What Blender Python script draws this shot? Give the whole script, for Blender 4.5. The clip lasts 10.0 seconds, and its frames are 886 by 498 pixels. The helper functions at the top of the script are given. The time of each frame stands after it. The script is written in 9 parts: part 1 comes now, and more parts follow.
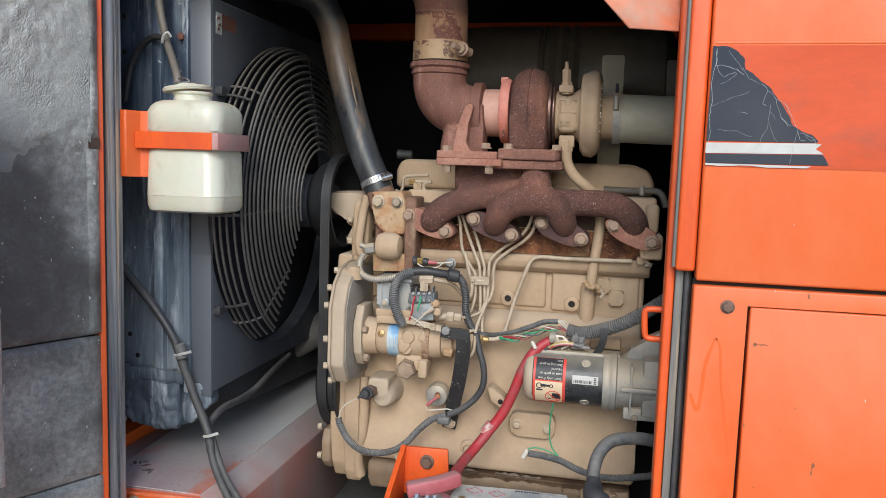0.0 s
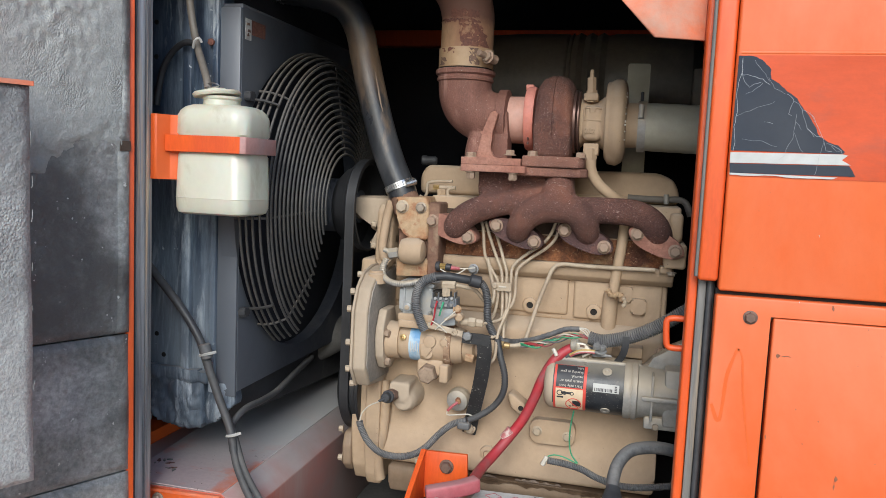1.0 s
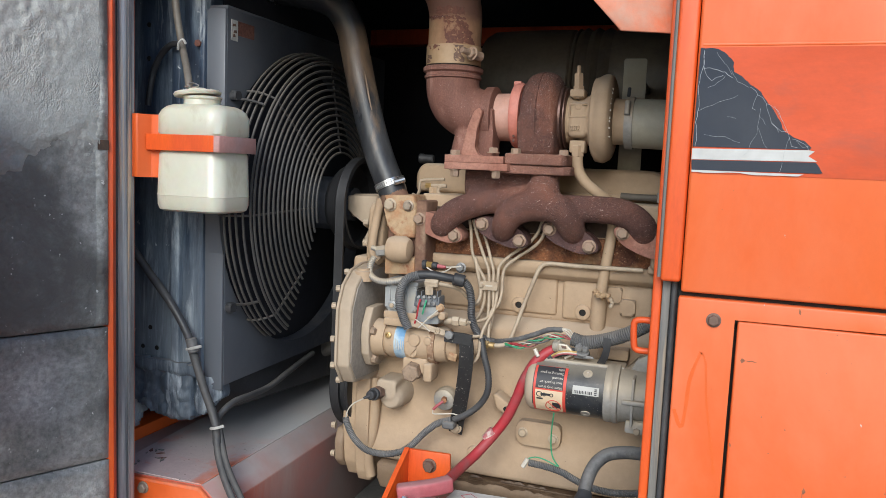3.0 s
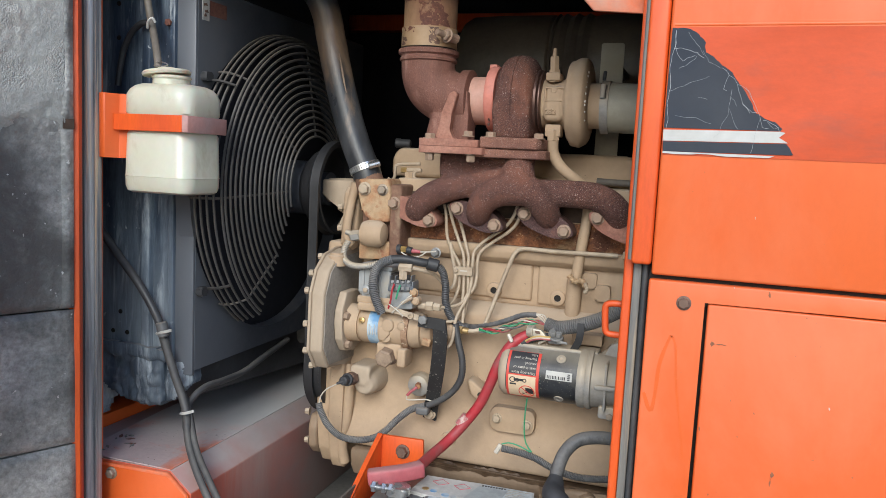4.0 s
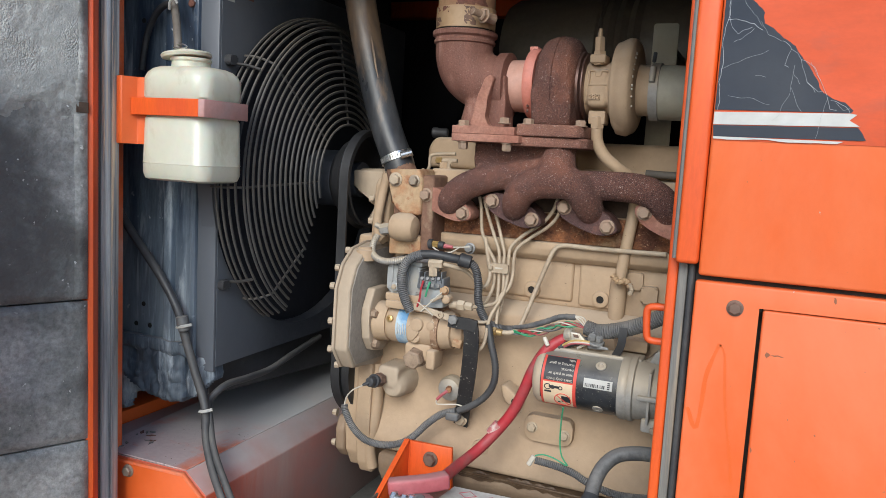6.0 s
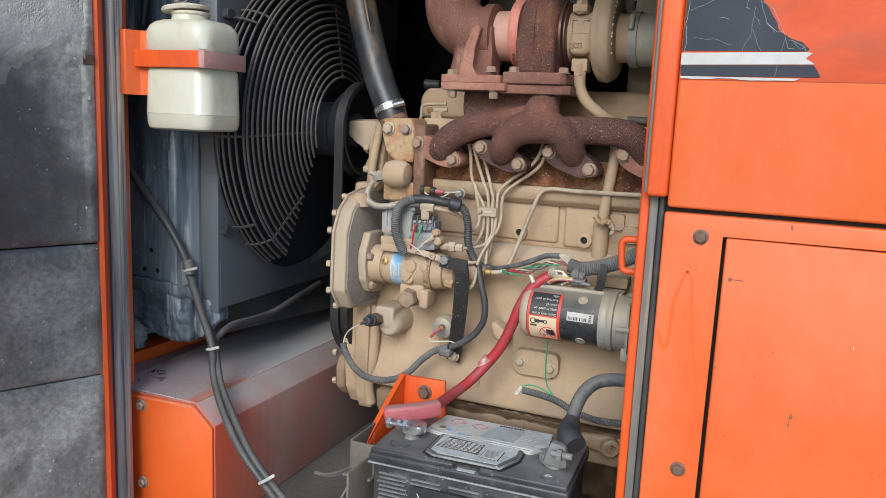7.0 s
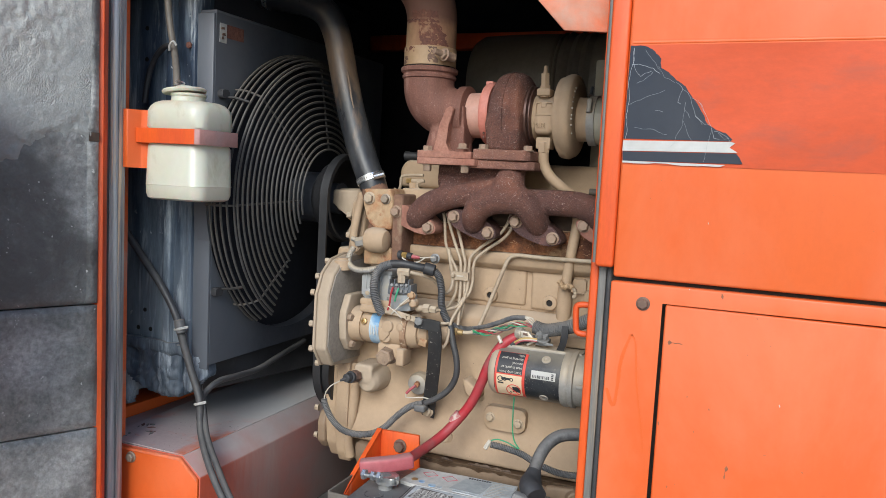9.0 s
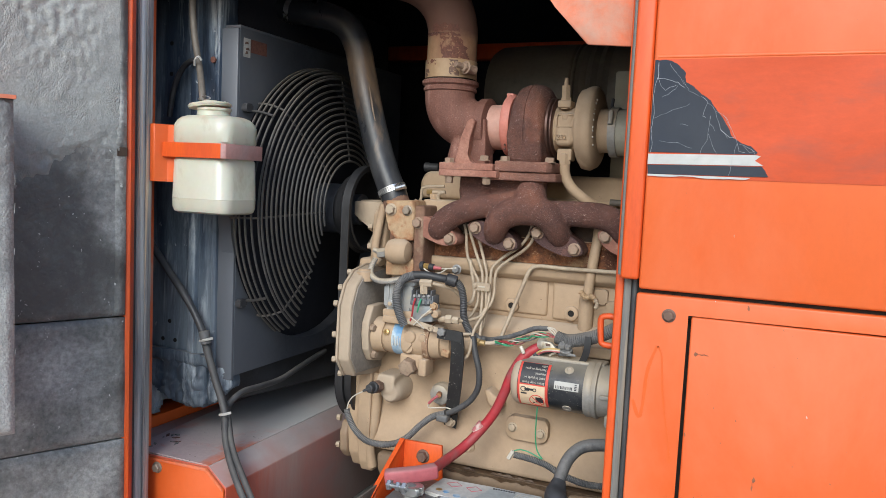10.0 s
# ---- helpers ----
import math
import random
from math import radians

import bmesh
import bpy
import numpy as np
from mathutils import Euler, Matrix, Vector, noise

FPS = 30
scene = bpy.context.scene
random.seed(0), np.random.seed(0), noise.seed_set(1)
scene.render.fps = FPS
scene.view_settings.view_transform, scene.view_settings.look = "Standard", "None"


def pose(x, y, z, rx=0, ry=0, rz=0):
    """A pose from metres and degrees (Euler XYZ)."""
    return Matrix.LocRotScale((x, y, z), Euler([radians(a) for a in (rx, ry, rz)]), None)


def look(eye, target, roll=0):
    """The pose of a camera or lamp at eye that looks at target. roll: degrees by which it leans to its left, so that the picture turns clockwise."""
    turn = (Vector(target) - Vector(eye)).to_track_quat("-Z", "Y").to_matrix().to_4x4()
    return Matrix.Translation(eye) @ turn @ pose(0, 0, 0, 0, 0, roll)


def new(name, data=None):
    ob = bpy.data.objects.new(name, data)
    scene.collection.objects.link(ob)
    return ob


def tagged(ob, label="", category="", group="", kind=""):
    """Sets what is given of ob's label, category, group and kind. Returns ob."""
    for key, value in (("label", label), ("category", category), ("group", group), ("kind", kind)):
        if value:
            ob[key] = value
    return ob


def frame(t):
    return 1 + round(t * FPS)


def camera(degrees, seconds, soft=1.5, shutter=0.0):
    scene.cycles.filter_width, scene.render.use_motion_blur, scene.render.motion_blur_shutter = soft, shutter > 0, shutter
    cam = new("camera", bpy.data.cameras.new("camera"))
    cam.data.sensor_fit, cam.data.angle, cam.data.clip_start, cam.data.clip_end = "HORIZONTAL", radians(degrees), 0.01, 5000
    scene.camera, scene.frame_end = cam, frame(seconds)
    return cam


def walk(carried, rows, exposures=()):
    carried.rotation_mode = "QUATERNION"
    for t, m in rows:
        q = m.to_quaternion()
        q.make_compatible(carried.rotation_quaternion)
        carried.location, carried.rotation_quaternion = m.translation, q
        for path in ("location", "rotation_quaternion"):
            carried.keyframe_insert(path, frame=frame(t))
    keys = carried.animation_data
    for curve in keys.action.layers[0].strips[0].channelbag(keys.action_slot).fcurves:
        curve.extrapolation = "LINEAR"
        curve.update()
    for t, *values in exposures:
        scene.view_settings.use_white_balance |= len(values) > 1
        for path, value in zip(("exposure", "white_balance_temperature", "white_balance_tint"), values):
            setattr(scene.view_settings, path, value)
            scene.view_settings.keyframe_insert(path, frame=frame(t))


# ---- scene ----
# camera
cam = camera(59.7, 10.0, soft=0.5)
PATH = [
    (0, (0.09, -1.102, 1.619), (-0.33, 0.842, 1.406), 1.8),
    (0.5, (0.09, -1.103, 1.621), (-0.353, 0.838, 1.425), 2.3),
    (1, (0.095, -1.109, 1.62), (-0.388, 0.822, 1.419), 2.5),
    (1.5, (0.113, -1.111, 1.62), (-0.408, 0.809, 1.416), 2.4),
    (2, (0.147, -1.1, 1.621), (-0.424, 0.807, 1.426), 2.6),
    (2.5, (0.195, -1.089, 1.62), (-0.428, 0.802, 1.426), 2.6),
    (2.7, (0.221, -1.078, 1.624), (-0.433, 0.801, 1.424), 2.5),
    (3.8, (0.256, -1.028, 1.614), (-0.378, 0.859, 1.387), 2.4),
    (4, (0.263, -1.04, 1.608), (-0.36, 0.847, 1.382), 2.8),
    (4.5, (0.297, -1.037, 1.604), (-0.364, 0.835, 1.368), 3.3),
    (5, (0.288, -0.959, 1.613), (-0.442, 0.891, 1.396), 2.9),
    (5.2, (0.277, -0.938, 1.618), (-0.481, 0.9, 1.402), 2.8),
    (6.3, (0.284, -0.941, 1.584), (-0.485, 0.885, 1.315), 3.0),
    (6.5, (0.295, -0.955, 1.578), (-0.475, 0.866, 1.28), 2.7),
    (7, (0.328, -0.999, 1.57), (-0.439, 0.818, 1.239), 2.5),
    (7.5, (0.349, -1.038, 1.578), (-0.425, 0.781, 1.278), 2.7),
    (8, (0.364, -1.074, 1.593), (-0.428, 0.748, 1.359), 2.8),
    (8.5, (0.388, -1.1, 1.6), (-0.405, 0.726, 1.408), 3.2),
    (9, (0.4, -1.079, 1.602), (-0.366, 0.759, 1.412), 2.9),
    (9.5, (0.384, -1.079, 1.607), (-0.384, 0.758, 1.42), 2.5),
    (10, (0.381, -1.098, 1.612), (-0.408, 0.731, 1.436), 2.6),
]
walk(cam, [(t, look(e, g, r)) for t, e, g, r in PATH])

# ---- light ----
world = bpy.data.worlds.new("sky")
scene.world = world
world.use_nodes = True
wn = world.node_tree.nodes
sky = wn.new("ShaderNodeTexSky")
sky.sky_type = "NISHITA"
sky.sun_disc = False
sky.sun_elevation = radians(32)
sky.sun_rotation = radians(174)
sky.air_density, sky.dust_density, sky.ozone_density = 1.0, 1.0, 1.5
wn["Background"].inputs[1].default_value = 0.15
world.node_tree.links.new(sky.outputs[0], wn["Background"].inputs[0])
sun_data = bpy.data.lights.new("sun", "SUN")
sun_data.energy, sun_data.angle, sun_data.color = 1.6, radians(32), (0.955, 0.985, 0.965)
sun = new("sun", sun_data)
sun.matrix_world = look((0.7, -5, 4.7), (0, 0.2, 1.4))
scene.view_settings.exposure = 0.74


# ---- materials ----
def nd(tree, kind, **inputs):
    n = tree.nodes.new(kind)
    for k, v in inputs.items():
        n.inputs[k].default_value = v
    return n


def ramp(tree, source, stops):
    r = tree.nodes.new("ShaderNodeValToRGB")
    e = r.color_ramp.elements
    while len(e) < len(stops):
        e.new(0.5)
    for i, (p, c) in enumerate(stops):
        e[i].position = p
        e[i].color = (c, c, c, 1) if isinstance(c, float) else (*c, 1)
    tree.links.new(source, r.inputs[0])
    return r.outputs[0]


def mixed(tree, fac, a, b):
    m = tree.nodes.new("ShaderNodeMix")
    m.data_type = "RGBA"
    if isinstance(fac, float):
        m.inputs[0].default_value = fac
    else:
        tree.links.new(fac, m.inputs[0])
    for s, v in ((6, a), (7, b)):
        if isinstance(v, tuple):
            m.inputs[s].default_value = (*v, 1)
        else:
            tree.links.new(v, m.inputs[s])
    return m.outputs[2]


def surface(name, base, other, scale=6.0, cover=(0.4, 0.65), rough=0.6, metal=0.0, grain=90.0, grain_amount=0.25,
            bump=0.15, bump_scale=120.0, stain=None, stain_scale=3.0, stain_cover=(0.55, 0.75), stretch=(1, 1, 1),
            dust=None, dust_level=(0.3, 0.9), speck=None, speck_scale=160.0, speck_size=0.25, speck_cover=(0.45, 0.55), coat=0.0, big_bump=0.0, big_scale=20.0, grain_span=(0.25, 0.75),
            pits=0.0, pit_scale=200.0):
    """A painted, dusty or rusty surface: two colours in patches, fine grain, stains, dust on what faces up, specks, relief."""
    m = bpy.data.materials.new(name)
    m.use_nodes = True
    tr = m.node_tree
    lk = tr.links.new
    bsdf = tr.nodes["Principled BSDF"]
    co = tr.nodes.new("ShaderNodeTexCoord")
    mp = nd(tr, "ShaderNodeMapping", Scale=stretch)
    lk(co.outputs["Object"], mp.inputs[0])
    big = nd(tr, "ShaderNodeTexNoise", Scale=scale, Detail=6.0, Roughness=0.6)
    lk(mp.outputs[0], big.inputs["Vector"])
    col = mixed(tr, ramp(tr, big.outputs[0], [(cover[0], 0.0), (cover[1], 1.0)]), base, other)
    fine = nd(tr, "ShaderNodeTexNoise", Scale=grain, Detail=3.0, Roughness=0.7)
    lk(mp.outputs[0], fine.inputs["Vector"])
    shade = ramp(tr, fine.outputs[0], [(grain_span[0], 1.0 - grain_amount), (grain_span[1], 1.0 + grain_amount * 0.4)])
    mul = tr.nodes.new("ShaderNodeMix")
    mul.data_type, mul.blend_type = "RGBA", "MULTIPLY"
    mul.inputs[0].default_value = 1.0
    lk(col, mul.inputs[6])
    lk(shade, mul.inputs[7])
    col = mul.outputs[2]
    if stain:
        st = nd(tr, "ShaderNodeTexNoise", Scale=stain_scale, Detail=8.0, Roughness=0.65, Distortion=0.4)
        lk(mp.outputs[0], st.inputs["Vector"])
        col = mixed(tr, ramp(tr, st.outputs[0], [(stain_cover[0], 0.0), (stain_cover[1], 1.0)]), col, stain)
    if dust:
        geo = tr.nodes.new("ShaderNodeNewGeometry")
        sep = tr.nodes.new("ShaderNodeSeparateXYZ")
        lk(geo.outputs["Normal"], sep.inputs[0])
        dn = nd(tr, "ShaderNodeTexNoise", Scale=14.0, Detail=5.0)
        lk(co.outputs["Object"], dn.inputs["Vector"])
        ad = tr.nodes.new("ShaderNodeMath")
        ad.operation = "MULTIPLY_ADD"
        lk(dn.outputs[0], ad.inputs[0])
        ad.inputs[1].default_value = 0.8
        lk(sep.outputs[2], ad.inputs[2])
        half = tr.nodes.new("ShaderNodeMath")
        half.operation = "MULTIPLY"
        half.inputs[1].default_value = 0.5
        lk(ad.outputs[0], half.inputs[0])
        col = mixed(tr, ramp(tr, half.outputs[0], [(dust_level[0] / 2, 0.0), (dust_level[1] / 2, 1.0)]), col, dust)
    if speck:
        vo = nd(tr, "ShaderNodeTexNoise", Scale=speck_scale, Detail=2.0, Roughness=0.6)
        lk(co.outputs["Object"], vo.inputs["Vector"])
        sn = nd(tr, "ShaderNodeTexNoise", Scale=speck_scale * 0.2)
        lk(co.outputs["Object"], sn.inputs["Vector"])
        mm = tr.nodes.new("ShaderNodeMath")
        mm.operation = "MULTIPLY"
        lk(ramp(tr, vo.outputs[0], [(0.70 - speck_size * 0.5, 0.0), (0.74 - speck_size * 0.5, 1.0)]), mm.inputs[0])
        lk(ramp(tr, sn.outputs[0], [(speck_cover[0], 0.0), (speck_cover[1], 1.0)]), mm.inputs[1])
        col = mixed(tr, mm.outputs[0], col, speck)
    lk(col, bsdf.inputs["Base Color"])
    lk(ramp(tr, big.outputs[0], [(0.3, max(0.05, rough - 0.1)), (0.7, min(1.0, rough + 0.12))]), bsdf.inputs["Roughness"])
    bsdf.inputs["Metallic"].default_value = metal
    bsdf.inputs["Coat Weight"].default_value = coat
    bn = nd(tr, "ShaderNodeTexNoise", Scale=bump_scale, Detail=4.0, Roughness=0.65)
    lk(co.outputs["Object"], bn.inputs["Vector"])
    bp = nd(tr, "ShaderNodeBump", Strength=bump, Distance=0.004)
    lk(bn.outputs[0], bp.inputs["Height"])
    last = bp
    if big_bump:
        b2 = nd(tr, "ShaderNodeTexNoise", Scale=big_scale, Detail=5.0, Roughness=0.6, Distortion=0.15)
        lk(co.outputs["Object"], b2.inputs["Vector"])
        bq = nd(tr, "ShaderNodeBump", Strength=big_bump, Distance=0.02)
        lk(b2.outputs[0], bq.inputs["Height"])
        lk(bp.outputs[0], bq.inputs["Normal"])
        last = bq
    if pits:
        vo = nd(tr, "ShaderNodeTexVoronoi", Scale=pit_scale, Randomness=1.0)
        wob = nd(tr, "ShaderNodeTexNoise", Scale=pit_scale * 0.35, Detail=3.0)
        lk(co.outputs["Object"], wob.inputs["Vector"])
        lift = tr.nodes.new("ShaderNodeMath")
        lift.operation = "MULTIPLY_ADD"
        lk(co.outputs["Object"], vo.inputs["Vector"])
        lk(wob.outputs[0], lift.inputs[0])
        lift.inputs[1].default_value = -0.9
        lk(vo.outputs["Distance"], lift.inputs[2])
        where = nd(tr, "ShaderNodeTexNoise", Scale=pit_scale * 0.022, Detail=4.0)
        lk(co.outputs["Object"], where.inputs["Vector"])
        some = tr.nodes.new("ShaderNodeMath")
        some.operation = "MULTIPLY"
        lk(lift.outputs[0], some.inputs[0])
        lk(ramp(tr, where.outputs[0], [(0.46, 0.0), (0.60, 1.0)]), some.inputs[1])
        pb_ = nd(tr, "ShaderNodeBump", Strength=pits, Distance=0.004)
        pb_.invert = True
        lk(some.outputs[0], pb_.inputs["Height"])
        lk(last.outputs[0], pb_.inputs["Normal"])
        last = pb_
    lk(last.outputs[0], bsdf.inputs["Normal"])
    return m


def fade(m, axis, lo, hi, colour, wander=0.1, scale=8.0, stretch=(1, 1, 1), strength=1.0):
    """Blend another colour into a material where a coordinate runs from lo to hi, with an uneven front."""
    tr = m.node_tree
    lk = tr.links.new
    bsdf = tr.nodes["Principled BSDF"]
    before = bsdf.inputs["Base Color"].links[0].from_socket
    co = tr.nodes.new("ShaderNodeTexCoord")
    mp = nd(tr, "ShaderNodeMapping", Scale=stretch)
    lk(co.outputs["Object"], mp.inputs[0])
    no = nd(tr, "ShaderNodeTexNoise", Scale=scale, Detail=5.0, Roughness=0.6)
    lk(mp.outputs[0], no.inputs["Vector"])
    sep = tr.nodes.new("ShaderNodeSeparateXYZ")
    lk(co.outputs["Object"], sep.inputs[0])
    ma = tr.nodes.new("ShaderNodeMath")
    ma.operation = "MULTIPLY_ADD"
    lk(no.outputs[0], ma.inputs[0])
    ma.inputs[1].default_value = wander
    lk(sep.outputs["XYZ".index(axis)], ma.inputs[2])
    mr = nd(tr, "ShaderNodeMapRange")
    mr.inputs["From Min"].default_value, mr.inputs["From Max"].default_value = lo + wander / 2, hi + wander / 2
    mr.inputs["To Max"].default_value = strength
    lk(ma.outputs[0], mr.inputs["Value"])
    lk(mixed(tr, mr.outputs[0], before, colour), bsdf.inputs["Base Color"])
    return m


ORANGE = surface("orange_paint", (0.655, 0.112, 0.021), (0.635, 0.086, 0.006), scale=2.6, cover=(0.40, 0.66), rough=0.46, grain=60, grain_amount=0.05, speck=(0.40, 0.10, 0.04), speck_scale=260, speck_size=-0.02, speck_cover=(0.5, 0.6), bump=0.03,
                 stain=(0.675, 0.158, 0.060), stain_scale=2.4, stain_cover=(0.48, 0.80), stretch=(1.5, 1, 0.8), big_bump=0.02, big_scale=5)
ORANGE_DEEP = surface("deep_orange_film", (0.56, 0.062, 0.006), (0.50, 0.060, 0.009), scale=4, rough=0.62, grain=50, grain_amount=0.12, bump=0.05,
                      stain=(0.34, 0.060, 0.026), stain_scale=7, stain_cover=(0.54, 0.74), stretch=(1.0, 1, 2.2))
ORANGE_DRIP = surface("fresh_orange_run", (0.640, 0.098, 0.012), (0.650, 0.108, 0.018), scale=5, rough=0.45, grain_amount=0.05, bump=0.03)
ORANGE_EDGE = surface("orange_edge_paint", (0.70, 0.100, 0.015), (0.60, 0.075, 0.013), scale=9, rough=0.45, grain_amount=0.12, bump=0.06,
                      stain=(0.52, 0.26, 0.17), stain_scale=7, stain_cover=(0.62, 0.72), stretch=(3, 3, 0.6))
ORANGE_WORN = surface("worn_orange_paint", (0.80, 0.13, 0.025), (0.62, 0.16, 0.07), scale=8, rough=0.6, grain_amount=0.15, bump=0.08,
                      stain=(0.45, 0.33, 0.26), stain_scale=6, stain_cover=(0.5, 0.75))
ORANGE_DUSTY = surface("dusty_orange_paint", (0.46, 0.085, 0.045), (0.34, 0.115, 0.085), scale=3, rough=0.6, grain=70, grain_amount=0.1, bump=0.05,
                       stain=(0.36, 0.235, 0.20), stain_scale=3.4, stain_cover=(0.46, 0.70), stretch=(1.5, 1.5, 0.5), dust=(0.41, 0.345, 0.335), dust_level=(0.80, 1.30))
# Greyer and darker deeper in: dust, with shade painted along with it.
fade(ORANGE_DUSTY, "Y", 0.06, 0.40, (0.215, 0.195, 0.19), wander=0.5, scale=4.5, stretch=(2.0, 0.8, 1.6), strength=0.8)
TOP_DUST = surface("grey_dust_on_orange_paint", (0.47, 0.365, 0.36), (0.42, 0.345, 0.34), scale=5, rough=0.7, grain=120, grain_amount=0.12, bump=0.06,
                   stain=(0.56, 0.17, 0.10), stain_scale=8, stain_cover=(0.49, 0.64), speck=(0.13, 0.10, 0.09), speck_scale=120, speck_size=0.05)
fade(TOP_DUST, "Y", 0.08, 0.24, (0.385, 0.39, 0.385), wander=0.16, scale=6.0, strength=0.92)
BEIGE = surface("dusty_engine_paint", (0.420, 0.302, 0.197), (0.378, 0.268, 0.174), scale=4, rough=0.7, grain=70, grain_amount=0.09, bump=0.10, bump_scale=260,
                stain=(0.265, 0.185, 0.122), stain_scale=3.6, stain_cover=(0.56, 0.82), dust=(0.45, 0.36, 0.27), dust_level=(0.9, 1.5), big_bump=0.03, big_scale=14,
                speck=(0.17, 0.115, 0.075), speck_scale=190, speck_size=-0.02, speck_cover=(0.5, 0.62))
BEIGE_LIGHT = surface("pale_dusty_line", (0.43, 0.345, 0.25), (0.34, 0.262, 0.185), scale=20, rough=0.6, grain_amount=0.2, bump=0.08, dust=(0.46, 0.385, 0.29), dust_level=(0.8, 1.5))
RUST_RING = surface("rust_streaked_ring", (0.20, 0.105, 0.06), (0.33, 0.21, 0.13), scale=60, cover=(0.42, 0.55), rough=0.7, grain_amount=0.3, bump=0.3, stain=(0.52, 0.44, 0.33), stain_scale=90, stain_cover=(0.58, 0.64))
BEIGE_RUST = surface("rust_flaked_engine_paint", (0.42, 0.29, 0.17), (0.36, 0.17, 0.08), scale=26, rough=0.8, grain_amount=0.25, bump=0.3,
                     stain=(0.25, 0.095, 0.045), stain_scale=34, stain_cover=(0.51, 0.64))
OILY = surface("oil_grimed_paint", (0.30, 0.212, 0.138), (0.21, 0.145, 0.095), scale=6, rough=0.6, grain_amount=0.12, bump=0.12,
               stain=(0.17, 0.112, 0.068), stain_scale=7, stain_cover=(0.54, 0.74), stretch=(1, 1, 0.5))
OIL_STAIN = surface("brown_oil_seep", (0.085, 0.052, 0.030), (0.15, 0.098, 0.058), scale=30, rough=0.4, grain_amount=0.3, bump=0.1)
INTAKE = surface("olive_dusted_rubber", (0.39, 0.365, 0.285), (0.31, 0.295, 0.235), scale=7, rough=0.6, grain_amount=0.12, bump=0.06, stain=(0.30, 0.27, 0.20), stain_scale=5, stain_cover=(0.5, 0.72))
GOVERNOR = surface("milky_grey_plastic_cover", (0.235, 0.258, 0.272), (0.31, 0.318, 0.315), scale=10, rough=0.35, grain_amount=0.12, bump=0.08, stain=(0.36, 0.315, 0.25), stain_scale=12, stain_cover=(0.5, 0.7), coat=0.2)
TERMINAL = surface("grey_terminal_block", (0.105, 0.118, 0.135), (0.17, 0.175, 0.18), scale=30, rough=0.45, grain_amount=0.25, bump=0.1, dust=(0.30, 0.27, 0.22), dust_level=(0.9, 1.6))
RUST_DARK = surface("rusted_cast_iron", (0.125, 0.054, 0.043), (0.185, 0.080, 0.058), scale=16, rough=0.88, grain=520, grain_amount=0.75, grain_span=(0.34, 0.66), bump=0.8, bump_scale=520,
                    stain=(0.26, 0.102, 0.062), stain_scale=9, stain_cover=(0.52, 0.74), speck=(0.58, 0.46, 0.40), speck_scale=680, speck_size=0.13, speck_cover=(0.32, 0.52))
RUST_FLANGE = surface("speckled_brown_flange", (0.25, 0.115, 0.082), (0.33, 0.155, 0.11), scale=14, rough=0.9, grain=560, grain_amount=0.55, grain_span=(0.34, 0.66), bump=0.8, bump_scale=480,
                      stain=(0.15, 0.07, 0.055), stain_scale=12, stain_cover=(0.55, 0.75), speck=(0.50, 0.385, 0.33), speck_scale=600, speck_size=0.15)
CONDUIT_BLACK = surface("black_plastic_conduit", (0.045, 0.046, 0.050), (0.075, 0.074, 0.074), scale=14, rough=0.5, grain_amount=0.2, bump=0.05, dust=(0.15, 0.14, 0.13), dust_level=(0.9, 1.7))
RUST_FLAKE = surface("flaking_maroon_rust", (0.145, 0.058, 0.042), (0.185, 0.078, 0.052), scale=40, rough=0.85, grain=200, grain_amount=0.4, bump=0.4, stain=(0.30, 0.17, 0.10), stain_scale=45, stain_cover=(0.60, 0.68))
RUST_RED = surface("red_rust", (0.385, 0.188, 0.135), (0.30, 0.130, 0.092), scale=14, rough=0.85, grain=200, grain_amount=0.35, bump=0.35, bump_scale=300,
                   stain=(0.21, 0.088, 0.062), stain_scale=12, stain_cover=(0.50, 0.70))
HEAT_RING = surface("heat_tinted_steel", (0.19, 0.115, 0.095), (0.13, 0.075, 0.062), scale=20, rough=0.32, metal=0.6, grain_amount=0.2, bump=0.05)
PINK = surface("heat_bleached_red", (0.56, 0.22, 0.175), (0.50, 0.15, 0.10), scale=12, rough=0.7, grain_amount=0.15, bump=0.15,
               stain=(0.22, 0.08, 0.06), stain_scale=25, stain_cover=(0.66, 0.74))
PINK_PALE = surface("heat_bleached_pipe", (0.52, 0.34, 0.285), (0.47, 0.24, 0.18), scale=9, rough=0.6, grain_amount=0.15, bump=0.1, stain=(0.22, 0.10, 0.08), stain_scale=25, stain_cover=(0.66, 0.72))
RUST_ELBOW = surface("rust_brown_cast", (0.165, 0.070, 0.050), (0.235, 0.104, 0.076), scale=9, rough=0.75, grain=300, grain_amount=0.45, bump=0.4, bump_scale=320,
                     stain=(0.37, 0.215, 0.17), stain_scale=9, stain_cover=(0.58, 0.76), stretch=(3.2, 3.2, 0.5), speck=(0.42, 0.31, 0.27), speck_scale=560, speck_size=0.07)
CLAMP_TAN = surface("tan_clamp_band", (0.39, 0.265, 0.155), (0.33, 0.21, 0.115), scale=12, rough=0.6, grain_amount=0.12, bump=0.08)
RUST_PIPE = surface("tan_pipe_with_rust", (0.36, 0.225, 0.125), (0.28, 0.15, 0.085), scale=11, rough=0.75, grain_amount=0.2, bump=0.15,
                    stain=(0.20, 0.085, 0.05), stain_scale=8, stain_cover=(0.52, 0.66), stretch=(1, 1, 0.6))
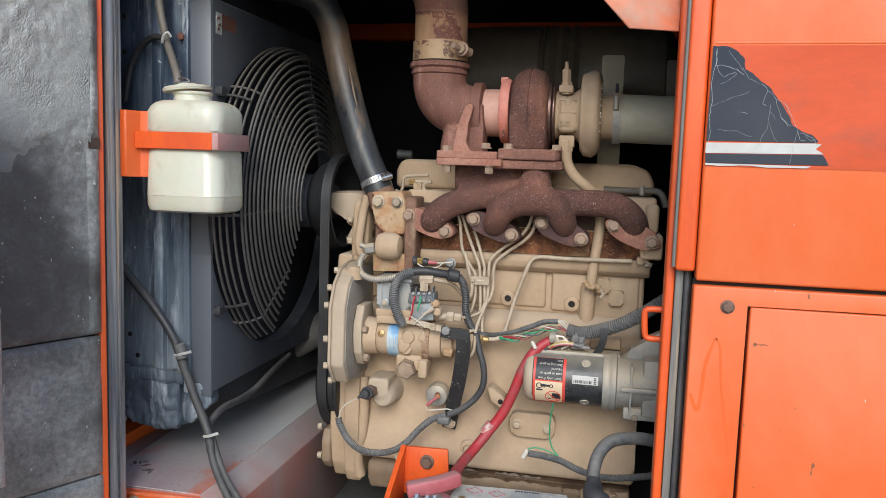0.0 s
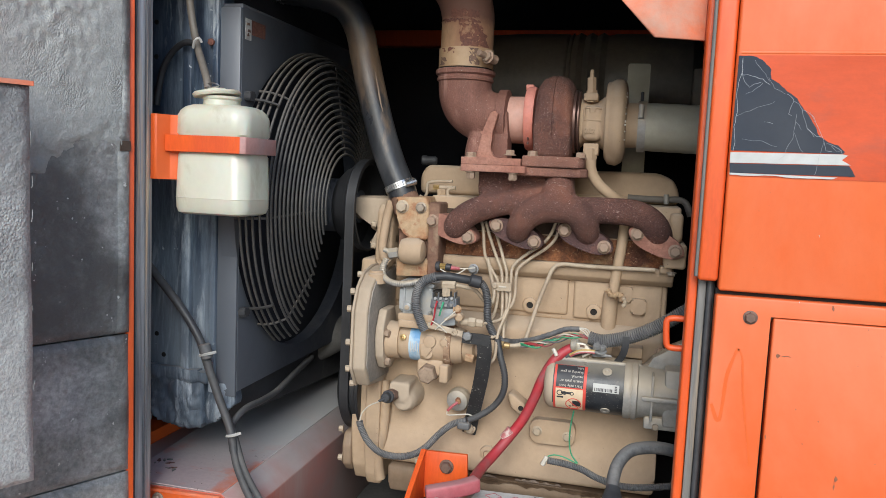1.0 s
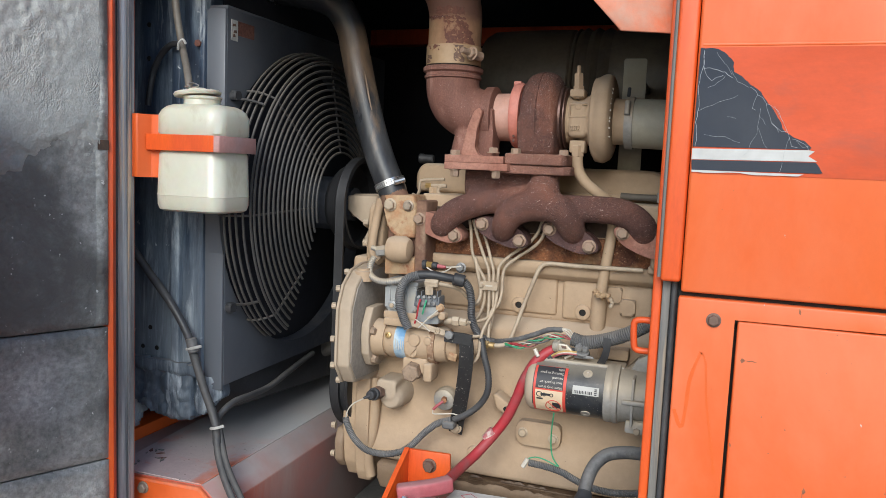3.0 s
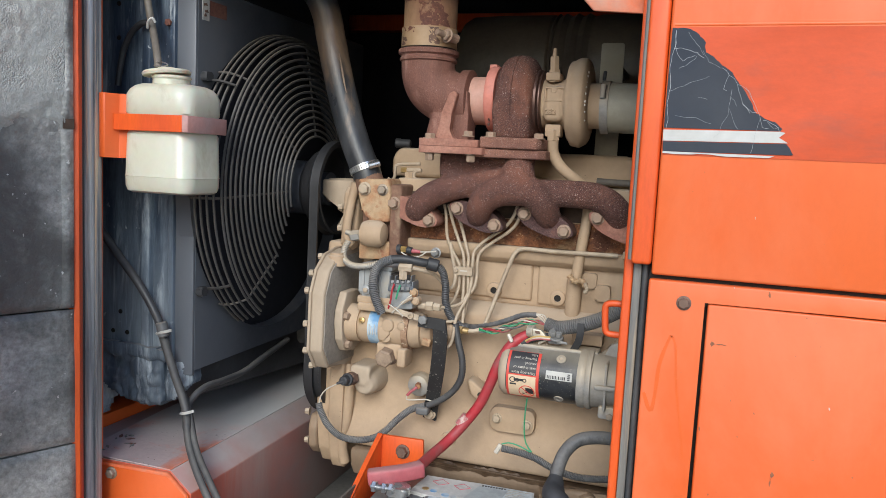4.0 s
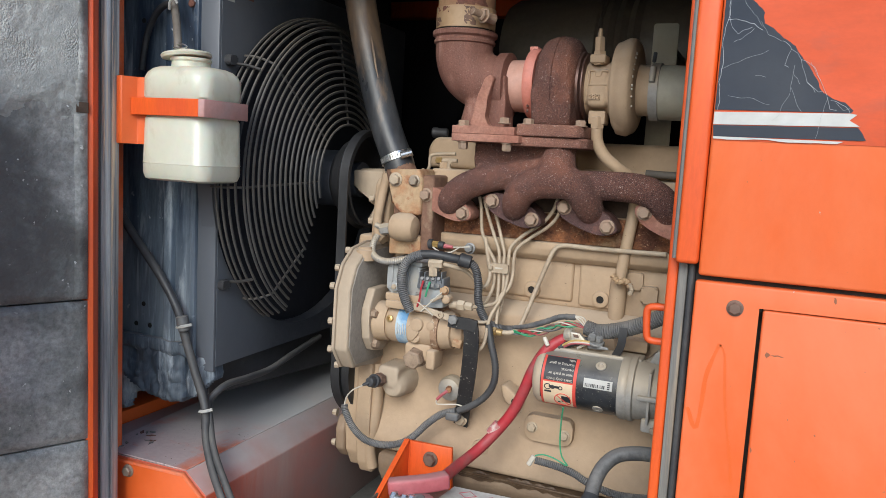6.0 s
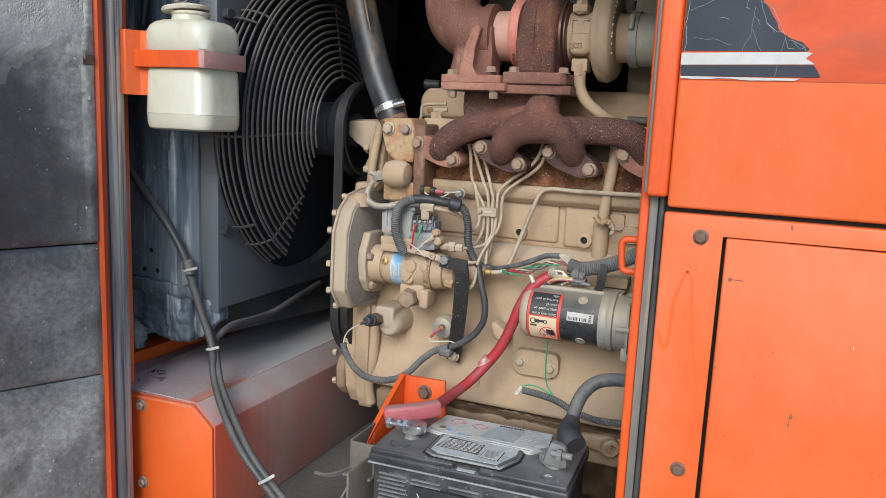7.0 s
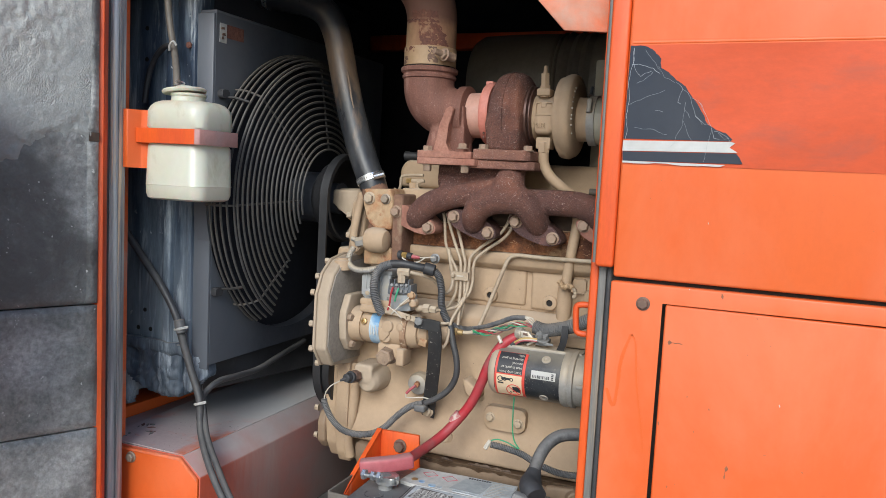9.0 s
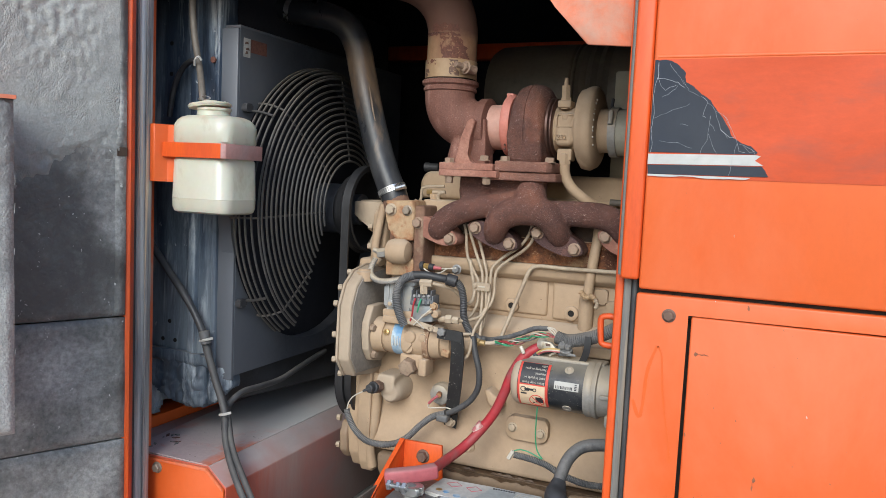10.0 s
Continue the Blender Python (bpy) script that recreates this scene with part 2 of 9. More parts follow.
# Maroon rust above the seam, with shade from the rail painted in.
fade(RUST_PIPE, "Z", 1.886, 1.904, (0.120, 0.056, 0.042), wander=0.03, scale=22.0, strength=0.9)
RUST_BLOCK = surface("brown_rusted_block", (0.15, 0.075, 0.05), (0.24, 0.14, 0.09), scale=16, rough=0.85, grain_amount=0.3, bump=0.3, stain=(0.32, 0.23, 0.15), stain_scale=12, stain_cover=(0.55, 0.7))
RUST_STRIP = surface("orange_rust", (0.30, 0.118, 0.048), (0.115, 0.046, 0.027), scale=34, cover=(0.38, 0.62), rough=0.9, grain=260, grain_amount=0.6, bump=0.5,
                     stain=(0.36, 0.235, 0.135), stain_scale=15, stain_cover=(0.55, 0.68), speck=(0.45, 0.30, 0.19), speck_scale=330, speck_size=0.12)
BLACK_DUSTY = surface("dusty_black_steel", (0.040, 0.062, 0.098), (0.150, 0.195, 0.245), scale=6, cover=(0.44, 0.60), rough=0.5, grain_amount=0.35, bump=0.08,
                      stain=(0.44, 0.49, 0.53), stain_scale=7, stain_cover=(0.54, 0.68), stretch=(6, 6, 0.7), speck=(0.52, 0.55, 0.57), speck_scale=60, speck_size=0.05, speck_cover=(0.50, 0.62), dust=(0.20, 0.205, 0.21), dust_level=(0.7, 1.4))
TANK_DUSTY = surface("chalky_black_tank", (0.055, 0.076, 0.104), (0.15, 0.185, 0.22), scale=7, cover=(0.42, 0.66), rough=0.5, grain_amount=0.35, bump=0.08,
                      stain=(0.42, 0.47, 0.51), stain_scale=8, stain_cover=(0.50, 0.68), stretch=(4, 4, 0.5), dust=(0.20, 0.205, 0.21), dust_level=(0.7, 1.4))
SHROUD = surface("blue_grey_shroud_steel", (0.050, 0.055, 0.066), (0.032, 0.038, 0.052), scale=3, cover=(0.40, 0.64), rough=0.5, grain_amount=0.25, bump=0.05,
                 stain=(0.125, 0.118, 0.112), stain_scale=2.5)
# Lighter near the opening: light falling in there is painted into the steel.
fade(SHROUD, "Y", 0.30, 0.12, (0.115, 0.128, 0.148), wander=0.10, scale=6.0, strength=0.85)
# Paler low on the dusty channels, as painted light from the opening.
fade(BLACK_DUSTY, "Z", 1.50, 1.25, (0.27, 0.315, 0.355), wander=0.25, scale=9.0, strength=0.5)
RUBBER = surface("black_rubber", (0.028, 0.029, 0.032), (0.045, 0.046, 0.05), scale=10, rough=0.55, grain_amount=0.2, bump=0.08,
                 stain=(0.10, 0.095, 0.09), stain_scale=9, stain_cover=(0.6, 0.8))
HOSE = surface("weathered_rubber_hose", (0.030, 0.032, 0.036), (0.075, 0.077, 0.08), scale=8, rough=0.36, grain_amount=0.25, bump=0.1,
               stain=(0.27, 0.18, 0.11), stain_scale=6, stain_cover=(0.50, 0.64), stretch=(1.8, 1.8, 0.5))
fade(HOSE, "Z", 1.73, 1.80, (0.20, 0.128, 0.075), wander=0.14, scale=9.0, strength=0.45)
# The roof's shade is painted on the hose's upper bend.
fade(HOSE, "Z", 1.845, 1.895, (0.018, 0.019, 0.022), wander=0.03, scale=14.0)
CABLE_GREY = surface("dusty_black_cable", (0.075, 0.077, 0.082), (0.14, 0.138, 0.135), scale=30, rough=0.55, grain=160, grain_amount=0.4, bump=0.15, dust=(0.18, 0.17, 0.155), dust_level=(0.8, 1.6))
CONDUIT = surface("grey_plastic_conduit", (0.088, 0.090, 0.094), (0.145, 0.144, 0.142), scale=14, rough=0.55, grain_amount=0.2, bump=0.05, dust=(0.22, 0.20, 0.175), dust_level=(0.8, 1.6))
FOAM = surface("charcoal_acoustic_foam", (0.168, 0.178, 0.174), (0.400, 0.410, 0.400), scale=6.0, cover=(0.45, 0.64), rough=0.40, grain=120, grain_amount=0.5, bump=0.35, bump_scale=300,
               stain=(0.078, 0.078, 0.076), stain_scale=4.4, stain_cover=(0.46, 0.62), big_bump=0.25, big_scale=16, coat=0.05, pits=0.22, pit_scale=110,
               speck=(0.50, 0.51, 0.50), speck_scale=130, speck_size=0.05, speck_cover=(0.50, 0.60))
# Stucco relief; its paler grey also paints the stronger light higher up.
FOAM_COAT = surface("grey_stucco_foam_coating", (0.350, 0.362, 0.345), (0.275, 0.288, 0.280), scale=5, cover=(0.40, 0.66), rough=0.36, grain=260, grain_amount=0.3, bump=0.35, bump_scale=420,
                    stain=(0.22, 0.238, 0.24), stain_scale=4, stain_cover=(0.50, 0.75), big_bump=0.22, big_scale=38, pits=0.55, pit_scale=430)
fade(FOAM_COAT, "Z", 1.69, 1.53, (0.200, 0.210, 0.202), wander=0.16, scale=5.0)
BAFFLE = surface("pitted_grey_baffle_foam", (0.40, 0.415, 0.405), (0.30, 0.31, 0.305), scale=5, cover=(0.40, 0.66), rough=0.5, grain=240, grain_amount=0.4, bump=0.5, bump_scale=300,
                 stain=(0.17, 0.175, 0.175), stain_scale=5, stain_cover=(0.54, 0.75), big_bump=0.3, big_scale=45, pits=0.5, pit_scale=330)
# The baffle grows darker towards its top.
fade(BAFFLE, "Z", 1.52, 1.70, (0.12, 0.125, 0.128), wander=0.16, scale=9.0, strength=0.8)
POST = surface("scraped_steel_post", (0.165, 0.175, 0.19), (0.44, 0.45, 0.45), scale=3.2, cover=(0.38, 0.62), rough=0.33, metal=0.2, grain=60, grain_amount=0.25, bump=0.06,
               stain=(0.45, 0.36, 0.27), stain_scale=2.6, stain_cover=(0.51, 0.60), stretch=(34, 34, 0.9))
SEAL = surface("weathered_rubber_seal", (0.085, 0.082, 0.078), (0.235, 0.225, 0.20), scale=5, cover=(0.38, 0.66), rough=0.6, grain_amount=0.25, bump=0.12,
               stain=(0.33, 0.25, 0.17), stain_scale=6, stain_cover=(0.50, 0.66), stretch=(8, 2, 0.35))
STEEL = surface("dull_bolt_steel", (0.34, 0.28, 0.22), (0.24, 0.19, 0.14), scale=40, rough=0.55, metal=0.35, grain_amount=0.2, bump=0.1)
RUSTY_BOLT = surface("rusty_bolt", (0.20, 0.12, 0.085), (0.13, 0.085, 0.07), scale=60, rough=0.7, metal=0.3, grain_amount=0.3, bump=0.2)
PALE_BOLT = surface("pale_corroded_bolt", (0.34, 0.245, 0.175), (0.26, 0.165, 0.115), scale=80, rough=0.65, grain_amount=0.3, bump=0.2)
CHROME = surface("zinc_plated_steel", (0.62, 0.63, 0.63), (0.48, 0.48, 0.47), scale=30, rough=0.28, metal=0.9, grain_amount=0.15, bump=0.05)
PLUG = surface("grimy_rusty_plug", (0.32, 0.232, 0.162), (0.23, 0.158, 0.108), scale=40, rough=0.7, grain_amount=0.3, bump=0.2, stain=(0.15, 0.085, 0.055), stain_scale=50, stain_cover=(0.55, 0.65))
LEAD = surface("dull_lead", (0.27, 0.27, 0.265), (0.20, 0.198, 0.19), scale=30, rough=0.6, metal=0.3, grain_amount=0.3, bump=0.2)
ALU = surface("dusty_cast_aluminium", (0.34, 0.33, 0.31), (0.28, 0.26, 0.23), scale=12, rough=0.6, metal=0.25, grain_amount=0.2, bump=0.15, dust=(0.40, 0.34, 0.26))
BRASS = surface("brass_fitting", (0.50, 0.33, 0.12), (0.40, 0.29, 0.16), scale=30, rough=0.4, metal=0.6, grain_amount=0.15, bump=0.05)
PLASTIC = surface("yellowed_white_plastic", (0.535, 0.53, 0.44), (0.49, 0.48, 0.375), scale=5, rough=0.38, grain_amount=0.04, bump=0.02,
                  stain=(0.34, 0.29, 0.19), stain_scale=14, stain_cover=(0.56, 0.76), stretch=(1, 1, 0.7), dust=(0.5, 0.45, 0.33), dust_level=(1.0, 1.6))
_b = PLASTIC.node_tree.nodes["Principled BSDF"]
_b.inputs["Subsurface Weight"].default_value, _b.inputs["Subsurface Scale"].default_value = 0.25, 0.02
BATTERY = surface("dusty_black_battery_case", (0.026, 0.027, 0.030), (0.055, 0.056, 0.058), scale=12, rough=0.42, grain_amount=0.35, bump=0.08,
                  stain=(0.15, 0.15, 0.147), stain_scale=14, stain_cover=(0.56, 0.78), dust=(0.175, 0.178, 0.18), dust_level=(1.15, 1.6), speck=(0.42, 0.42, 0.41), speck_scale=210, speck_size=0.05, speck_cover=(0.42, 0.6))
BATTERY_RIB = surface("scuffed_battery_rib", (0.30, 0.30, 0.29), (0.14, 0.14, 0.14), scale=18, rough=0.55, grain_amount=0.3, bump=0.05, stain=(0.30, 0.29, 0.28), stain_scale=22, stain_cover=(0.55, 0.7))
RED = surface("dusty_red_rubber", (0.40, 0.026, 0.036), (0.30, 0.045, 0.050), scale=14, rough=0.5, grain_amount=0.15, bump=0.06,
              stain=(0.20, 0.10, 0.095), stain_scale=9, stain_cover=(0.58, 0.72))
RED_FADED = surface("faded_red_boot", (0.37, 0.072, 0.085), (0.42, 0.12, 0.13), scale=14, rough=0.55, grain_amount=0.15, bump=0.1, dust=(0.38, 0.19, 0.185), dust_level=(0.9, 1.6))
STARTER = surface("speckled_black_paint", (0.016, 0.018, 0.022), (0.030, 0.032, 0.036), scale=20, rough=0.35, grain_amount=0.3, bump=0.08,
                  stain=(0.075, 0.07, 0.062), stain_scale=14, stain_cover=(0.52, 0.74), speck=(0.16, 0.145, 0.12), speck_scale=330, speck_size=0.10, dust=(0.22, 0.20, 0.165), dust_level=(0.86, 1.4))
STRAP = surface("speckled_black_strap", (0.018, 0.018, 0.019), (0.028, 0.027, 0.026), scale=20, rough=0.6, grain_amount=0.3, bump=0.15,
                speck=(0.25, 0.23, 0.2), speck_scale=260, speck_size=0.14)
YELLOW_WIRE = surface("dull_yellow_wire", (0.52, 0.36, 0.13), (0.42, 0.28, 0.10), scale=60, rough=0.5, grain_amount=0.15, bump=0.0)
LUG = surface("tinned_lug", (0.62, 0.58, 0.50), (0.44, 0.39, 0.31), scale=90, rough=0.38, metal=0.5, grain_amount=0.25, bump=0.15, stain=(0.26, 0.19, 0.13), stain_scale=60, stain_cover=(0.56, 0.68))
CHIP_BROWN = surface("brown_chip_in_orange_paint", (0.30, 0.105, 0.045), (0.20, 0.085, 0.045), scale=120, rough=0.7, grain_amount=0.2, bump=0.1)
TAPE = surface("worn_pale_tape", (0.52, 0.40, 0.36), (0.40, 0.13, 0.13), scale=120, cover=(0.45, 0.58), rough=0.6, grain_amount=0.2, bump=0.1)
RUST_PORT = surface("sooty_maroon_casting", (0.075, 0.034, 0.032), (0.13, 0.058, 0.048), scale=22, rough=0.6, grain=420, grain_amount=0.6, bump=0.6, bump_scale=420, stain=(0.24, 0.105, 0.075), stain_scale=20, stain_cover=(0.56, 0.72), speck=(0.45, 0.34, 0.30), speck_scale=500, speck_size=0.08)
CANISTER = surface("sooty_canister", (0.105, 0.090, 0.072), (0.060, 0.054, 0.048), scale=4, rough=0.5, grain_amount=0.2, bump=0.05, stain=(0.17, 0.14, 0.10), stain_scale=5)
PULLEY = surface("black_pulley", (0.014, 0.0145, 0.016), (0.024, 0.0245, 0.027), scale=10, rough=0.5, grain_amount=0.2, bump=0.05)
BEIGE_GREY = surface("grey_dusted_engine_paint", (0.425, 0.340, 0.252), (0.365, 0.288, 0.210), scale=5, rough=0.8, grain=80, grain_amount=0.1, bump=0.08, stain=(0.28, 0.215, 0.155), stain_scale=5, stain_cover=(0.56, 0.8), stretch=(1, 1, 0.6))
# Near-black: the bay's deep shade is put into the wall colour.
DARK = surface("near_black_wall", (0.009, 0.0105, 0.018), (0.006, 0.0075, 0.014), scale=3, rough=0.9, grain_amount=0.2, bump=0.05)
FLOORM = surface("dusty_dark_floor_steel", (0.085, 0.083, 0.08), (0.13, 0.122, 0.11), scale=5, rough=0.8, grain_amount=0.25, bump=0.12)
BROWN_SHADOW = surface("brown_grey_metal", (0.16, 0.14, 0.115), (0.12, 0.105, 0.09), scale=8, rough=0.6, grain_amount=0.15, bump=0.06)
GROUND = surface("pale_dirt_ground", (0.225, 0.222, 0.21), (0.18, 0.177, 0.168), scale=0.6, rough=0.95, grain=8, grain_amount=0.25, bump=0.3, bump_scale=20)
NAVY = surface("navy_decal_film", (0.015, 0.021, 0.033), (0.020, 0.027, 0.041), scale=8, rough=0.7, grain_amount=0.12, bump=0.04)
WHITE = surface("white_film", (0.47, 0.47, 0.45), (0.42, 0.41, 0.385), scale=14, rough=0.5, grain_amount=0.08, bump=0.03)
PAPER = surface("grimy_paper_label", (0.52, 0.51, 0.48), (0.40, 0.40, 0.38), scale=18, rough=0.7, grain_amount=0.2, bump=0.03, stain=(0.22, 0.22, 0.21), stain_scale=16, stain_cover=(0.55, 0.75))
PAPER_PALE = surface("pale_blue_grey_label", (0.50, 0.54, 0.55), (0.36, 0.39, 0.40), scale=16, rough=0.6, grain_amount=0.25, bump=0.05, stain=(0.2, 0.21, 0.21), stain_scale=14, stain_cover=(0.56, 0.72))
GREY_PAPER = surface("grey_paper_label", (0.36, 0.39, 0.39), (0.30, 0.325, 0.33), scale=20, rough=0.6, grain_amount=0.2, bump=0.04)
GREY_FACE = surface("grey_face_casting", (0.30, 0.265, 0.225), (0.24, 0.21, 0.178), scale=9, rough=0.8, grain=120, grain_amount=0.25, bump=0.15)
# Dark brown that stands in for shade in recesses.
RECESS_SHADE = surface("recess_shade", (0.040, 0.026, 0.020), (0.075, 0.048, 0.034), scale=20, rough=0.9, grain_amount=0.4, bump=0.3)
PALE_CRACK = surface("pale_decal_crack", (0.36, 0.37, 0.38), (0.25, 0.26, 0.28), scale=60, rough=0.6, grain_amount=0.2, bump=0.0)
INK = surface("dark_ink", (0.022, 0.022, 0.026), (0.03, 0.03, 0.033), scale=30, rough=0.5, grain_amount=0.1, bump=0.0)
CREAM = surface("cream_label", (0.66, 0.52, 0.36), (0.62, 0.47, 0.31), scale=30, rough=0.5, grain_amount=0.08, bump=0.0)
LABEL_RED = surface("red_label_ink", (0.62, 0.06, 0.04), (0.55, 0.06, 0.04), scale=30, rough=0.5, grain_amount=0.08, bump=0.0)
LABEL_BLUE = surface("faded_blue_label", (0.12, 0.28, 0.48), (0.40, 0.50, 0.56), scale=24, cover=(0.42, 0.58), rough=0.5, grain_amount=0.1, bump=0.0)
GREEN = surface("green_wire", (0.03, 0.26, 0.12), (0.05, 0.30, 0.17), scale=30, rough=0.5, grain_amount=0.1, bump=0.0)
PALE_WIRE = surface("pale_wire", (0.55, 0.51, 0.44), (0.46, 0.42, 0.35), scale=30, rough=0.5, grain_amount=0.1, bump=0.0)
# Flat black stands in for the shade in holes, slots, grooves and gaps.
BLACK_HOLE = surface("black_bore", (0.012, 0.010, 0.009), (0.02, 0.017, 0.014), scale=30, rough=0.9, grain_amount=0.1, bump=0.0)


# ---- mesh helpers ----
def mesh_of(name, bm, material, smooth=True):
    bmesh.ops.recalc_face_normals(bm, faces=bm.faces)
    me = bpy.data.meshes.new(name)
    bm.to_mesh(me)
    bm.free()
    me.materials.append(material)
    if smooth:
        me.shade_smooth()
        me.set_sharp_from_angle(angle=radians(38))
    return me


def thing(name, base, label, category, group="", kind=""):
    """An Empty at the thing's base; its parts are built in world places."""
    ob = new(name)
    ob.location = base
    ob.empty_display_size = 0.02
    return tagged(ob, label, category, group, kind)


def part(name, bm, material, parent=None, label="", smooth=True):
    ob = new(name, mesh_of(name, bm, material, smooth))
    if parent:
        ob.parent = parent
        m = Matrix.Translation(parent.location)
        if parent.parent:
            m = Matrix.Translation(parent.parent.location) @ parent.matrix_parent_inverse @ m
        ob.matrix_parent_inverse = m.inverted()
    return tagged(ob, label)


def solo(name, bm, material, label, category, group="", kind="", smooth=True):
    return tagged(part(name, bm, material, None, "", smooth), label, category, group, kind)


def box(bm, x0, x1, y0, y1, z0, z1, bevel=0.003, seg=2):
    r = bmesh.ops.create_cube(bm, size=1.0)
    for v in r["verts"]:
        v.co = Vector(((x0 + x1) / 2 + v.co.x * (x1 - x0), (y0 + y1) / 2 + v.co.y * (y1 - y0), (z0 + z1) / 2 + v.co.z * (z1 - z0)))
    if bevel:
        edges = list({e for v in r["verts"] for e in v.link_edges})
        bmesh.ops.bevel(bm, geom=edges, offset=bevel, segments=seg, affect="EDGES", profile=0.5)
    return bm


def boxes(*rows, bevel=0.003, seg=2):
    bm = bmesh.new()
    for r in rows:
        box(bm, *r, bevel=bevel, seg=seg)
    return bm


def basis(axis):
    d = Vector(axis).normalized()
    a = d.orthogonal().normalized()
    return d, a, d.cross(a)


def lathe(bm, origin, axis, profile, seg=32, start=0.0, end=360.0):
    """Turn a profile of (distance along the axis, radius) round the axis."""
    d, a, b = basis(axis)
    o = Vector(origin)
    full = end - start >= 359.9
    n = seg if full else seg + 1
    rings = []
    for s, r in profile:
        ring = []
        for i in range(n):
            t = radians(start + (end - start) * i / seg)
            ring.append(bm.verts.new(o + d * s + (a * math.cos(t) + b * math.sin(t)) * r))
        rings.append(ring)
    for p, q in zip(rings, rings[1:]):
        for i in range(seg):
            j = (i + 1) % n
            bm.faces.new((p[i], p[j], q[j], q[i]))
    if full:
        if profile[0][1] > 1e-6:
            bm.faces.new(rings[0])
        if profile[-1][1] > 1e-6:
            bm.faces.new(rings[-1])
    return bm


def rod(bm, p, q, r, r2=None, seg=16, bevel=0.0):
    p, q = Vector(p), Vector(q)
    n = (q - p).length
    r2 = r if r2 is None else r2
    prof = [(0, r), (n, r2)]
    if bevel:
        prof = [(0, r - bevel), (bevel, r), (n - bevel, r2), (n, r2 - bevel)]
    return lathe(bm, p, q - p, prof, seg)


def smooth_path(points, step=0.006):
    """Catmull-Rom through the points, sampled evenly."""
    pts = [Vector(p) for p in points]
    pts = [pts[0] * 2 - pts[1]] + pts + [pts[-1] * 2 - pts[-2]]
    out = []
    for i in range(1, len(pts) - 2):
        a, b, c, d = pts[i - 1:i + 3]
        n = max(2, int((c - b).length / step))
        for k in range(n):
            t = k / n
            out.append(0.5 * (2 * b + (c - a) * t + (2 * a - 5 * b + 4 * c - d) * t * t + (3 * b - a - 3 * c + d) * t ** 3))
    out.append(pts[-2])
    return out


def sweep(bm, points, radius, seg=12, step=0.006, ribs=0.0, pitch=0.005, flat=1.0, up=None, straight=False):
    """A tube along the points; radius a number or a function of 0..1; ribs: depth of a conduit's corrugation; flat: second radius over the first."""
    if ribs:
        step = pitch / 2
    path = [Vector(p) for p in points] if straight else smooth_path(points, step)
    n = len(path)
    u = None
    rings = []
    for i, p in enumerate(path):
        d = (path[min(i + 1, n - 1)] - path[max(i - 1, 0)]).normalized()
        if up is not None:
            u = (Vector(up) - d * d.dot(Vector(up))).normalized()
        else:
            u = d.orthogonal().normalized() if u is None else (u - d * d.dot(u)).normalized()
        w = d.cross(u)
        r = radius(i / max(1, n - 1)) if callable(radius) else radius
        if ribs and i % 2:
            r -= ribs
        rings.append([bm.verts.new(p + (u * math.cos(2 * math.pi * k / seg) + w * math.sin(2 * math.pi * k / seg) * flat) * r) for k in range(seg)])
    for p, q in zip(rings, rings[1:]):
        for k in range(seg):
            bm.faces.new((p[k], p[(k + 1) % seg], q[(k + 1) % seg], q[k]))
    bm.faces.new(rings[0])
    bm.faces.new(rings[-1])
    return bm


def tube(points, radius, **kw):
    return sweep(bmesh.new(), points, radius, **kw)


def ribbon(points, width, thick, across=(1, 0, 0), step=0.01):
    """A flat strap along the points; across: the way of its width."""
    bm = bmesh.new()
    path = smooth_path(points, step)
    n = len(path)
    rings = []
    for i, p in enumerate(path):
        d = (path[min(i + 1, n - 1)] - path[max(i - 1, 0)]).normalized()
        a = (Vector(across) - d * d.dot(Vector(across))).normalized()
        b = d.cross(a)
        rings.append([bm.verts.new(p + a * sx * width / 2 + b * sy * thick / 2) for sx, sy in ((-1, -1), (1, -1), (1, 1), (-1, 1))])
    for p, q in zip(rings, rings[1:]):
        for k in range(4):
            bm.faces.new((p[k], p[(k + 1) % 4], q[(k + 1) % 4], q[k]))
    bm.faces.new(rings[0])
    bm.faces.new(rings[-1])
    return bm


def slab(bm, outline, axis, lo, hi, bevel=0.0, seg=2):
    """A flat plate: an outline in the two other axes (in the order x, y, z), from lo to hi along axis ('x', 'y' or 'z')."""
    i = "xyz".index(axis)

    def at(p, w):
        q = list(p)
        q.insert(i, w)
        return Vector(q)
    low = [bm.verts.new(at(p, lo)) for p in outline]
    high = [bm.verts.new(at(p, hi)) for p in outline]
    n = len(outline)
    faces = [bm.faces.new(low), bm.faces.new(high)]
    faces += [bm.faces.new((low[k], low[(k + 1) % n], high[(k + 1) % n], high[k])) for k in range(n)]
    if bevel:
        edges = list({e for f in faces for e in f.edges})
        bmesh.ops.bevel(bm, geom=edges, offset=bevel, segments=seg, affect="EDGES", profile=0.5)
    return bm


def rounded(x0, x1, z0, z1, r, n=5):
    out = []
    for cx, cz, a in ((x1 - r, z1 - r, 0), (x0 + r, z1 - r, 90), (x0 + r, z0 + r, 180), (x1 - r, z0 + r, 270)):
        for k in range(n + 1):
            t = radians(a + 90 * k / n)
            out.append((cx + r * math.cos(t), cz + r * math.sin(t)))
    return out


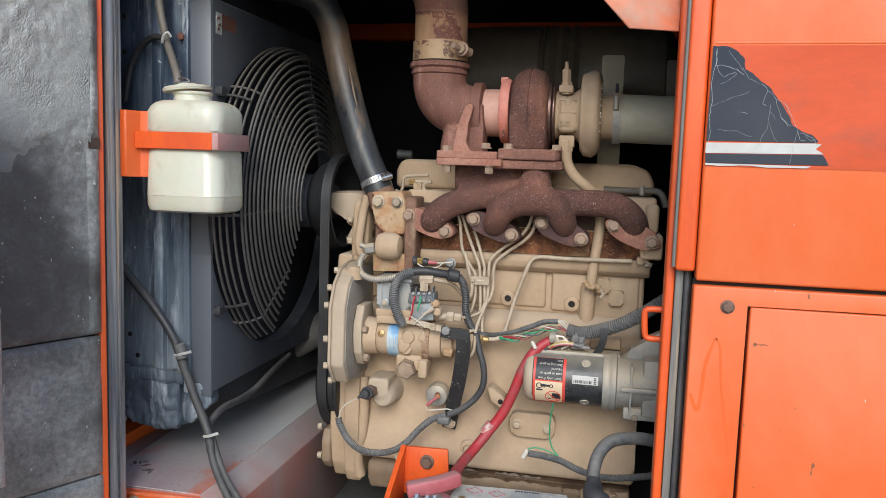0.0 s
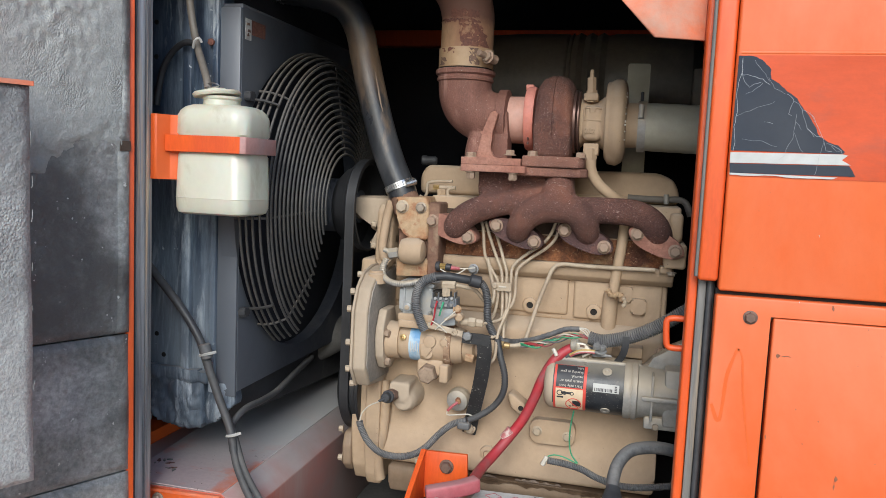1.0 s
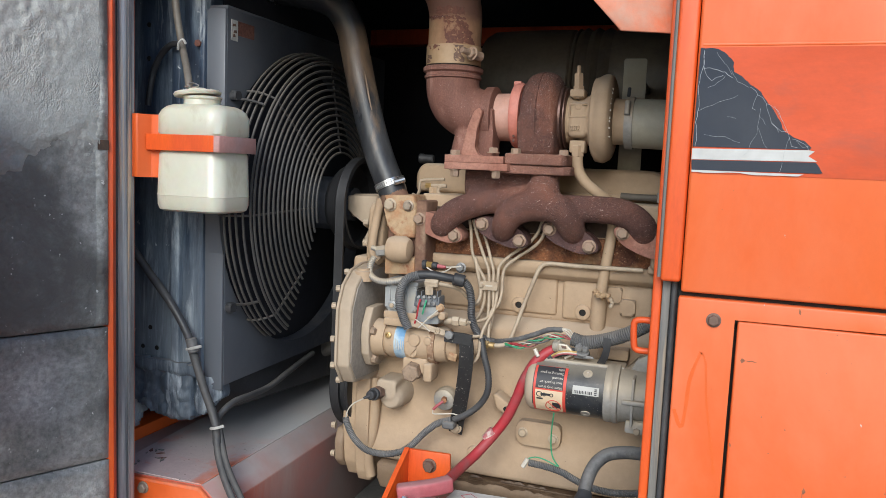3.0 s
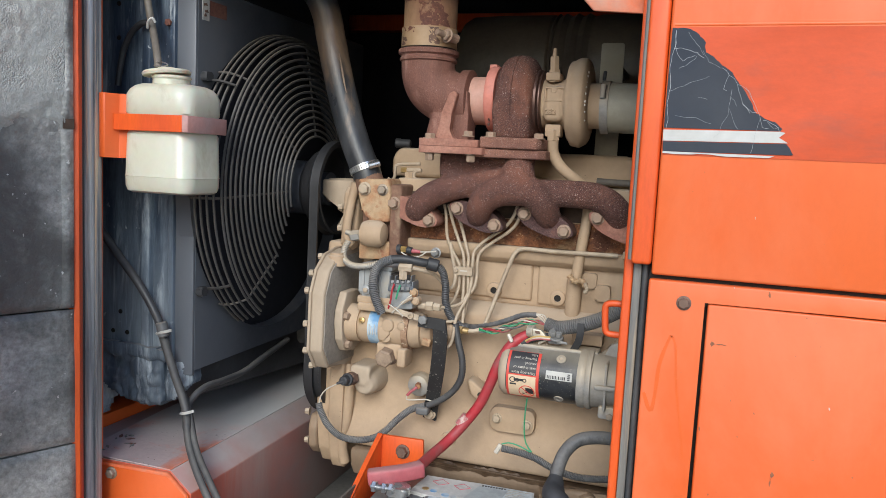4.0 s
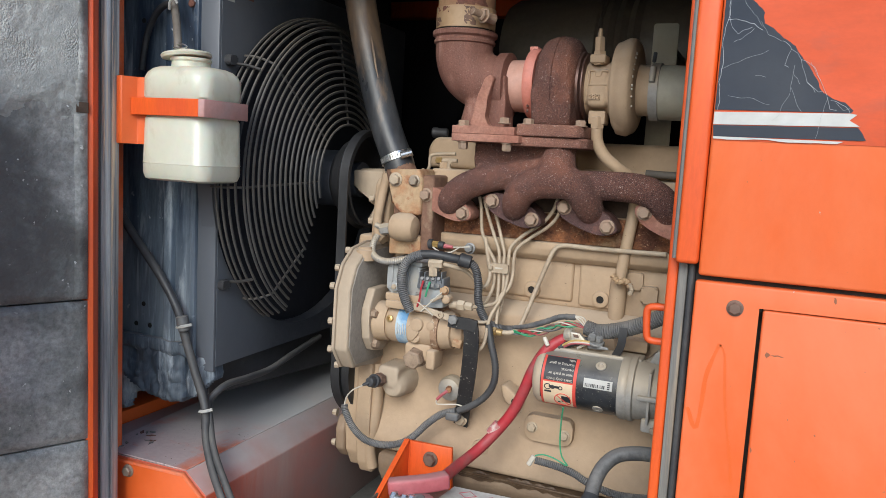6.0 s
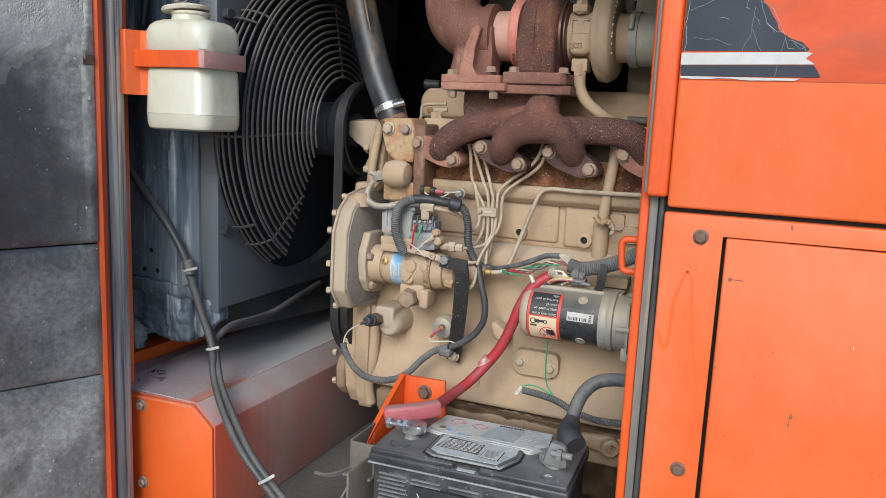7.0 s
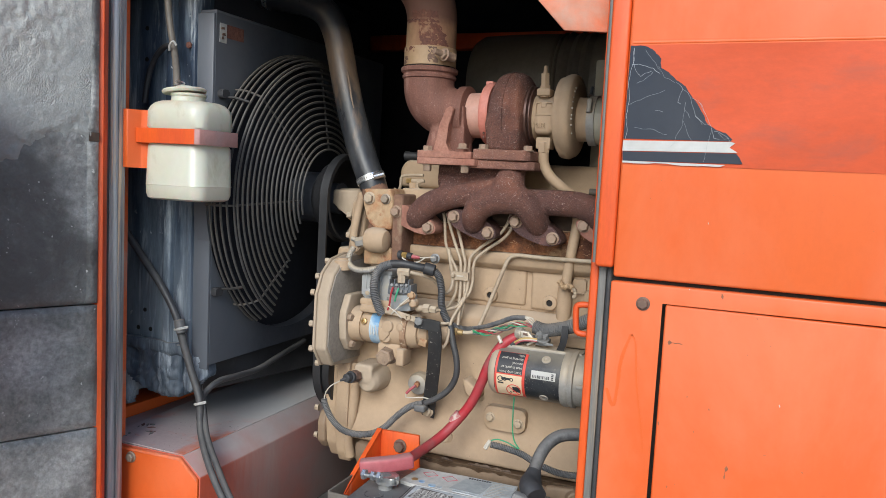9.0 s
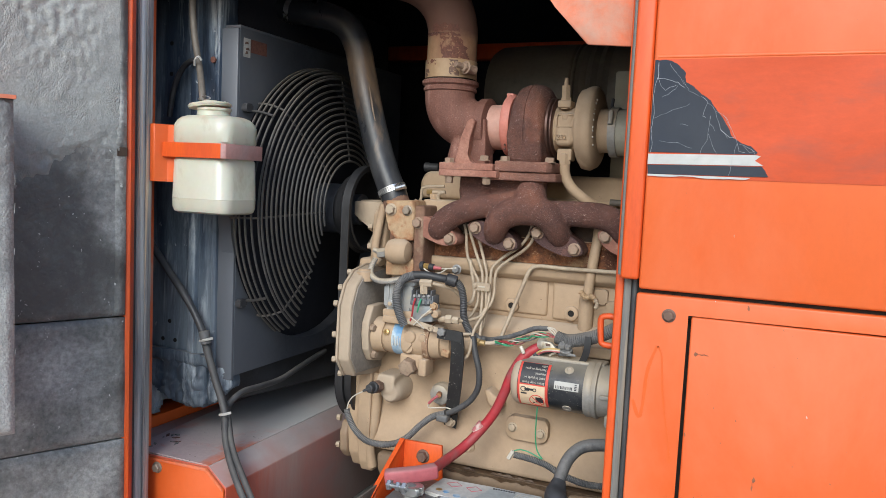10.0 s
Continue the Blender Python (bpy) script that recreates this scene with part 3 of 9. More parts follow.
def cast(ob, voxel=0.003, rounds=4):
    """Melt the pieces of a mesh into one cast body with soft joins."""
    m = ob.modifiers.new("melt", "REMESH")
    m.mode, m.voxel_size, m.use_smooth_shade = "VOXEL", voxel, True
    s = ob.modifiers.new("soften", "SMOOTH")
    s.factor, s.iterations = 0.5, rounds
    return ob


_bolts = {}


def bolt(parent, place, axis, r=0.009, material=None, h=None, washer=True, name="bolt"):
    """A hexagon bolt head with a washer, under its thing."""
    material = material or STEEL
    h = h or r * 0.75
    key = (round(r, 4), material.name, round(h, 4), washer)
    if key not in _bolts:
        bm = bmesh.new()
        if washer:
            lathe(bm, (0, 0, 0), (0, 0, 1), [(0, r * 1.28), (r * 0.16, r * 1.28), (r * 0.2, r * 1.2)], 20)
        z0 = r * 0.2 if washer else 0.0
        lathe(bm, (0, 0, z0), (0, 0, 1), [(0, r), (h * 0.82, r), (h, r * 0.84), (h * 1.02, r * 0.5)], 6)
        _bolts[key] = mesh_of("bolt", bm, material)
    ob = new(name, _bolts[key])
    q = Vector(axis).normalized().to_track_quat("Z", "Y").to_matrix().to_4x4()
    turn = Matrix.Rotation(random.uniform(0, 1.0), 4, "Z")
    if parent:
        ob.parent = parent
        m = Matrix.Translation(parent.location)
        if parent.parent:
            m = Matrix.Translation(parent.parent.location) @ parent.matrix_parent_inverse @ m
        ob.matrix_parent_inverse = m.inverted()
    ob.matrix_basis = Matrix.Translation(place) @ q @ turn
    return ob


def raised(text, size, place, parent, material, name, depth=0.0012):
    """Raised built-in lettering that faces the opening."""
    cu = bpy.data.curves.new(name, "FONT")
    cu.body, cu.size, cu.resolution_u, cu.extrude, cu.bevel_depth = text, size, 3, depth, 0.0003
    ob = bpy.data.objects.new(name, cu)
    scene.collection.objects.link(ob)
    bpy.context.view_layer.update()
    me = bpy.data.meshes.new_from_object(ob.evaluated_get(bpy.context.evaluated_depsgraph_get()))
    bpy.data.objects.remove(ob)
    bpy.data.curves.remove(cu)
    for v in me.vertices:
        v.co = Vector(place) + Vector((v.co.x, -v.co.z, v.co.y))
    me.materials.clear()
    me.materials.append(material)
    o = new(name, me)
    o.parent = parent
    o.matrix_parent_inverse = Matrix.Translation(parent.location).inverted()
    return o


def torn(points, amount, seed, close=True, depth=3):
    """Roughen an outline: midpoint steps with falling noise."""
    rnd = random.Random(seed)
    pts = [Vector(p) for p in points]
    for k in range(depth):
        out = []
        n = len(pts)
        for i in range(n if close else n - 1):
            a, b = pts[i], pts[(i + 1) % n]
            out.append(a)
            out.append((a + b) / 2 + Vector((rnd.uniform(-1, 1), rnd.uniform(-1, 1))) * amount * (b - a).length)
        if not close:
            out.append(pts[-1])
        pts = out
        amount *= 0.8
    return [tuple(p) for p in pts]


# ---- the setting: ground and the machine's enclosure ----
solo("ground", slab(bmesh.new(), [(-150, -150), (150, -150), (150, 150), (-150, 150)], "z", -0.2, 0.0), GROUND,
     "pale dry dirt ground around the machine", "ground", kind="structure", smooth=False)
solo("wall_back", boxes((-1.2, 1.6, 1.10, 1.14, 0.6, 2.16), bevel=0), DARK, "near-black steel rear wall of the compartment", "wall", kind="structure")
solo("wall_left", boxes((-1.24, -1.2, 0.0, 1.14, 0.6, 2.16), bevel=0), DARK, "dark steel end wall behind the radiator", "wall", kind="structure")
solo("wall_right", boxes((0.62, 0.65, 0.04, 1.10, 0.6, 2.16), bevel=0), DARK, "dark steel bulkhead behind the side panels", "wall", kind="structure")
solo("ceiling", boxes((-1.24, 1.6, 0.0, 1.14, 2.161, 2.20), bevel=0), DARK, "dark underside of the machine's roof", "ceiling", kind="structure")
solo("roof", boxes((-1.245, 1.645, -0.005, 1.145, 2.201, 2.206), bevel=0), ORANGE, "orange sheet-steel roof of the machine", "roof", kind="structure")
solo("wall_back_outer", boxes((-1.24, 1.6, 1.141, 1.145, 0.6, 2.2), bevel=0), ORANGE, "orange sheet-steel rear of the machine", "wall", kind="structure")
solo("wall_left_end", boxes((-1.245, -1.241, 0.03, 1.14, 0.0, 2.2), bevel=0), ORANGE, "orange sheet-steel end of the machine", "wall", kind="structure")
solo("floor", boxes((-1.24, 1.6, 0.01, 1.10, 0.80, 0.845), bevel=0), FLOORM, "dusty dark steel floor plate of the engine bay", "floor", kind="structure")
solo("wall_left_outer", boxes((-1.24, -0.705, -0.03, 0.03, 0.0, 2.16), bevel=0.004), ORANGE_WORN, "orange sheet-steel side beside the door opening", "wall", kind="structure")
solo("wall_lower_skirt", boxes((-0.735, 0.205, -0.002, 0.03, 0.0, 0.74), bevel=0.004), ORANGE_WORN, "orange sheet-steel skirt under the door opening", "wall", kind="structure")
# Out of view; its left piece is added low to shade hose and shroud.
solo("trim_unseen_rail", boxes((-0.735, -0.30, 0.0, 0.05, 1.945, 2.16), (-0.30, 0.1655, 0.0, 0.05, 2.05, 2.16), bevel=0.004), ORANGE_EDGE, "unseen orange rail over the opening, deep at left to shade the hose", "trim", kind="structure")
solo("wall_end_right", boxes((1.6, 1.64, 0.0, 1.14, 0.0, 2.2), bevel=0.004), ORANGE, "orange sheet-steel end of the machine", "wall", kind="structure")
solo("wall_end_base", boxes((-1.24, 1.6, 1.10, 1.14, 0.0, 0.6), bevel=0.0), ORANGE, "orange sheet-steel base of the machine", "wall", kind="structure")

# door posts
post = thing("door_post", (-0.68, 0.0, 0.74), "scraped dark steel door post with rust streaks", "door post", kind="structure")
part("post_body", slab(bmesh.new(), [(-0.6715, -0.0515), (-0.6615, -0.0445), (-0.6605, -0.028), (-0.705, -0.028), (-0.705, -0.045)], "z", 0.74, 2.06, bevel=0.004, seg=3), POST, post)
part("inner_lip", boxes((-0.6605, -0.6565, -0.041, -0.028, 0.74, 2.06), bevel=0.0015), POST, post, "weathered grey edge strip")
part("pinch_seal", tube([(-0.6715, -0.0545, 0.78), (-0.6715, -0.0545, 2.04)], 0.0032, step=0.1), RUBBER, post, "black rubber seal")

rpost = thing("door_post", (0.176, 0.04, 0.74), "orange painted steel door post with a weathered rubber seal", "door post", kind="structure")
part("post_body", boxes((0.1705, 0.1835, 0.028, 0.07, 0.74, 2.06), bevel=0.004, seg=3), ORANGE_EDGE, rpost)
part("seal_backing", boxes((0.1835, 0.207, 0.032, 0.07, 0.74, 2.06), bevel=0.002), RUBBER, rpost, "weathered dark rubber seal")
part("seal_lip", boxes((0.1838, 0.1950, 0.025, 0.0325, 0.76, 1.49), bevel=0.002), SEAL, rpost, "weathered dark rubber seal")
part("seal_lip", tube([(0.2000, 0.027, 0.76), (0.2000, 0.027, 1.49)], 0.0045, step=0.1), CONDUIT_BLACK, rpost, "weathered dark rubber seal")

# upper side panel with its folded edge strip
up = thing("side_panel", (0.6, 0.02, 1.474), "sun-faded orange steel side panel with a torn navy and white stripe", "side panel", kind="structure")
part("sheet", boxes((0.2085, 1.6, 0.0, 0.028, 1.4735, 2.16), bevel=0.004, seg=4), ORANGE, up)
part("edge_strip", boxes((0.181, 0.2075, 0.004, 0.026, 1.485, 2.16), bevel=0.005, seg=4), ORANGE_EDGE, up, "bright orange folded edge strip")
part("edge_bead", tube([(0.1795, 0.012, 1.49), (0.1795, 0.012, 2.15)], 0.0032, step=0.1), SEAL, up, "dark rubber bead")
part("swage_line", tube([(0.214, 0.0005, 1.7935), (1.59, 0.0005, 1.7955)], 0.0024, step=0.2, flat=0.5, up=(0, 0, 1)), ORANGE, up)
part("stripe_film", slab(bmesh.new(), [(0.2110, 1.6305), (1.59, 1.6305), (1.59, 1.790), (0.2110, 1.790)], "y", -0.0010, 0.0002), ORANGE_DEEP, up, "darker red-orange paint band, scuffed")
navy = torn([(0.211, 1.7890), (0.233, 1.7875), (0.2455, 1.7780), (0.2525, 1.7710), (0.2535, 1.7590), (0.2700, 1.7475), (0.2870, 1.7345), (0.2990, 1.7175),
             (0.3130, 1.6970), (0.3190, 1.6850), (0.3290, 1.6790), (0.3410, 1.6755), (0.3500, 1.6670)], 0.08, 5, close=False, depth=3)
part("navy_film", slab(bmesh.new(), [(0.2100, 1.6645)] + navy + [(0.348, 1.6645)], "y", -0.0022, -0.0009), NAVY, up, "torn and scratched navy decal")
part("white_film", slab(bmesh.new(), [(0.2098, 1.6620), (0.3480, 1.6638), (0.3540, 1.6625), (0.3472, 1.6565), (0.3580, 1.6500), (0.2098, 1.6480)], "y", -0.0022, -0.0009), WHITE, up, "white stripe with a torn end")
part("navy_film", slab(bmesh.new(), [(0.2098, 1.6472)] + torn([(0.3560, 1.6490), (0.3610, 1.6430), (0.3650, 1.6360), (0.355, 1.6355)], 0.08, 8, close=False, depth=2) + [(0.211, 1.6345)], "y", -0.0022, -0.0009), NAVY, up, "navy stripe")
part("white_film", slab(bmesh.new(), [(0.2105, 1.6345)] + torn([(0.344, 1.6338), (0.338, 1.6312), (0.31, 1.6308), (0.27, 1.6325), (0.24, 1.6315), (0.211, 1.632)], 0.03, 3, close=False, depth=2), "y", -0.0024, -0.0009), WHITE, up, "thin white stripe with a torn lower edge")
rnd = random.Random(11)


def crack(pts, r):
    pts = torn(pts, 0.09, int(pts[0][0] * 9000 + pts[0][1] * 700), close=False, depth=2)
    part("scratch", tube([(x, -0.0023, z) for x, z in pts], r, seg=4, step=0.003), PALE_CRACK, up, "pale crack in the decal")


# cracks down the decal's edge and behind its torn side, and a few scratches
crack([(0.216, 1.786), (0.217, 1.77), (0.213, 1.749), (0.213, 1.73), (0.213, 1.709), (0.213, 1.684), (0.213, 1.664)], 0.00034)
crack([(0.215, 1.764), (0.232, 1.762), (0.243, 1.759), (0.252, 1.752)], 0.00034)
crack([(0.216, 1.786), (0.22, 1.756), (0.227, 1.748), (0.241, 1.755)], 0.00024)
crack([(0.231, 1.784), (0.237, 1.775), (0.246, 1.765), (0.251, 1.756)], 0.00016)
crack([(0.213, 1.71), (0.23, 1.717), (0.26, 1.73)], 0.00016)
crack([(0.274, 1.74), (0.283, 1.731), (0.279, 1.719), (0.278, 1.714), (0.282, 1.712)], 0.00024)
crack([(0.283, 1.731), (0.294, 1.72), (0.302, 1.696), (0.311, 1.685)], 0.00024)
crack([(0.288, 1.714), (0.286, 1.683), (0.278, 1.662), (0.271, 1.654)], 0.00016)
crack([(0.288, 1.704), (0.295, 1.694)], 0.00016)
crack([(0.294, 1.72), (0.308, 1.712), (0.317, 1.694), (0.323, 1.682)], 0.00024)
crack([(0.287, 1.69), (0.293, 1.675), (0.3, 1.664)], 0.00016)
crack([(0.323, 1.681), (0.327, 1.668), (0.334, 1.667)], 0.00024)
crack([(0.324, 1.679), (0.319, 1.658), (0.316, 1.636)], 0.00016)
crack([(0.327, 1.677), (0.342, 1.671), (0.347, 1.664)], 0.00024)
crack([(0.223, 1.68), (0.248, 1.678), (0.267, 1.671)], 0.00016)
crack([(0.302, 1.696), (0.314, 1.686), (0.32, 1.686)], 0.00024)
crack([(0.249, 1.703), (0.26, 1.701)], 0.00016)
crack([(0.223, 1.739), (0.236, 1.747), (0.243, 1.754)], 0.00024)
crack([(0.25, 1.761), (0.258, 1.747), (0.272, 1.74)], 0.00016)
crack([(0.304, 1.717), (0.311, 1.704), (0.315, 1.699)], 0.00016)
crack([(0.332, 1.675), (0.34, 1.667), (0.346, 1.669)], 0.00016)
# lower panel: a frame with an access door in it
low = thing("side_panel", (0.6, 0.02, 0.0), "sun-faded orange steel lower panel framing an access door", "side panel", kind="structure")
part("frame", slab(bmesh.new(), [(0.2065, 0.0), (0.2755, 0.0), (0.2755, 1.4455), (1.6, 1.4455), (1.6, 1.4675), (0.2065, 1.4675)], "y", 0.0, 0.028, bevel=0.0028, seg=3), ORANGE, low)
# Black backings and a corner wedge paint the shade inside the door gaps.
part("gap_backing", boxes((0.2755, 1.6, 0.021, 0.03, 0.0, 1.4455), bevel=0.0), BLACK_HOLE, low)
part("rail_backing", boxes((0.207, 1.6, 0.014, 0.03, 1.4655, 1.4745), bevel=0.0), BLACK_HOLE, low)
part("access_door", boxes((0.2822, 1.58, 0.0015, 0.02, 0.1, 1.4415), bevel=0.003, seg=3), ORANGE, low, "faded orange access door with chipped paint")
part("gap_notch", slab(bmesh.new(), [(0.2755, 1.4385), (0.2805, 1.4385), (0.2835, 1.4455), (0.2755, 1.4455)], "y", 0.004, 0.02), BLACK_HOLE, low)
for z in (1.440, 1.133):
    bolt(low, (0.2525, 0.0, z), (0, -1, 0), 0.0074, RUSTY_BOLT)


def paint_run(points, width):
    """A faint run in the paint along a line of (x, z), a hair proud of the sheet."""
    path = smooth_path([Vector((x, 0, z)) for x, z in points], 0.004)
    left, right = [], []
    for i, p in enumerate(path):
        d = (path[min(i + 1, len(path) - 1)] - path[max(i - 1, 0)]).normalized()
        w = width * (0.75 + 0.35 * noise.noise((p.x * 40, p.z * 40, 3.0))) / 2
        left.append((p.x - d.z * w, p.z + d.x * w))
        right.append((p.x + d.z * w, p.z - d.x * w))
    part("paint_run", slab(bmesh.new(), left + right[::-1], "y", -0.0003, 0.0004), ORANGE_DRIP, low, "faint unfaded run in the paint")


paint_run([(0.2400, 1.3960), (0.2330, 1.3750), (0.2280, 1.3530), (0.2260, 1.3200), (0.2230, 1.2930), (0.2185, 1.2950), (0.2150, 1.3040), (0.2110, 1.3150)], 0.0060)
paint_run([(0.2410, 1.3955), (0.2460, 1.3850), (0.2480, 1.3710), (0.2505, 1.3390), (0.2545, 1.3100), (0.2590, 1.2840), (0.2640, 1.2570), (0.2670, 1.2320)], 0.0042)
for k, (x, z, w, h, pale) in enumerate(((0.320, 1.319, 0.0014, 0.0020, 0), (0.332, 1.272, 0.0014, 0.0018, 0), (0.349, 1.306, 0.0018, 0.0022, 0), (0.435, 1.325, 0.0016, 0.0030, 1), (0.399, 1.436, 0.0018, 0.0012, 0),
                                        (0.285, 1.276, 0.0014, 0.0042, 0), (0.303, 1.189, 0.0012, 0.0030, 0), (0.469, 1.242, 0.0014, 0.0018, 0), (0.472, 1.177, 0.0014, 0.0024, 0), (0.354, 1.461, 0.0022, 0.0058, 0),
                                        (0.329, 1.556, 0.0010, 0.0028, 1), (0.252, 1.585, 0.0008, 0.0012, 0), (0.418, 1.402, 0.0012, 0.0010, 0), (0.312, 1.466, 0.0010, 0.0018, 1), (0.448, 1.120, 0.0016, 0.0016, 0))):
    deep = 0.0015 if x > 0.2805 and z < 1.4415 else 0.0
    part("chip", slab(bmesh.new(), torn([(x - w * 0.55, z), (x - w * 0.2, z + h * 0.7), (x + w * 0.55, z + h * 0.2), (x + w * 0.3, z - h * 0.7)], 0.2, k + 50), "y", deep - 0.0005, deep + 0.0005), PAPER if pale else CHIP_BROWN, low, "small paint chip")
for x, z, w, h in ((0.291, 1.390, 0.0036, 0.0036), (0.299, 1.3902, 0.010, 0.0008), (0.377, 1.229, 0.0030, 0.0045), (0.376, 1.220, 0.0009, 0.007)):
    part("chip", slab(bmesh.new(), torn([(x, z - h), (x + w, z), (x, z + h), (x - w * 0.6, z)], 0.15, int(x * 1000)), "y", 0.0008, 0.0021), CHIP_BROWN, low, "dark paint chip")

# folded gusset in the upper corner of the opening
solo("gusset", slab(bmesh.new(), [(0.101, 1.8235), (0.1705, 1.8185), (0.1705, 2.06), (-0.085, 2.06), (0.048, 1.8806)], "y", 0.058, 0.064, bevel=0.002), ORANGE_WORN,
     "worn orange steel gusset plate in the opening's corner", "gusset plate", kind="structure")

# loop handle on the post
hd = bmesh.new()
sweep(hd, [(0.174, 0.062, 1.4195), (0.156, 0.062, 1.4195), (0.1478, 0.062, 1.4165), (0.1465, 0.062, 1.408), (0.1478, 0.062, 1.388), (0.150, 0.062, 1.3775), (0.158, 0.062, 1.375), (0.176, 0.062, 1.3755)], 0.0048, seg=12, step=0.003)
solo("latch_loop", hd, ORANGE_EDGE, "orange steel latch loop welded to the door post", "latch")

# ---- the open door, lined with acoustic foam ----
HX, HY = -0.6505, -0.099
DX, DY = -0.44, -0.898
NX, NY = 0.898, -0.44


def on_door(s, off, z):
    return Vector((HX + DX * s + NX * off, HY + DY * s + NY * off, z))


def door_slab(bm, s0, s1, o0, o1, z0, z1, bevel=0.003, cuts=0, rough=0.0, seed=0):
    r = bmesh.ops.create_cube(bm, size=1.0)
    vs = r["verts"]
    for v in vs:
        v.co = on_door(s0 if v.co.x < 0 else s1, o0 if v.co.y < 0 else o1, z0 if v.co.z < 0 else z1)
    if bevel:
        bmesh.ops.bevel(bm, geom=list({e for v in vs for e in v.link_edges}), offset=bevel, segments=3, affect="EDGES", profile=0.5)
    return bm


door = thing("door_1", on_door(0.4, -0.03, 0.76), "open orange steel door lined with charcoal acoustic foam", "door", kind="structure")
part("door_sheet", door_slab(bmesh.new(), 0.0, 0.86, -0.050, -0.042, 0.74, 2.06, 0.002), ORANGE, door)
edge = bmesh.new()
slab(edge, [(-0.6540, -0.0920), (-0.6472, -0.0862), (-0.6690, -0.0565), (-0.7000, -0.0550), (-0.6920, -0.0870)], "z", 0.74, 2.06, bevel=0.0015)
part("edge_return", edge, ORANGE_EDGE, door, "bright orange folded door edge")


def foam_sheet(s0, s1, z0, z1, seed, off=0.0, amp=0.0025, deep=-0.042, cell=0.005, coat=False):
    """A foam board whose face is dented and wrinkled, with soft edges."""
    bm = bmesh.new()
    nx, nz = max(6, int((s1 - s0) / cell)), max(6, int((z1 - z0) / cell))
    rows = []
    for j in range(nz + 1):
        row = []
        for i in range(nx + 1):
            s, z = s0 + (s1 - s0) * i / nx, z0 + (z1 - z0) * j / nz
            e = min(s - s0, s1 - s, z - z0, z1 - z)
            lump = noise.noise((s * 9, z * 9, seed)) * amp + (noise.noise((s * 40, z * 40, seed + 3)) * 0.5 + noise.noise((s * 95, z * 80, seed + 7)) * 0.42) * amp * max(0.08, min(1.0, (z - 1.50) * 5))
            rowoff = off + lump - 0.006 * max(0.0, 1 - e / 0.012) ** 2
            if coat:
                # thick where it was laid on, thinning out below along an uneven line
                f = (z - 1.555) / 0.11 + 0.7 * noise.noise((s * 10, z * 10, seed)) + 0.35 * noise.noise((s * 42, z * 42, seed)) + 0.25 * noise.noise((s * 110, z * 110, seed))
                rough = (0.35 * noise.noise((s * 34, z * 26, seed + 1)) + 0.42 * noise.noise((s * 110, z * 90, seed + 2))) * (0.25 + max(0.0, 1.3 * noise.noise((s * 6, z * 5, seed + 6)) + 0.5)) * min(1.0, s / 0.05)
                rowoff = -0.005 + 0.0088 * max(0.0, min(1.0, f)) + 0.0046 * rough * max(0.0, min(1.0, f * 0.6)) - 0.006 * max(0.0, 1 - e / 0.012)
            row.append(bm.verts.new(on_door(s, rowoff, z)))
        rows.append(row)
    for j in range(nz):
        for i in range(nx):
            bm.faces.new((rows[j][i], rows[j][i + 1], rows[j + 1][i + 1], rows[j + 1][i]))
    rim = [rows[0][i] for i in range(nx + 1)] + [rows[j][nx] for j in range(1, nz + 1)] + [rows[nz][i] for i in range(nx - 1, -1, -1)] + [rows[j][0] for j in range(nz - 1, 0, -1)]
    back = [bm.verts.new(v.co - Vector((NX, NY, 0)) * (v.co - on_door(0, deep, v.co.z)).dot(Vector((NX, NY, 0)))) for v in rim]
    n = len(rim)
    for k in range(n):
        bm.faces.new((rim[k], rim[(k + 1) % n], back[(k + 1) % n], back[k]))
    bm.faces.new(back)
    return bm


for z0, z1, sd in ((1.352, 2.055, 1.5), (1.1335, 1.3495, 4.5), (0.745, 1.131, 8.5)):
    part("foam_board", foam_sheet(-0.006, 0.85, z0, z1, sd), FOAM, door)
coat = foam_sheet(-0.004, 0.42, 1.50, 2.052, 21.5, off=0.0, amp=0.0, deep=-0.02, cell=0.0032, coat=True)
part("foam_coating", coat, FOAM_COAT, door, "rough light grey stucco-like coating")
for z0, z1 in ((1.3535, 1.630), (1.643, 2.052)):
    part("edge_strip", foam_sheet(-0.0045, 0.0165, z0, z1, z0 * 7, off=0.0045, amp=0.0012, deep=-0.02, cell=0.0045), FOAM, door, "charcoal foam edge strip")
part("latch_notch", door_slab(bmesh.new(), -0.004, 0.011, -0.012, 0.0012, 1.630, 1.643, 0.001), RECESS_SHADE, door, "dark latch notch")
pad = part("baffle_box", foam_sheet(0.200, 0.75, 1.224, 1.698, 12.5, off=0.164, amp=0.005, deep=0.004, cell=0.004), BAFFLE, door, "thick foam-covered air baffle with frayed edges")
part("baffle_lip", door_slab(bmesh.new(), 0.199, 0.75, 0.0, 0.165, 1.698, 1.7015, 0.001), ORANGE_WORN, door, "worn orange steel lip")
rnd = random.Random(2)
for k in range(9):
    z = 1.24 + 0.44 * k / 9 + rnd.uniform(-0.008, 0.008)
    r = rnd.uniform(0.0003, 0.0006)
    q = on_door(0.200, 0.160, z)
    part("foam_shred", tube([q, q + Vector((rnd.uniform(-0.002, 0.002), 0, rnd.uniform(0.002, 0.006))), q + Vector((rnd.uniform(-0.004, 0.003), 0, rnd.uniform(0.008, 0.016)))], r, seg=6, step=0.004), FOAM, door)

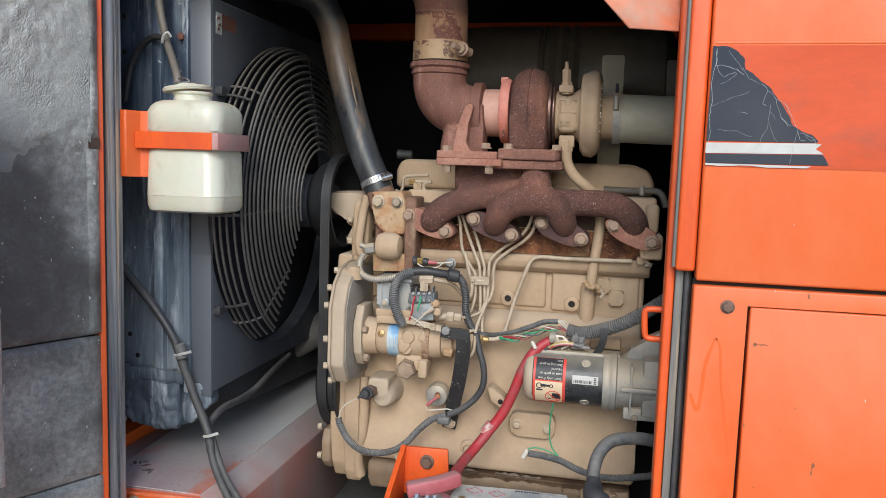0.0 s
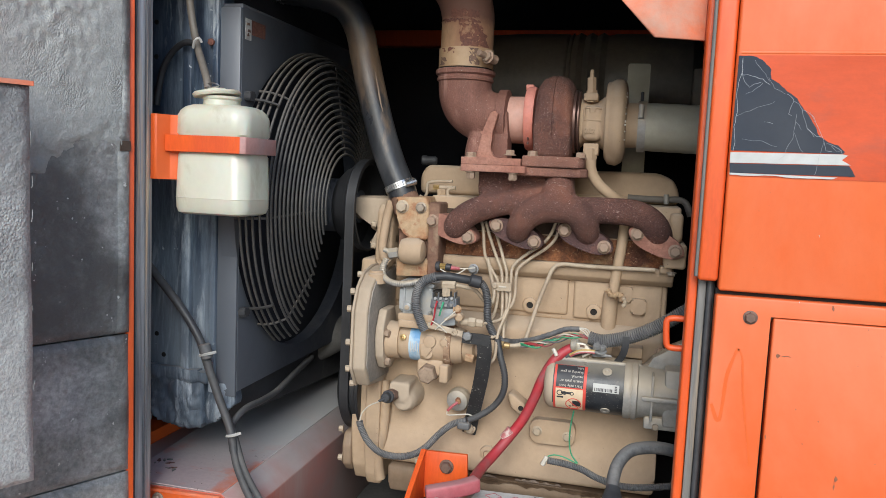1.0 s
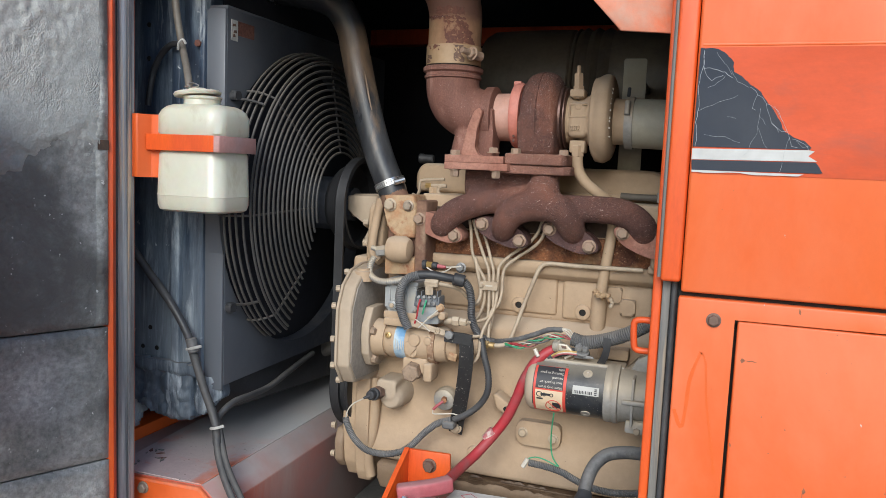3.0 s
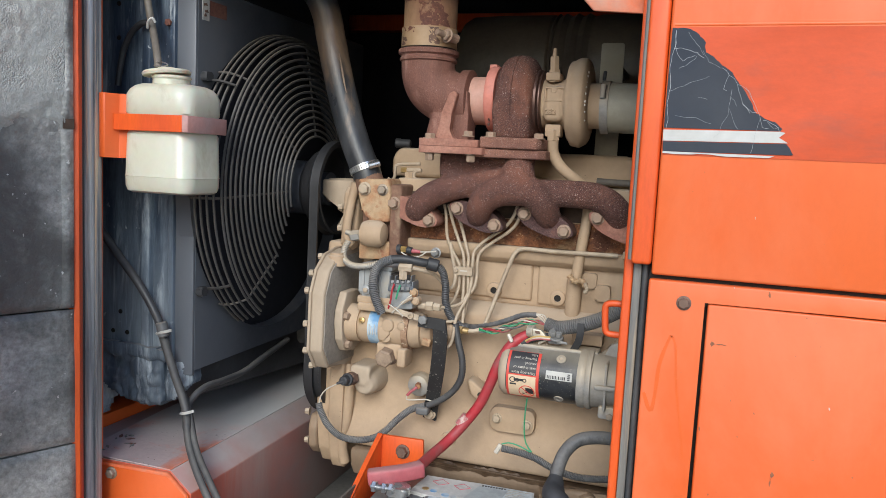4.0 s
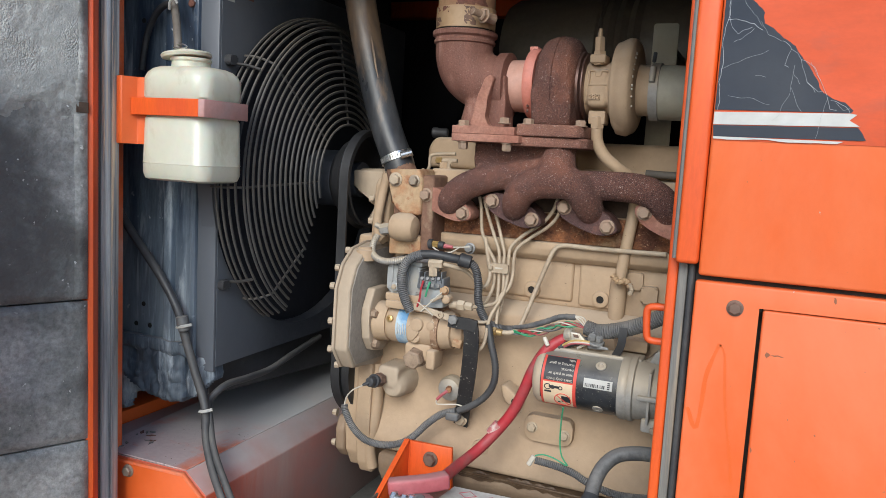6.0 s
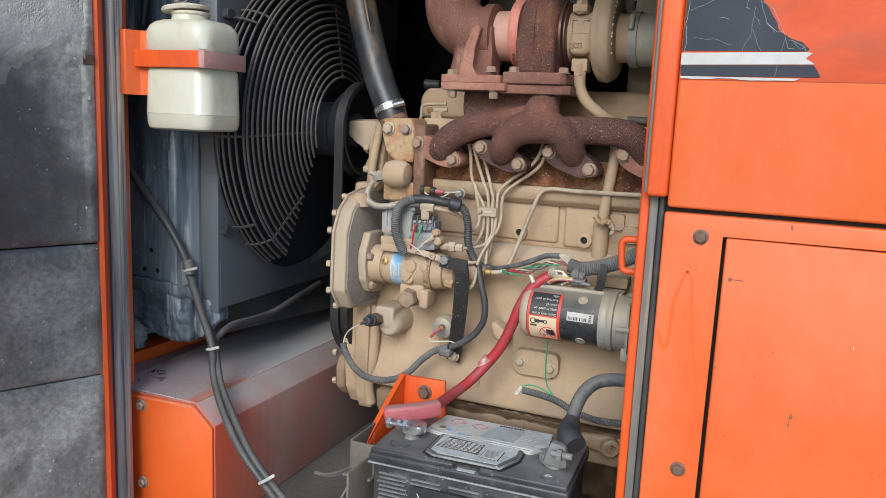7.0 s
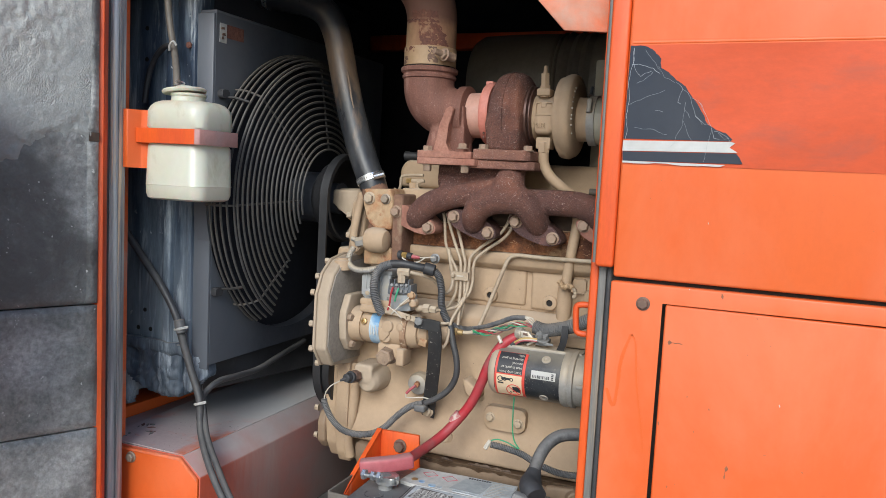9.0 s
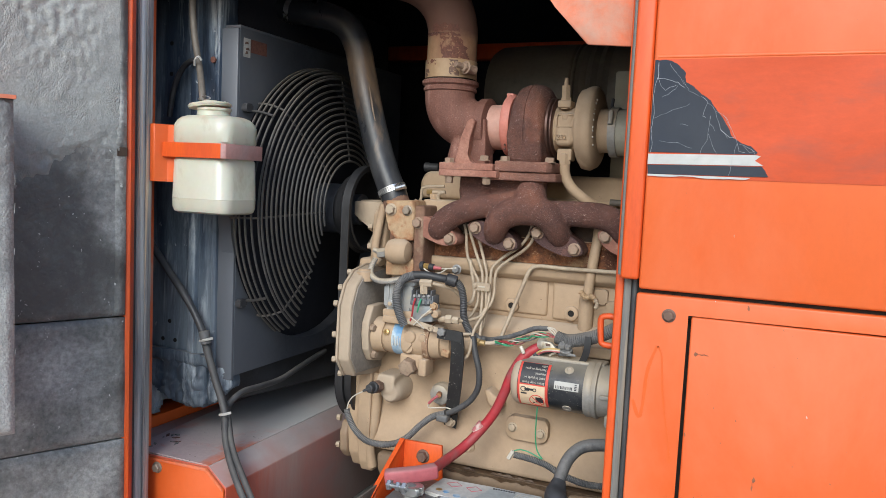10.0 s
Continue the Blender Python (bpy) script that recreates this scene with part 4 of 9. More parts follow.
# ---- orange box along the bay's left side ----
tank = thing("duct_box", (-0.595, 0.45, 0.845), "orange sheet-steel box with chamfered edge, dusty on top", "steel box")
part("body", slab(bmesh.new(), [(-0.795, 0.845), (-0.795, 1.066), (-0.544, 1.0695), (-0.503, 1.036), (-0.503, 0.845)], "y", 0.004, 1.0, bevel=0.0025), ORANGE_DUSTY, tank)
part("front_plate", slab(bmesh.new(), [(-0.715, 0.846), (-0.715, 1.064), (-0.546, 1.0655), (-0.5055, 1.033), (-0.5055, 0.846)], "y", -0.001, 0.0045, bevel=0.001), ORANGE, tank, "clean bright orange front plate")
part("lid_sheet", slab(bmesh.new(), [(-0.735, 0.004), (-0.545, 0.004), (-0.545, 1.0), (-0.76, 1.0), (-0.752, 0.25)], "z", 1.0695, 1.0715, bevel=0.0006, seg=1), TOP_DUST, tank, "dust-covered top sheet")
part("front_border", boxes((-0.715, -0.694, -0.0035, 0.004, 0.848, 1.060), bevel=0.001), ORANGE_WORN, tank, "sun-bleached edge strip")
part("front_border", slab(bmesh.new(), [(-0.694, 1.0585), (-0.547, 1.0625), (-0.5075, 1.0295), (-0.5075, 1.0345), (-0.546, 1.0672), (-0.694, 1.0635)], "y", -0.0030, 0.004, bevel=0.0008, seg=1), ORANGE_WORN, tank, "sun-bleached edge strip")
rnd = random.Random(14)
for k in range(11):
    x, y = rnd.uniform(-0.728, -0.672), rnd.uniform(0.012, 0.125)
    a, w = rnd.uniform(0, 3.1), rnd.uniform(0.004, 0.011)
    c, t = math.cos(a), math.sin(a)
    out = [(x + c * w, y + t * w), (x - t * w * 0.35, y + c * w * 0.35), (x - c * w, y - t * w), (x + t * w * 0.35, y - c * w * 0.35)]
    bm = slab(bmesh.new(), torn(out, 0.16, k + 80, depth=2), "z", 1.0716, 1.0722 + rnd.uniform(0, 0.002))
    solo("debris_flake", bm, RUST_FLAKE if k % 4 == 0 else CONDUIT, "dry dark flake of debris lying on the box", "debris", group="flakes on the steel box", smooth=False)
for z in (1.047, 0.9007):
    bolt(tank, (-0.661, -0.001, z), (0, -1, 0), 0.0085, STEEL)
solo("support_rail", slab(bmesh.new(), [(-0.87, 0.06), (-0.797, 0.06), (-0.797, 0.95), (-0.87, 0.95)], "z", 0.845, 1.088, bevel=0.002), ORANGE, "orange steel rail carrying the radiator", "rail")
solo("rear_beam", boxes((-1.19, 0.6, 1.05, 1.098, 1.972, 2.016), bevel=0.003), ORANGE_EDGE, "orange steel beam along the dark rear wall", "beam", kind="structure")


# ---- radiator, shroud, fan guard ----
rad = thing("radiator", (-0.69, 0.4, 1.09), "dusty black radiator pack with a sheet-steel fan shroud", "radiator")
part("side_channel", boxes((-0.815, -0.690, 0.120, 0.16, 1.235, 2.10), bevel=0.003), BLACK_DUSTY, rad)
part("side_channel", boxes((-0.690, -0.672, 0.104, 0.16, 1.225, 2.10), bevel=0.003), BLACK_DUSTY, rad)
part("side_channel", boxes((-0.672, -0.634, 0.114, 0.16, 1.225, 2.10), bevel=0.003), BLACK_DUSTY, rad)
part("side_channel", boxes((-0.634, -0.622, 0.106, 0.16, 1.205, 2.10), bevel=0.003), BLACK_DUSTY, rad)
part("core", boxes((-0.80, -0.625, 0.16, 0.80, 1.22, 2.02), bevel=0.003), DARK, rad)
side = bmesh.new()
# shroud side sheet with the round fan opening
FY, FZ = 0.395, 1.54
ring_in = [side.verts.new((-0.583, FY + 0.296 * math.cos(t), FZ + 0.296 * math.sin(t))) for t in [2 * math.pi * k / 64 for k in range(64)]]


def square(t):
    c, s = math.cos(t), math.sin(t)
    k = 1 / max(abs(c), abs(s))
    y, z = c * k, s * k
    return (FY + (y * 0.405 if y > 0 else y * 0.277), FZ + (z * 0.345 if z > 0 else z * 0.331))


ring_out = [side.verts.new((-0.583, *square(2 * math.pi * k / 64))) for k in range(64)]
for k in range(64):
    side.faces.new((ring_in[k], ring_in[(k + 1) % 64], ring_out[(k + 1) % 64], ring_out[k]))
back_in = [side.verts.new(v.co + Vector((-0.03, 0, 0))) for v in ring_in]
back_out = [side.verts.new(v.co + Vector((-0.035, 0, 0))) for v in ring_out]
for k in range(64):
    side.faces.new((ring_in[k], back_in[k], back_in[(k + 1) % 64], ring_in[(k + 1) % 64]))
    side.faces.new((ring_out[k], ring_out[(k + 1) % 64], back_out[(k + 1) % 64], back_out[k]))
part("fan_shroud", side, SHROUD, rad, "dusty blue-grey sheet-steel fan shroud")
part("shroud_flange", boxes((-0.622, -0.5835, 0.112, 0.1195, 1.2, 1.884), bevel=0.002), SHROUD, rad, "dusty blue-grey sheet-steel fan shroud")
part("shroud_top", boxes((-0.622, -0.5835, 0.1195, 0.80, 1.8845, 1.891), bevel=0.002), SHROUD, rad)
part("bottom_tank", slab(bmesh.new(), [(-0.80, 1.237), (-0.785, 1.175), (-0.76, 1.150), (-0.70, 1.135), (-0.655, 1.138), (-0.625, 1.165), (-0.615, 1.203)], "y", 0.118, 0.80, bevel=0.010, seg=3), TANK_DUSTY, rad, "rounded black lower tank")


def crumpled(outline, y0, seed, amp, cell=0.004, back=0.02):
    """A dented sheet in the plane that faces the opening, cut to an outline of (x, z)."""
    bm = bmesh.new()
    xs, zs = [q[0] for q in outline], [q[1] for q in outline]
    verts = {}

    def at(i, j):
        if (i, j) not in verts:
            x, z = min(xs) + cell * i, min(zs) + cell * j
            edge = min(abs(x - min(xs)), abs(max(xs) - x), abs(z - min(zs)))
            dent = noise.noise((x * 26, z * 22, seed)) * amp + abs(noise.noise((x * 55, z * 48, seed + 3))) * amp * 0.9 + noise.noise((x * 130, z * 120, seed + 5)) * amp * 0.25
            verts[i, j] = bm.verts.new((x + 0.003 * noise.noise((x * 60, z * 60, seed + 7)), y0 - dent + 0.012 * max(0.0, 1 - edge / 0.014) ** 2, z + 0.004 * noise.noise((x * 50, z * 50, seed + 8))))
        return verts[i, j]
    for i in range(int((max(xs) - min(xs)) / cell) + 1):
        for j in range(int((max(zs) - min(zs)) / cell) + 1):
            x, z = min(xs) + cell * (i + 0.5), min(zs) + cell * (j + 0.5)
            inside = False
            for (xa, za), (xb, zb) in zip(outline, outline[1:] + outline[:1]):
                if (za > z) != (zb > z) and x < xa + (xb - xa) * (z - za) / (zb - za):
                    inside = not inside
            if inside:
                bm.faces.new((at(i, j), at(i + 1, j), at(i + 1, j + 1), at(i, j + 1)))
    rim = [e for e in bm.edges if len(e.link_faces) == 1]
    out = bmesh.ops.extrude_edge_only(bm, edges=rim)
    bmesh.ops.translate(bm, vec=(0, back, 0), verts=[g for g in out["geom"] if isinstance(g, bmesh.types.BMVert)])
    return bm


part("tank_skin", crumpled([(-0.795, 1.228), (-0.772, 1.160), (-0.724, 1.140), (-0.690, 1.131), (-0.648, 1.134), (-0.640, 1.160), (-0.644, 1.232)], 0.104, 3.3, 0.007), TANK_DUSTY, rad, "dented chalky tank face")
part("tank_skin", crumpled([(-0.646, 1.226), (-0.648, 1.138), (-0.622, 1.150), (-0.604, 1.170), (-0.590, 1.182), (-0.588, 1.222)], 0.112, 8.1, 0.005), TANK_DUSTY, rad, "dented chalky tank face")
part("tank_rim", crumpled([(-0.802, 1.250), (-0.802, 1.222), (-0.70, 1.219), (-0.636, 1.216), (-0.632, 1.244), (-0.70, 1.246)], 0.099, 5.2, 0.003, cell=0.003, back=0.012), TANK_DUSTY, rad)
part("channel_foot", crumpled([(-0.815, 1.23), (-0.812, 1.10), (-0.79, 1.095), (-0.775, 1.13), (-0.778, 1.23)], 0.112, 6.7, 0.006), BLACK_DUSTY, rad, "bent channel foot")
for x, z in ((-0.752, 1.86), (-0.752, 1.80), (-0.733, 1.262), (-0.765, 1.262), (-0.748, 1.30)):
    part("hole", lathe(bmesh.new(), (x, 0.1195, z), (0, -1, 0), [(0, 0.0045), (0.0012, 0.004)], 16), BLACK_HOLE, rad)
bolt(rad, (-0.6345, 0.106, 1.823), (0, -1, 0), 0.0065, RUST_FLAKE, washer=False)
bolt(rad, (-0.612, 0.112, 1.74), (0, -1, 0), 0.004, PAPER)
part("lower_fold", slab(bmesh.new(), [(0.13, 1.15), (0.13, 1.205), (0.78, 1.205), (0.78, 1.10), (0.5, 1.12)], "x", -0.612, -0.606, bevel=0.001), RUBBER, rad, "dark torn sealing flap")
# warning sticker on the shroud
part("sticker", slab(bmesh.new(), [(0.128, 1.832), (0.148, 1.832), (0.148, 1.868), (0.128, 1.868)], "x", -0.5835, -0.5823), PAPER, rad, "small white warning label")
part("sticker", slab(bmesh.new(), [(0.148, 1.843), (0.20, 1.843), (0.20, 1.868), (0.148, 1.868)], "x", -0.5835, -0.5824), RUST_FLAKE, rad, "faded red warning label")
for z, y0, y1 in ((1.856, 0.131, 0.142), (1.845, 0.134, 0.145), (1.838, 0.132, 0.140)):
    part("print_bar", slab(bmesh.new(), torn([(y0, z), (y1, z + 0.001), (y1 - 0.002, z + 0.006), (y0 + 0.002, z + 0.005)], 0.1, int(z * 1e4)), "x", -0.5824, -0.5816), RUSTY_BOLT, rad)

# wire fan guard: a skirt of equal rings, then a shallow cone of smaller ones
guard = thing("fan_guard", (-0.545, FY, FZ - 0.31), "domed wire fan guard in dusty grey steel", "fan guard")
WIRE = surface("dusty_guard_wire", (0.095, 0.088, 0.080), (0.060, 0.060, 0.062), scale=9, rough=0.55, metal=0.2, grain_amount=0.2, bump=0.1, dust=(0.17, 0.145, 0.12), dust_level=(0.7, 1.4))
WIRE_DARK = surface("dark_guard_wire", (0.040, 0.038, 0.037), (0.055, 0.052, 0.048), scale=9, rough=0.6, grain_amount=0.2, bump=0.1)
STRAP_PINK = surface("pinkish_grey_strap", (0.42, 0.22, 0.20), (0.36, 0.24, 0.23), scale=20, rough=0.6, grain_amount=0.15, bump=0.05)
rings = [(-0.568 + 0.011 * k, 0.304 - 0.0010 * k * k) for k in range(5)]
for k in range(15):
    f = k / 14
    rings.append((-0.520 + 0.026 * f, 0.283 - 0.178 * f))
for x, r in rings:
    # the guard stops at a straight cut below the shaft, so that the belt can be reached
    zl = FZ - 0.02
    lo = 180.0
    for a in range(180, 271):
        y, z = FY + r * math.cos(radians(a)), FZ + r * math.sin(radians(a))
        if y > 0.300 - 0.065 * (1.52 - z) / 0.235:
            break
        lo = a
    n = 70
    pts = [(x, FY + r * math.cos(radians(-8 + (lo + 8) * i / n)), FZ + r * math.sin(radians(-8 + (lo + 8) * i / n))) for i in range(n + 1)]
    part("ring", tube(pts, 0.0025, seg=6, straight=True), WIRE, guard)
for a in (90, 137, 183, 226, 45):
    c, s = math.cos(radians(a)), math.sin(radians(a))
    if a == 226:
        pts = [(x - 0.004, FY + r * c, FZ + r * s) for x, r in rings if FY + r * c < 0.300 - 0.065 * (1.52 - (FZ + r * s)) / 0.235]
    else:
        pts = [(x - 0.004, FY + r * c, FZ + r * s) for x, r in rings]
    part("spoke", tube([(pts[0][0] - 0.006, pts[0][1], pts[0][2])] + pts, 0.0022, seg=6, step=0.01), WIRE, guard)
for a in (143, 215):
    c, s = math.cos(radians(a)), math.sin(radians(a))
    part("clip", slab(bmesh.new(), rounded(FY + 0.325 * c - 0.010, FY + 0.325 * c + 0.010, FZ + 0.325 * s - 0.008, FZ + 0.325 * s + 0.008, 0.004), "x", -0.583, -0.570, bevel=0.003), RUBBER, guard)
    part("clip_bar", ribbon([(-0.580, FY + 0.316 * c, FZ + 0.316 * s), (-0.555, FY + 0.314 * c, FZ + 0.314 * s), (-0.530, FY + 0.303 * c, FZ + 0.303 * s)], 0.004, 0.003, across=(0, -s, c)), WIRE_DARK, guard)

# fan hub, pulley, belt
fan = thing("fan_drive", (-0.44, FY, 1.08), "black fan pulley and crank pulley with a worn ribbed belt", "fan drive")
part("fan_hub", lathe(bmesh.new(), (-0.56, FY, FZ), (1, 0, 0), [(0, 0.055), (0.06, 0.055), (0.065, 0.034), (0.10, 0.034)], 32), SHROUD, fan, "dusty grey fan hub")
part("fan_pulley", lathe(bmesh.new(), (-0.472, FY, FZ), (1, 0, 0), [(-0.032, 0.035), (-0.028, 0.06), (-0.012, 0.076), (0.003, 0.084), (0.010, 0.092), (0.014, 0.096), (0.018, 0.089), (0.030, 0.089), (0.033, 0.092), (0.034, 0.087), (0.006, 0.082), (-0.004, 0.06), (-0.006, 0.03)], 48), PULLEY, fan, "black stamped pulley")
CZ = 1.178
part("crank_pulley", lathe(bmesh.new(), (-0.470, FY, CZ), (1, 0, 0), [(0, 0.03), (0.004, 0.085), (0.012, 0.099), (0.016, 0.093), (0.042, 0.093), (0.046, 0.10), (0.052, 0.10), (0.054, 0.04)], 48), PULLEY, fan, "black crank pulley")
belt = bmesh.new()
loop = []
for k in range(33):
    t = math.pi * k / 32
    loop.append((FY + 0.0925 * math.cos(t), FZ + 0.0925 * math.sin(t)))
for k in range(33):
    t = math.pi + math.pi * k / 32
    loop.append((FY + 0.0965 * math.cos(t), CZ + 0.0965 * math.sin(t)))
cy, cz = FY, (FZ + CZ) / 2
prof = [(-0.4555, 0.0), (-0.4555, 0.005)] + [(-0.4555 + 0.0035 * k, 0.005 if k % 2 == 0 else 0.0046) for k in range(1, 5)] + [(-0.4375, 0.005), (-0.4375, 0.0)]
bands = []
n = len(loop)
for i, (y, z) in enumerate(loop):
    y0, z0 = loop[i - 1]
    y1, z1 = loop[(i + 1) % n]
    d = Vector((y1 - y0, z1 - z0)).normalized()
    nrm = Vector((d.y, -d.x))
    bands.append([belt.verts.new((px, y + nrm.x * pr, z + nrm.y * pr)) for px, pr in prof])
for i in range(n):
    p, q = bands[i], bands[(i + 1) % n]
    for k in range(len(prof)):
        belt.faces.new((p[k], p[(k + 1) % len(prof)], q[(k + 1) % len(prof)], q[k]))
part("belt", belt, PULLEY, fan, "worn black ribbed belt")
part("shaft", lathe(bmesh.new(), (-0.452, FY, FZ - 0.002), (1, 0, 0), [(-0.02, 0.024), (0.02, 0.026), (0.12, 0.030)], 28), BEIGE_GREY, fan, "dusty beige fan bearing housing")
part("bearing_bracket", slab(bmesh.new(), [(-0.462, 1.560), (-0.375, 1.562), (-0.375, 1.470), (-0.400, 1.452), (-0.428, 1.470), (-0.404, 1.498), (-0.446, 1.520), (-0.462, 1.530)], "y", 0.360, 0.395, bevel=0.004, seg=3), BEIGE_GREY, fan, "dusty beige bearing bracket")

# upper radiator hose with its clamps
hose = thing("radiator_hose", (-0.335, 0.31, 1.56), "weathered black upper radiator hose scuffed brown", "hose")
hose_line = [(-0.3510, 0.3360, 1.5675), (-0.3544, 0.3360, 1.5784), (-0.3807, 0.3360, 1.6359), (-0.4035, 0.3360, 1.6998), (-0.4234, 0.3350, 1.7697), (-0.4395, 0.3350, 1.8339), (-0.4510, 0.3300, 1.8856), (-0.4768, 0.3250, 1.9260), (-0.5255, 0.3200, 1.9466), (-0.6004, 0.3150, 1.9582), (-0.6666, 0.3050, 1.9732), (-0.7344, 0.2950, 1.9959)]
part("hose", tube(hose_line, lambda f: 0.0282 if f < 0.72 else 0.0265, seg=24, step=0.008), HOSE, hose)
part("crack", tube([(-0.4076, 0.3090, 1.8012), (-0.4005, 0.3080, 1.7724), (-0.3956, 0.3080, 1.7496), (-0.3900, 0.3090, 1.7280)], lambda f: 0.0008 + 0.0011 * math.sin(f * 3.1), seg=8, flat=0.6), PLUG, hose, "brown crack in the rubber")
p0, p1 = Vector(hose_line[1]), Vector(hose_line[2])
dv = (p1 - p0).normalized()
part("clamp", lathe(bmesh.new(), p0 + dv * 0.004, dv, [(0, 0.0287), (0.0, 0.0302), (0.012, 0.0302), (0.012, 0.0287)], 32), CHROME, hose, "bright worm-drive hose clamp")
part("clamp_screw", rod(bmesh.new(), p0 + dv * 0.010 + Vector((0.0190, -0.0265, 0.0040)), p0 + dv * 0.010 + Vector((0.0360, -0.0130, 0.0110)), 0.0062, bevel=0.001), CHROME, hose)
e1 = dv.cross(Vector((0, 1, 0))).normalized()
e2 = dv.cross(e1)
for k in range(9):
    t = radians(48 + k * 9)
    q = p0 + dv * 0.010 + (e1 * math.cos(t) + e2 * math.sin(t)) * 0.0301
    part("clamp_slot", rod(bmesh.new(), q - dv * 0.0038, q + dv * 0.0038, 0.0008, seg=6), LEAD, hose)
p2, p3 = Vector(hose_line[9]), Vector(hose_line[10])
dw = (p3 - p2).normalized()
part("clamp", lathe(bmesh.new(), p2, dw, [(0, 0.0262), (0.0, 0.0276), (0.011, 0.0276), (0.011, 0.0262)], 32), CHROME, hose, "worm-drive hose clamp")
part("clamp_screw", rod(bmesh.new(), p2 + Vector((-0.006, -0.01, 0.028)), p2 + Vector((0.012, -0.012, 0.029)), 0.005, bevel=0.001), CHROME, hose)

part("lower_hose", tube([(-0.6955, 0.4500, 1.1758), (-0.6593, 0.5200, 1.1795), (-0.6148, 0.5800, 1.1981), (-0.5596, 0.6200, 1.2342)], 0.036, seg=24), FLOORM, hose, "dusty grey lower radiator hose")

# ---- coolant bottle on its orange bracket ----
bracket = thing("bottle_bracket", (-0.655, 0.0, 1.588), "orange steel bracket with a strap round the coolant bottle", "bracket")
part("plate", slab(bmesh.new(), [(-0.647, -0.038), (-0.643, -0.037), (-0.634, -0.0145), (-0.619, -0.0120), (-0.619, -0.007), (-0.638, -0.0095), (-0.646, -0.033), (-0.655, -0.032), (-0.655, -0.036)], "z", 1.588, 1.690, bevel=0.001), ORANGE, bracket)
part("slot", slab(bmesh.new(), rounded(-0.6365, -0.6310, 1.660, 1.672, 0.001, 2), "y", -0.0130, -0.0115), BLACK_HOLE, bracket)
strap = bmesh.new()
outer = [(-0.6375, -0.0085), (-0.6360, -0.026), (-0.504, -0.029)]
inner = [(-0.504, -0.0258), (-0.6330, -0.0228), (-0.6340, -0.0085)]
slab(strap, outer + inner, "z", 1.6325, 1.6585, bevel=0.0006, seg=1)
part("strap", strap, ORANGE_EDGE, bracket, "orange strap")
# The strap's side is pinkish grey, its front orange.
part("strap_side", slab(bmesh.new(), [(-0.504, -0.029), (-0.4955, -0.025), (-0.4940, 0.02), (-0.4940, 0.075), (-0.501, 0.082), (-0.501, 0.078), (-0.4970, 0.073), (-0.4970, 0.02), (-0.4985, -0.022), (-0.504, -0.0258)], "z", 1.6325, 1.6585, bevel=0.0006, seg=1), STRAP_PINK, bracket, "pinkish grey strap side")

bottle = thing("coolant_bottle", (-0.56, 0.03, 1.534), "yellowed white plastic coolant bottle with a screw cap", "bottle")
bb = bmesh.new()
levels = [(1.534, 0.010, 0.016), (1.537, 0.004, 0.02), (1.545, 0.0005, 0.024), (1.560, 0.0, 0.025), (1.5605, -0.0006, 0.025), (1.562, 0.0, 0.025), (1.628, 0.0015, 0.025), (1.634, 0.004, 0.025), (1.656, 0.004, 0.025), (1.662, 0.0005, 0.025),
          (1.690, 0.0005, 0.026), (1.699, 0.004, 0.026), (1.705, 0.010, 0.024), (1.7085, 0.019, 0.018), (1.7095, 0.03, 0.01)]
loops = []
for z, inset, rr in levels:
    loops.append([bb.verts.new((x, y, z)) for x, y in rounded(-0.6295 + inset, -0.4995 - inset, -0.0215 + inset, 0.082 - inset, rr, 7)])
for p, q in zip(loops, loops[1:]):
    for k in range(len(p)):
        bb.faces.new((p[k], p[(k + 1) % len(p)], q[(k + 1) % len(p)], q[k]))
bb.faces.new(loops[0])
bb.faces.new(loops[-1])
body = part("body", bb, PLASTIC, bottle)
part("neck", lathe(bmesh.new(), (-0.569, 0.030, 1.707), (0, 0, 1), [(0, 0.030), (0.010, 0.029), (0.0125, 0.031), (0.016, 0.031), (0.017, 0.027)], 40), PLASTIC, bottle)
part("cap", lathe(bmesh.new(), (-0.578, 0.030, 1.7235), (-0.10, 0.0, 1), [(0, 0.020), (0.001, 0.037), (0.005, 0.0385), (0.008, 0.036), (0.009, 0.016), (0.013, 0.014), (0.0135, 0.0)], 40), PLASTIC, bottle, "loosely seated yellowed cap")
part("hose", tube([(-0.5937, 0.0300, 1.7297), (-0.5958, 0.0300, 1.7458), (-0.6164, 0.0500, 1.7751), (-0.6393, 0.0700, 1.8072), (-0.6457, 0.0700, 1.8329), (-0.6522, 0.0700, 1.8650), (-0.6566, 0.0700, 1.9015), (-0.6589, 0.0700, 1.9423)], 0.0062, seg=14), BROWN_SHADOW, bottle, "grey-brown overflow hose")
part("wire_clip", tube([(-0.6019, 0.0300, 1.7439), (-0.5808, 0.0200, 1.7448), (-0.5689, 0.0200, 1.7406), (-0.5807, 0.0200, 1.7378), (-0.5957, 0.0200, 1.7393)], 0.0011, seg=6, step=0.003), CHROME, bottle, "thin spring clip")
part("branch_hose", tube([(-0.6498, 0.0800, 1.8162), (-0.6763, 0.0900, 1.8197), (-0.7011, 0.0950, 1.8072), (-0.7229, 0.1000, 1.7812), (-0.7316, 0.1000, 1.7523), (-0.7382, 0.1000, 1.7135)], 0.0055, seg=12), RUBBER, bottle, "thin black hose")
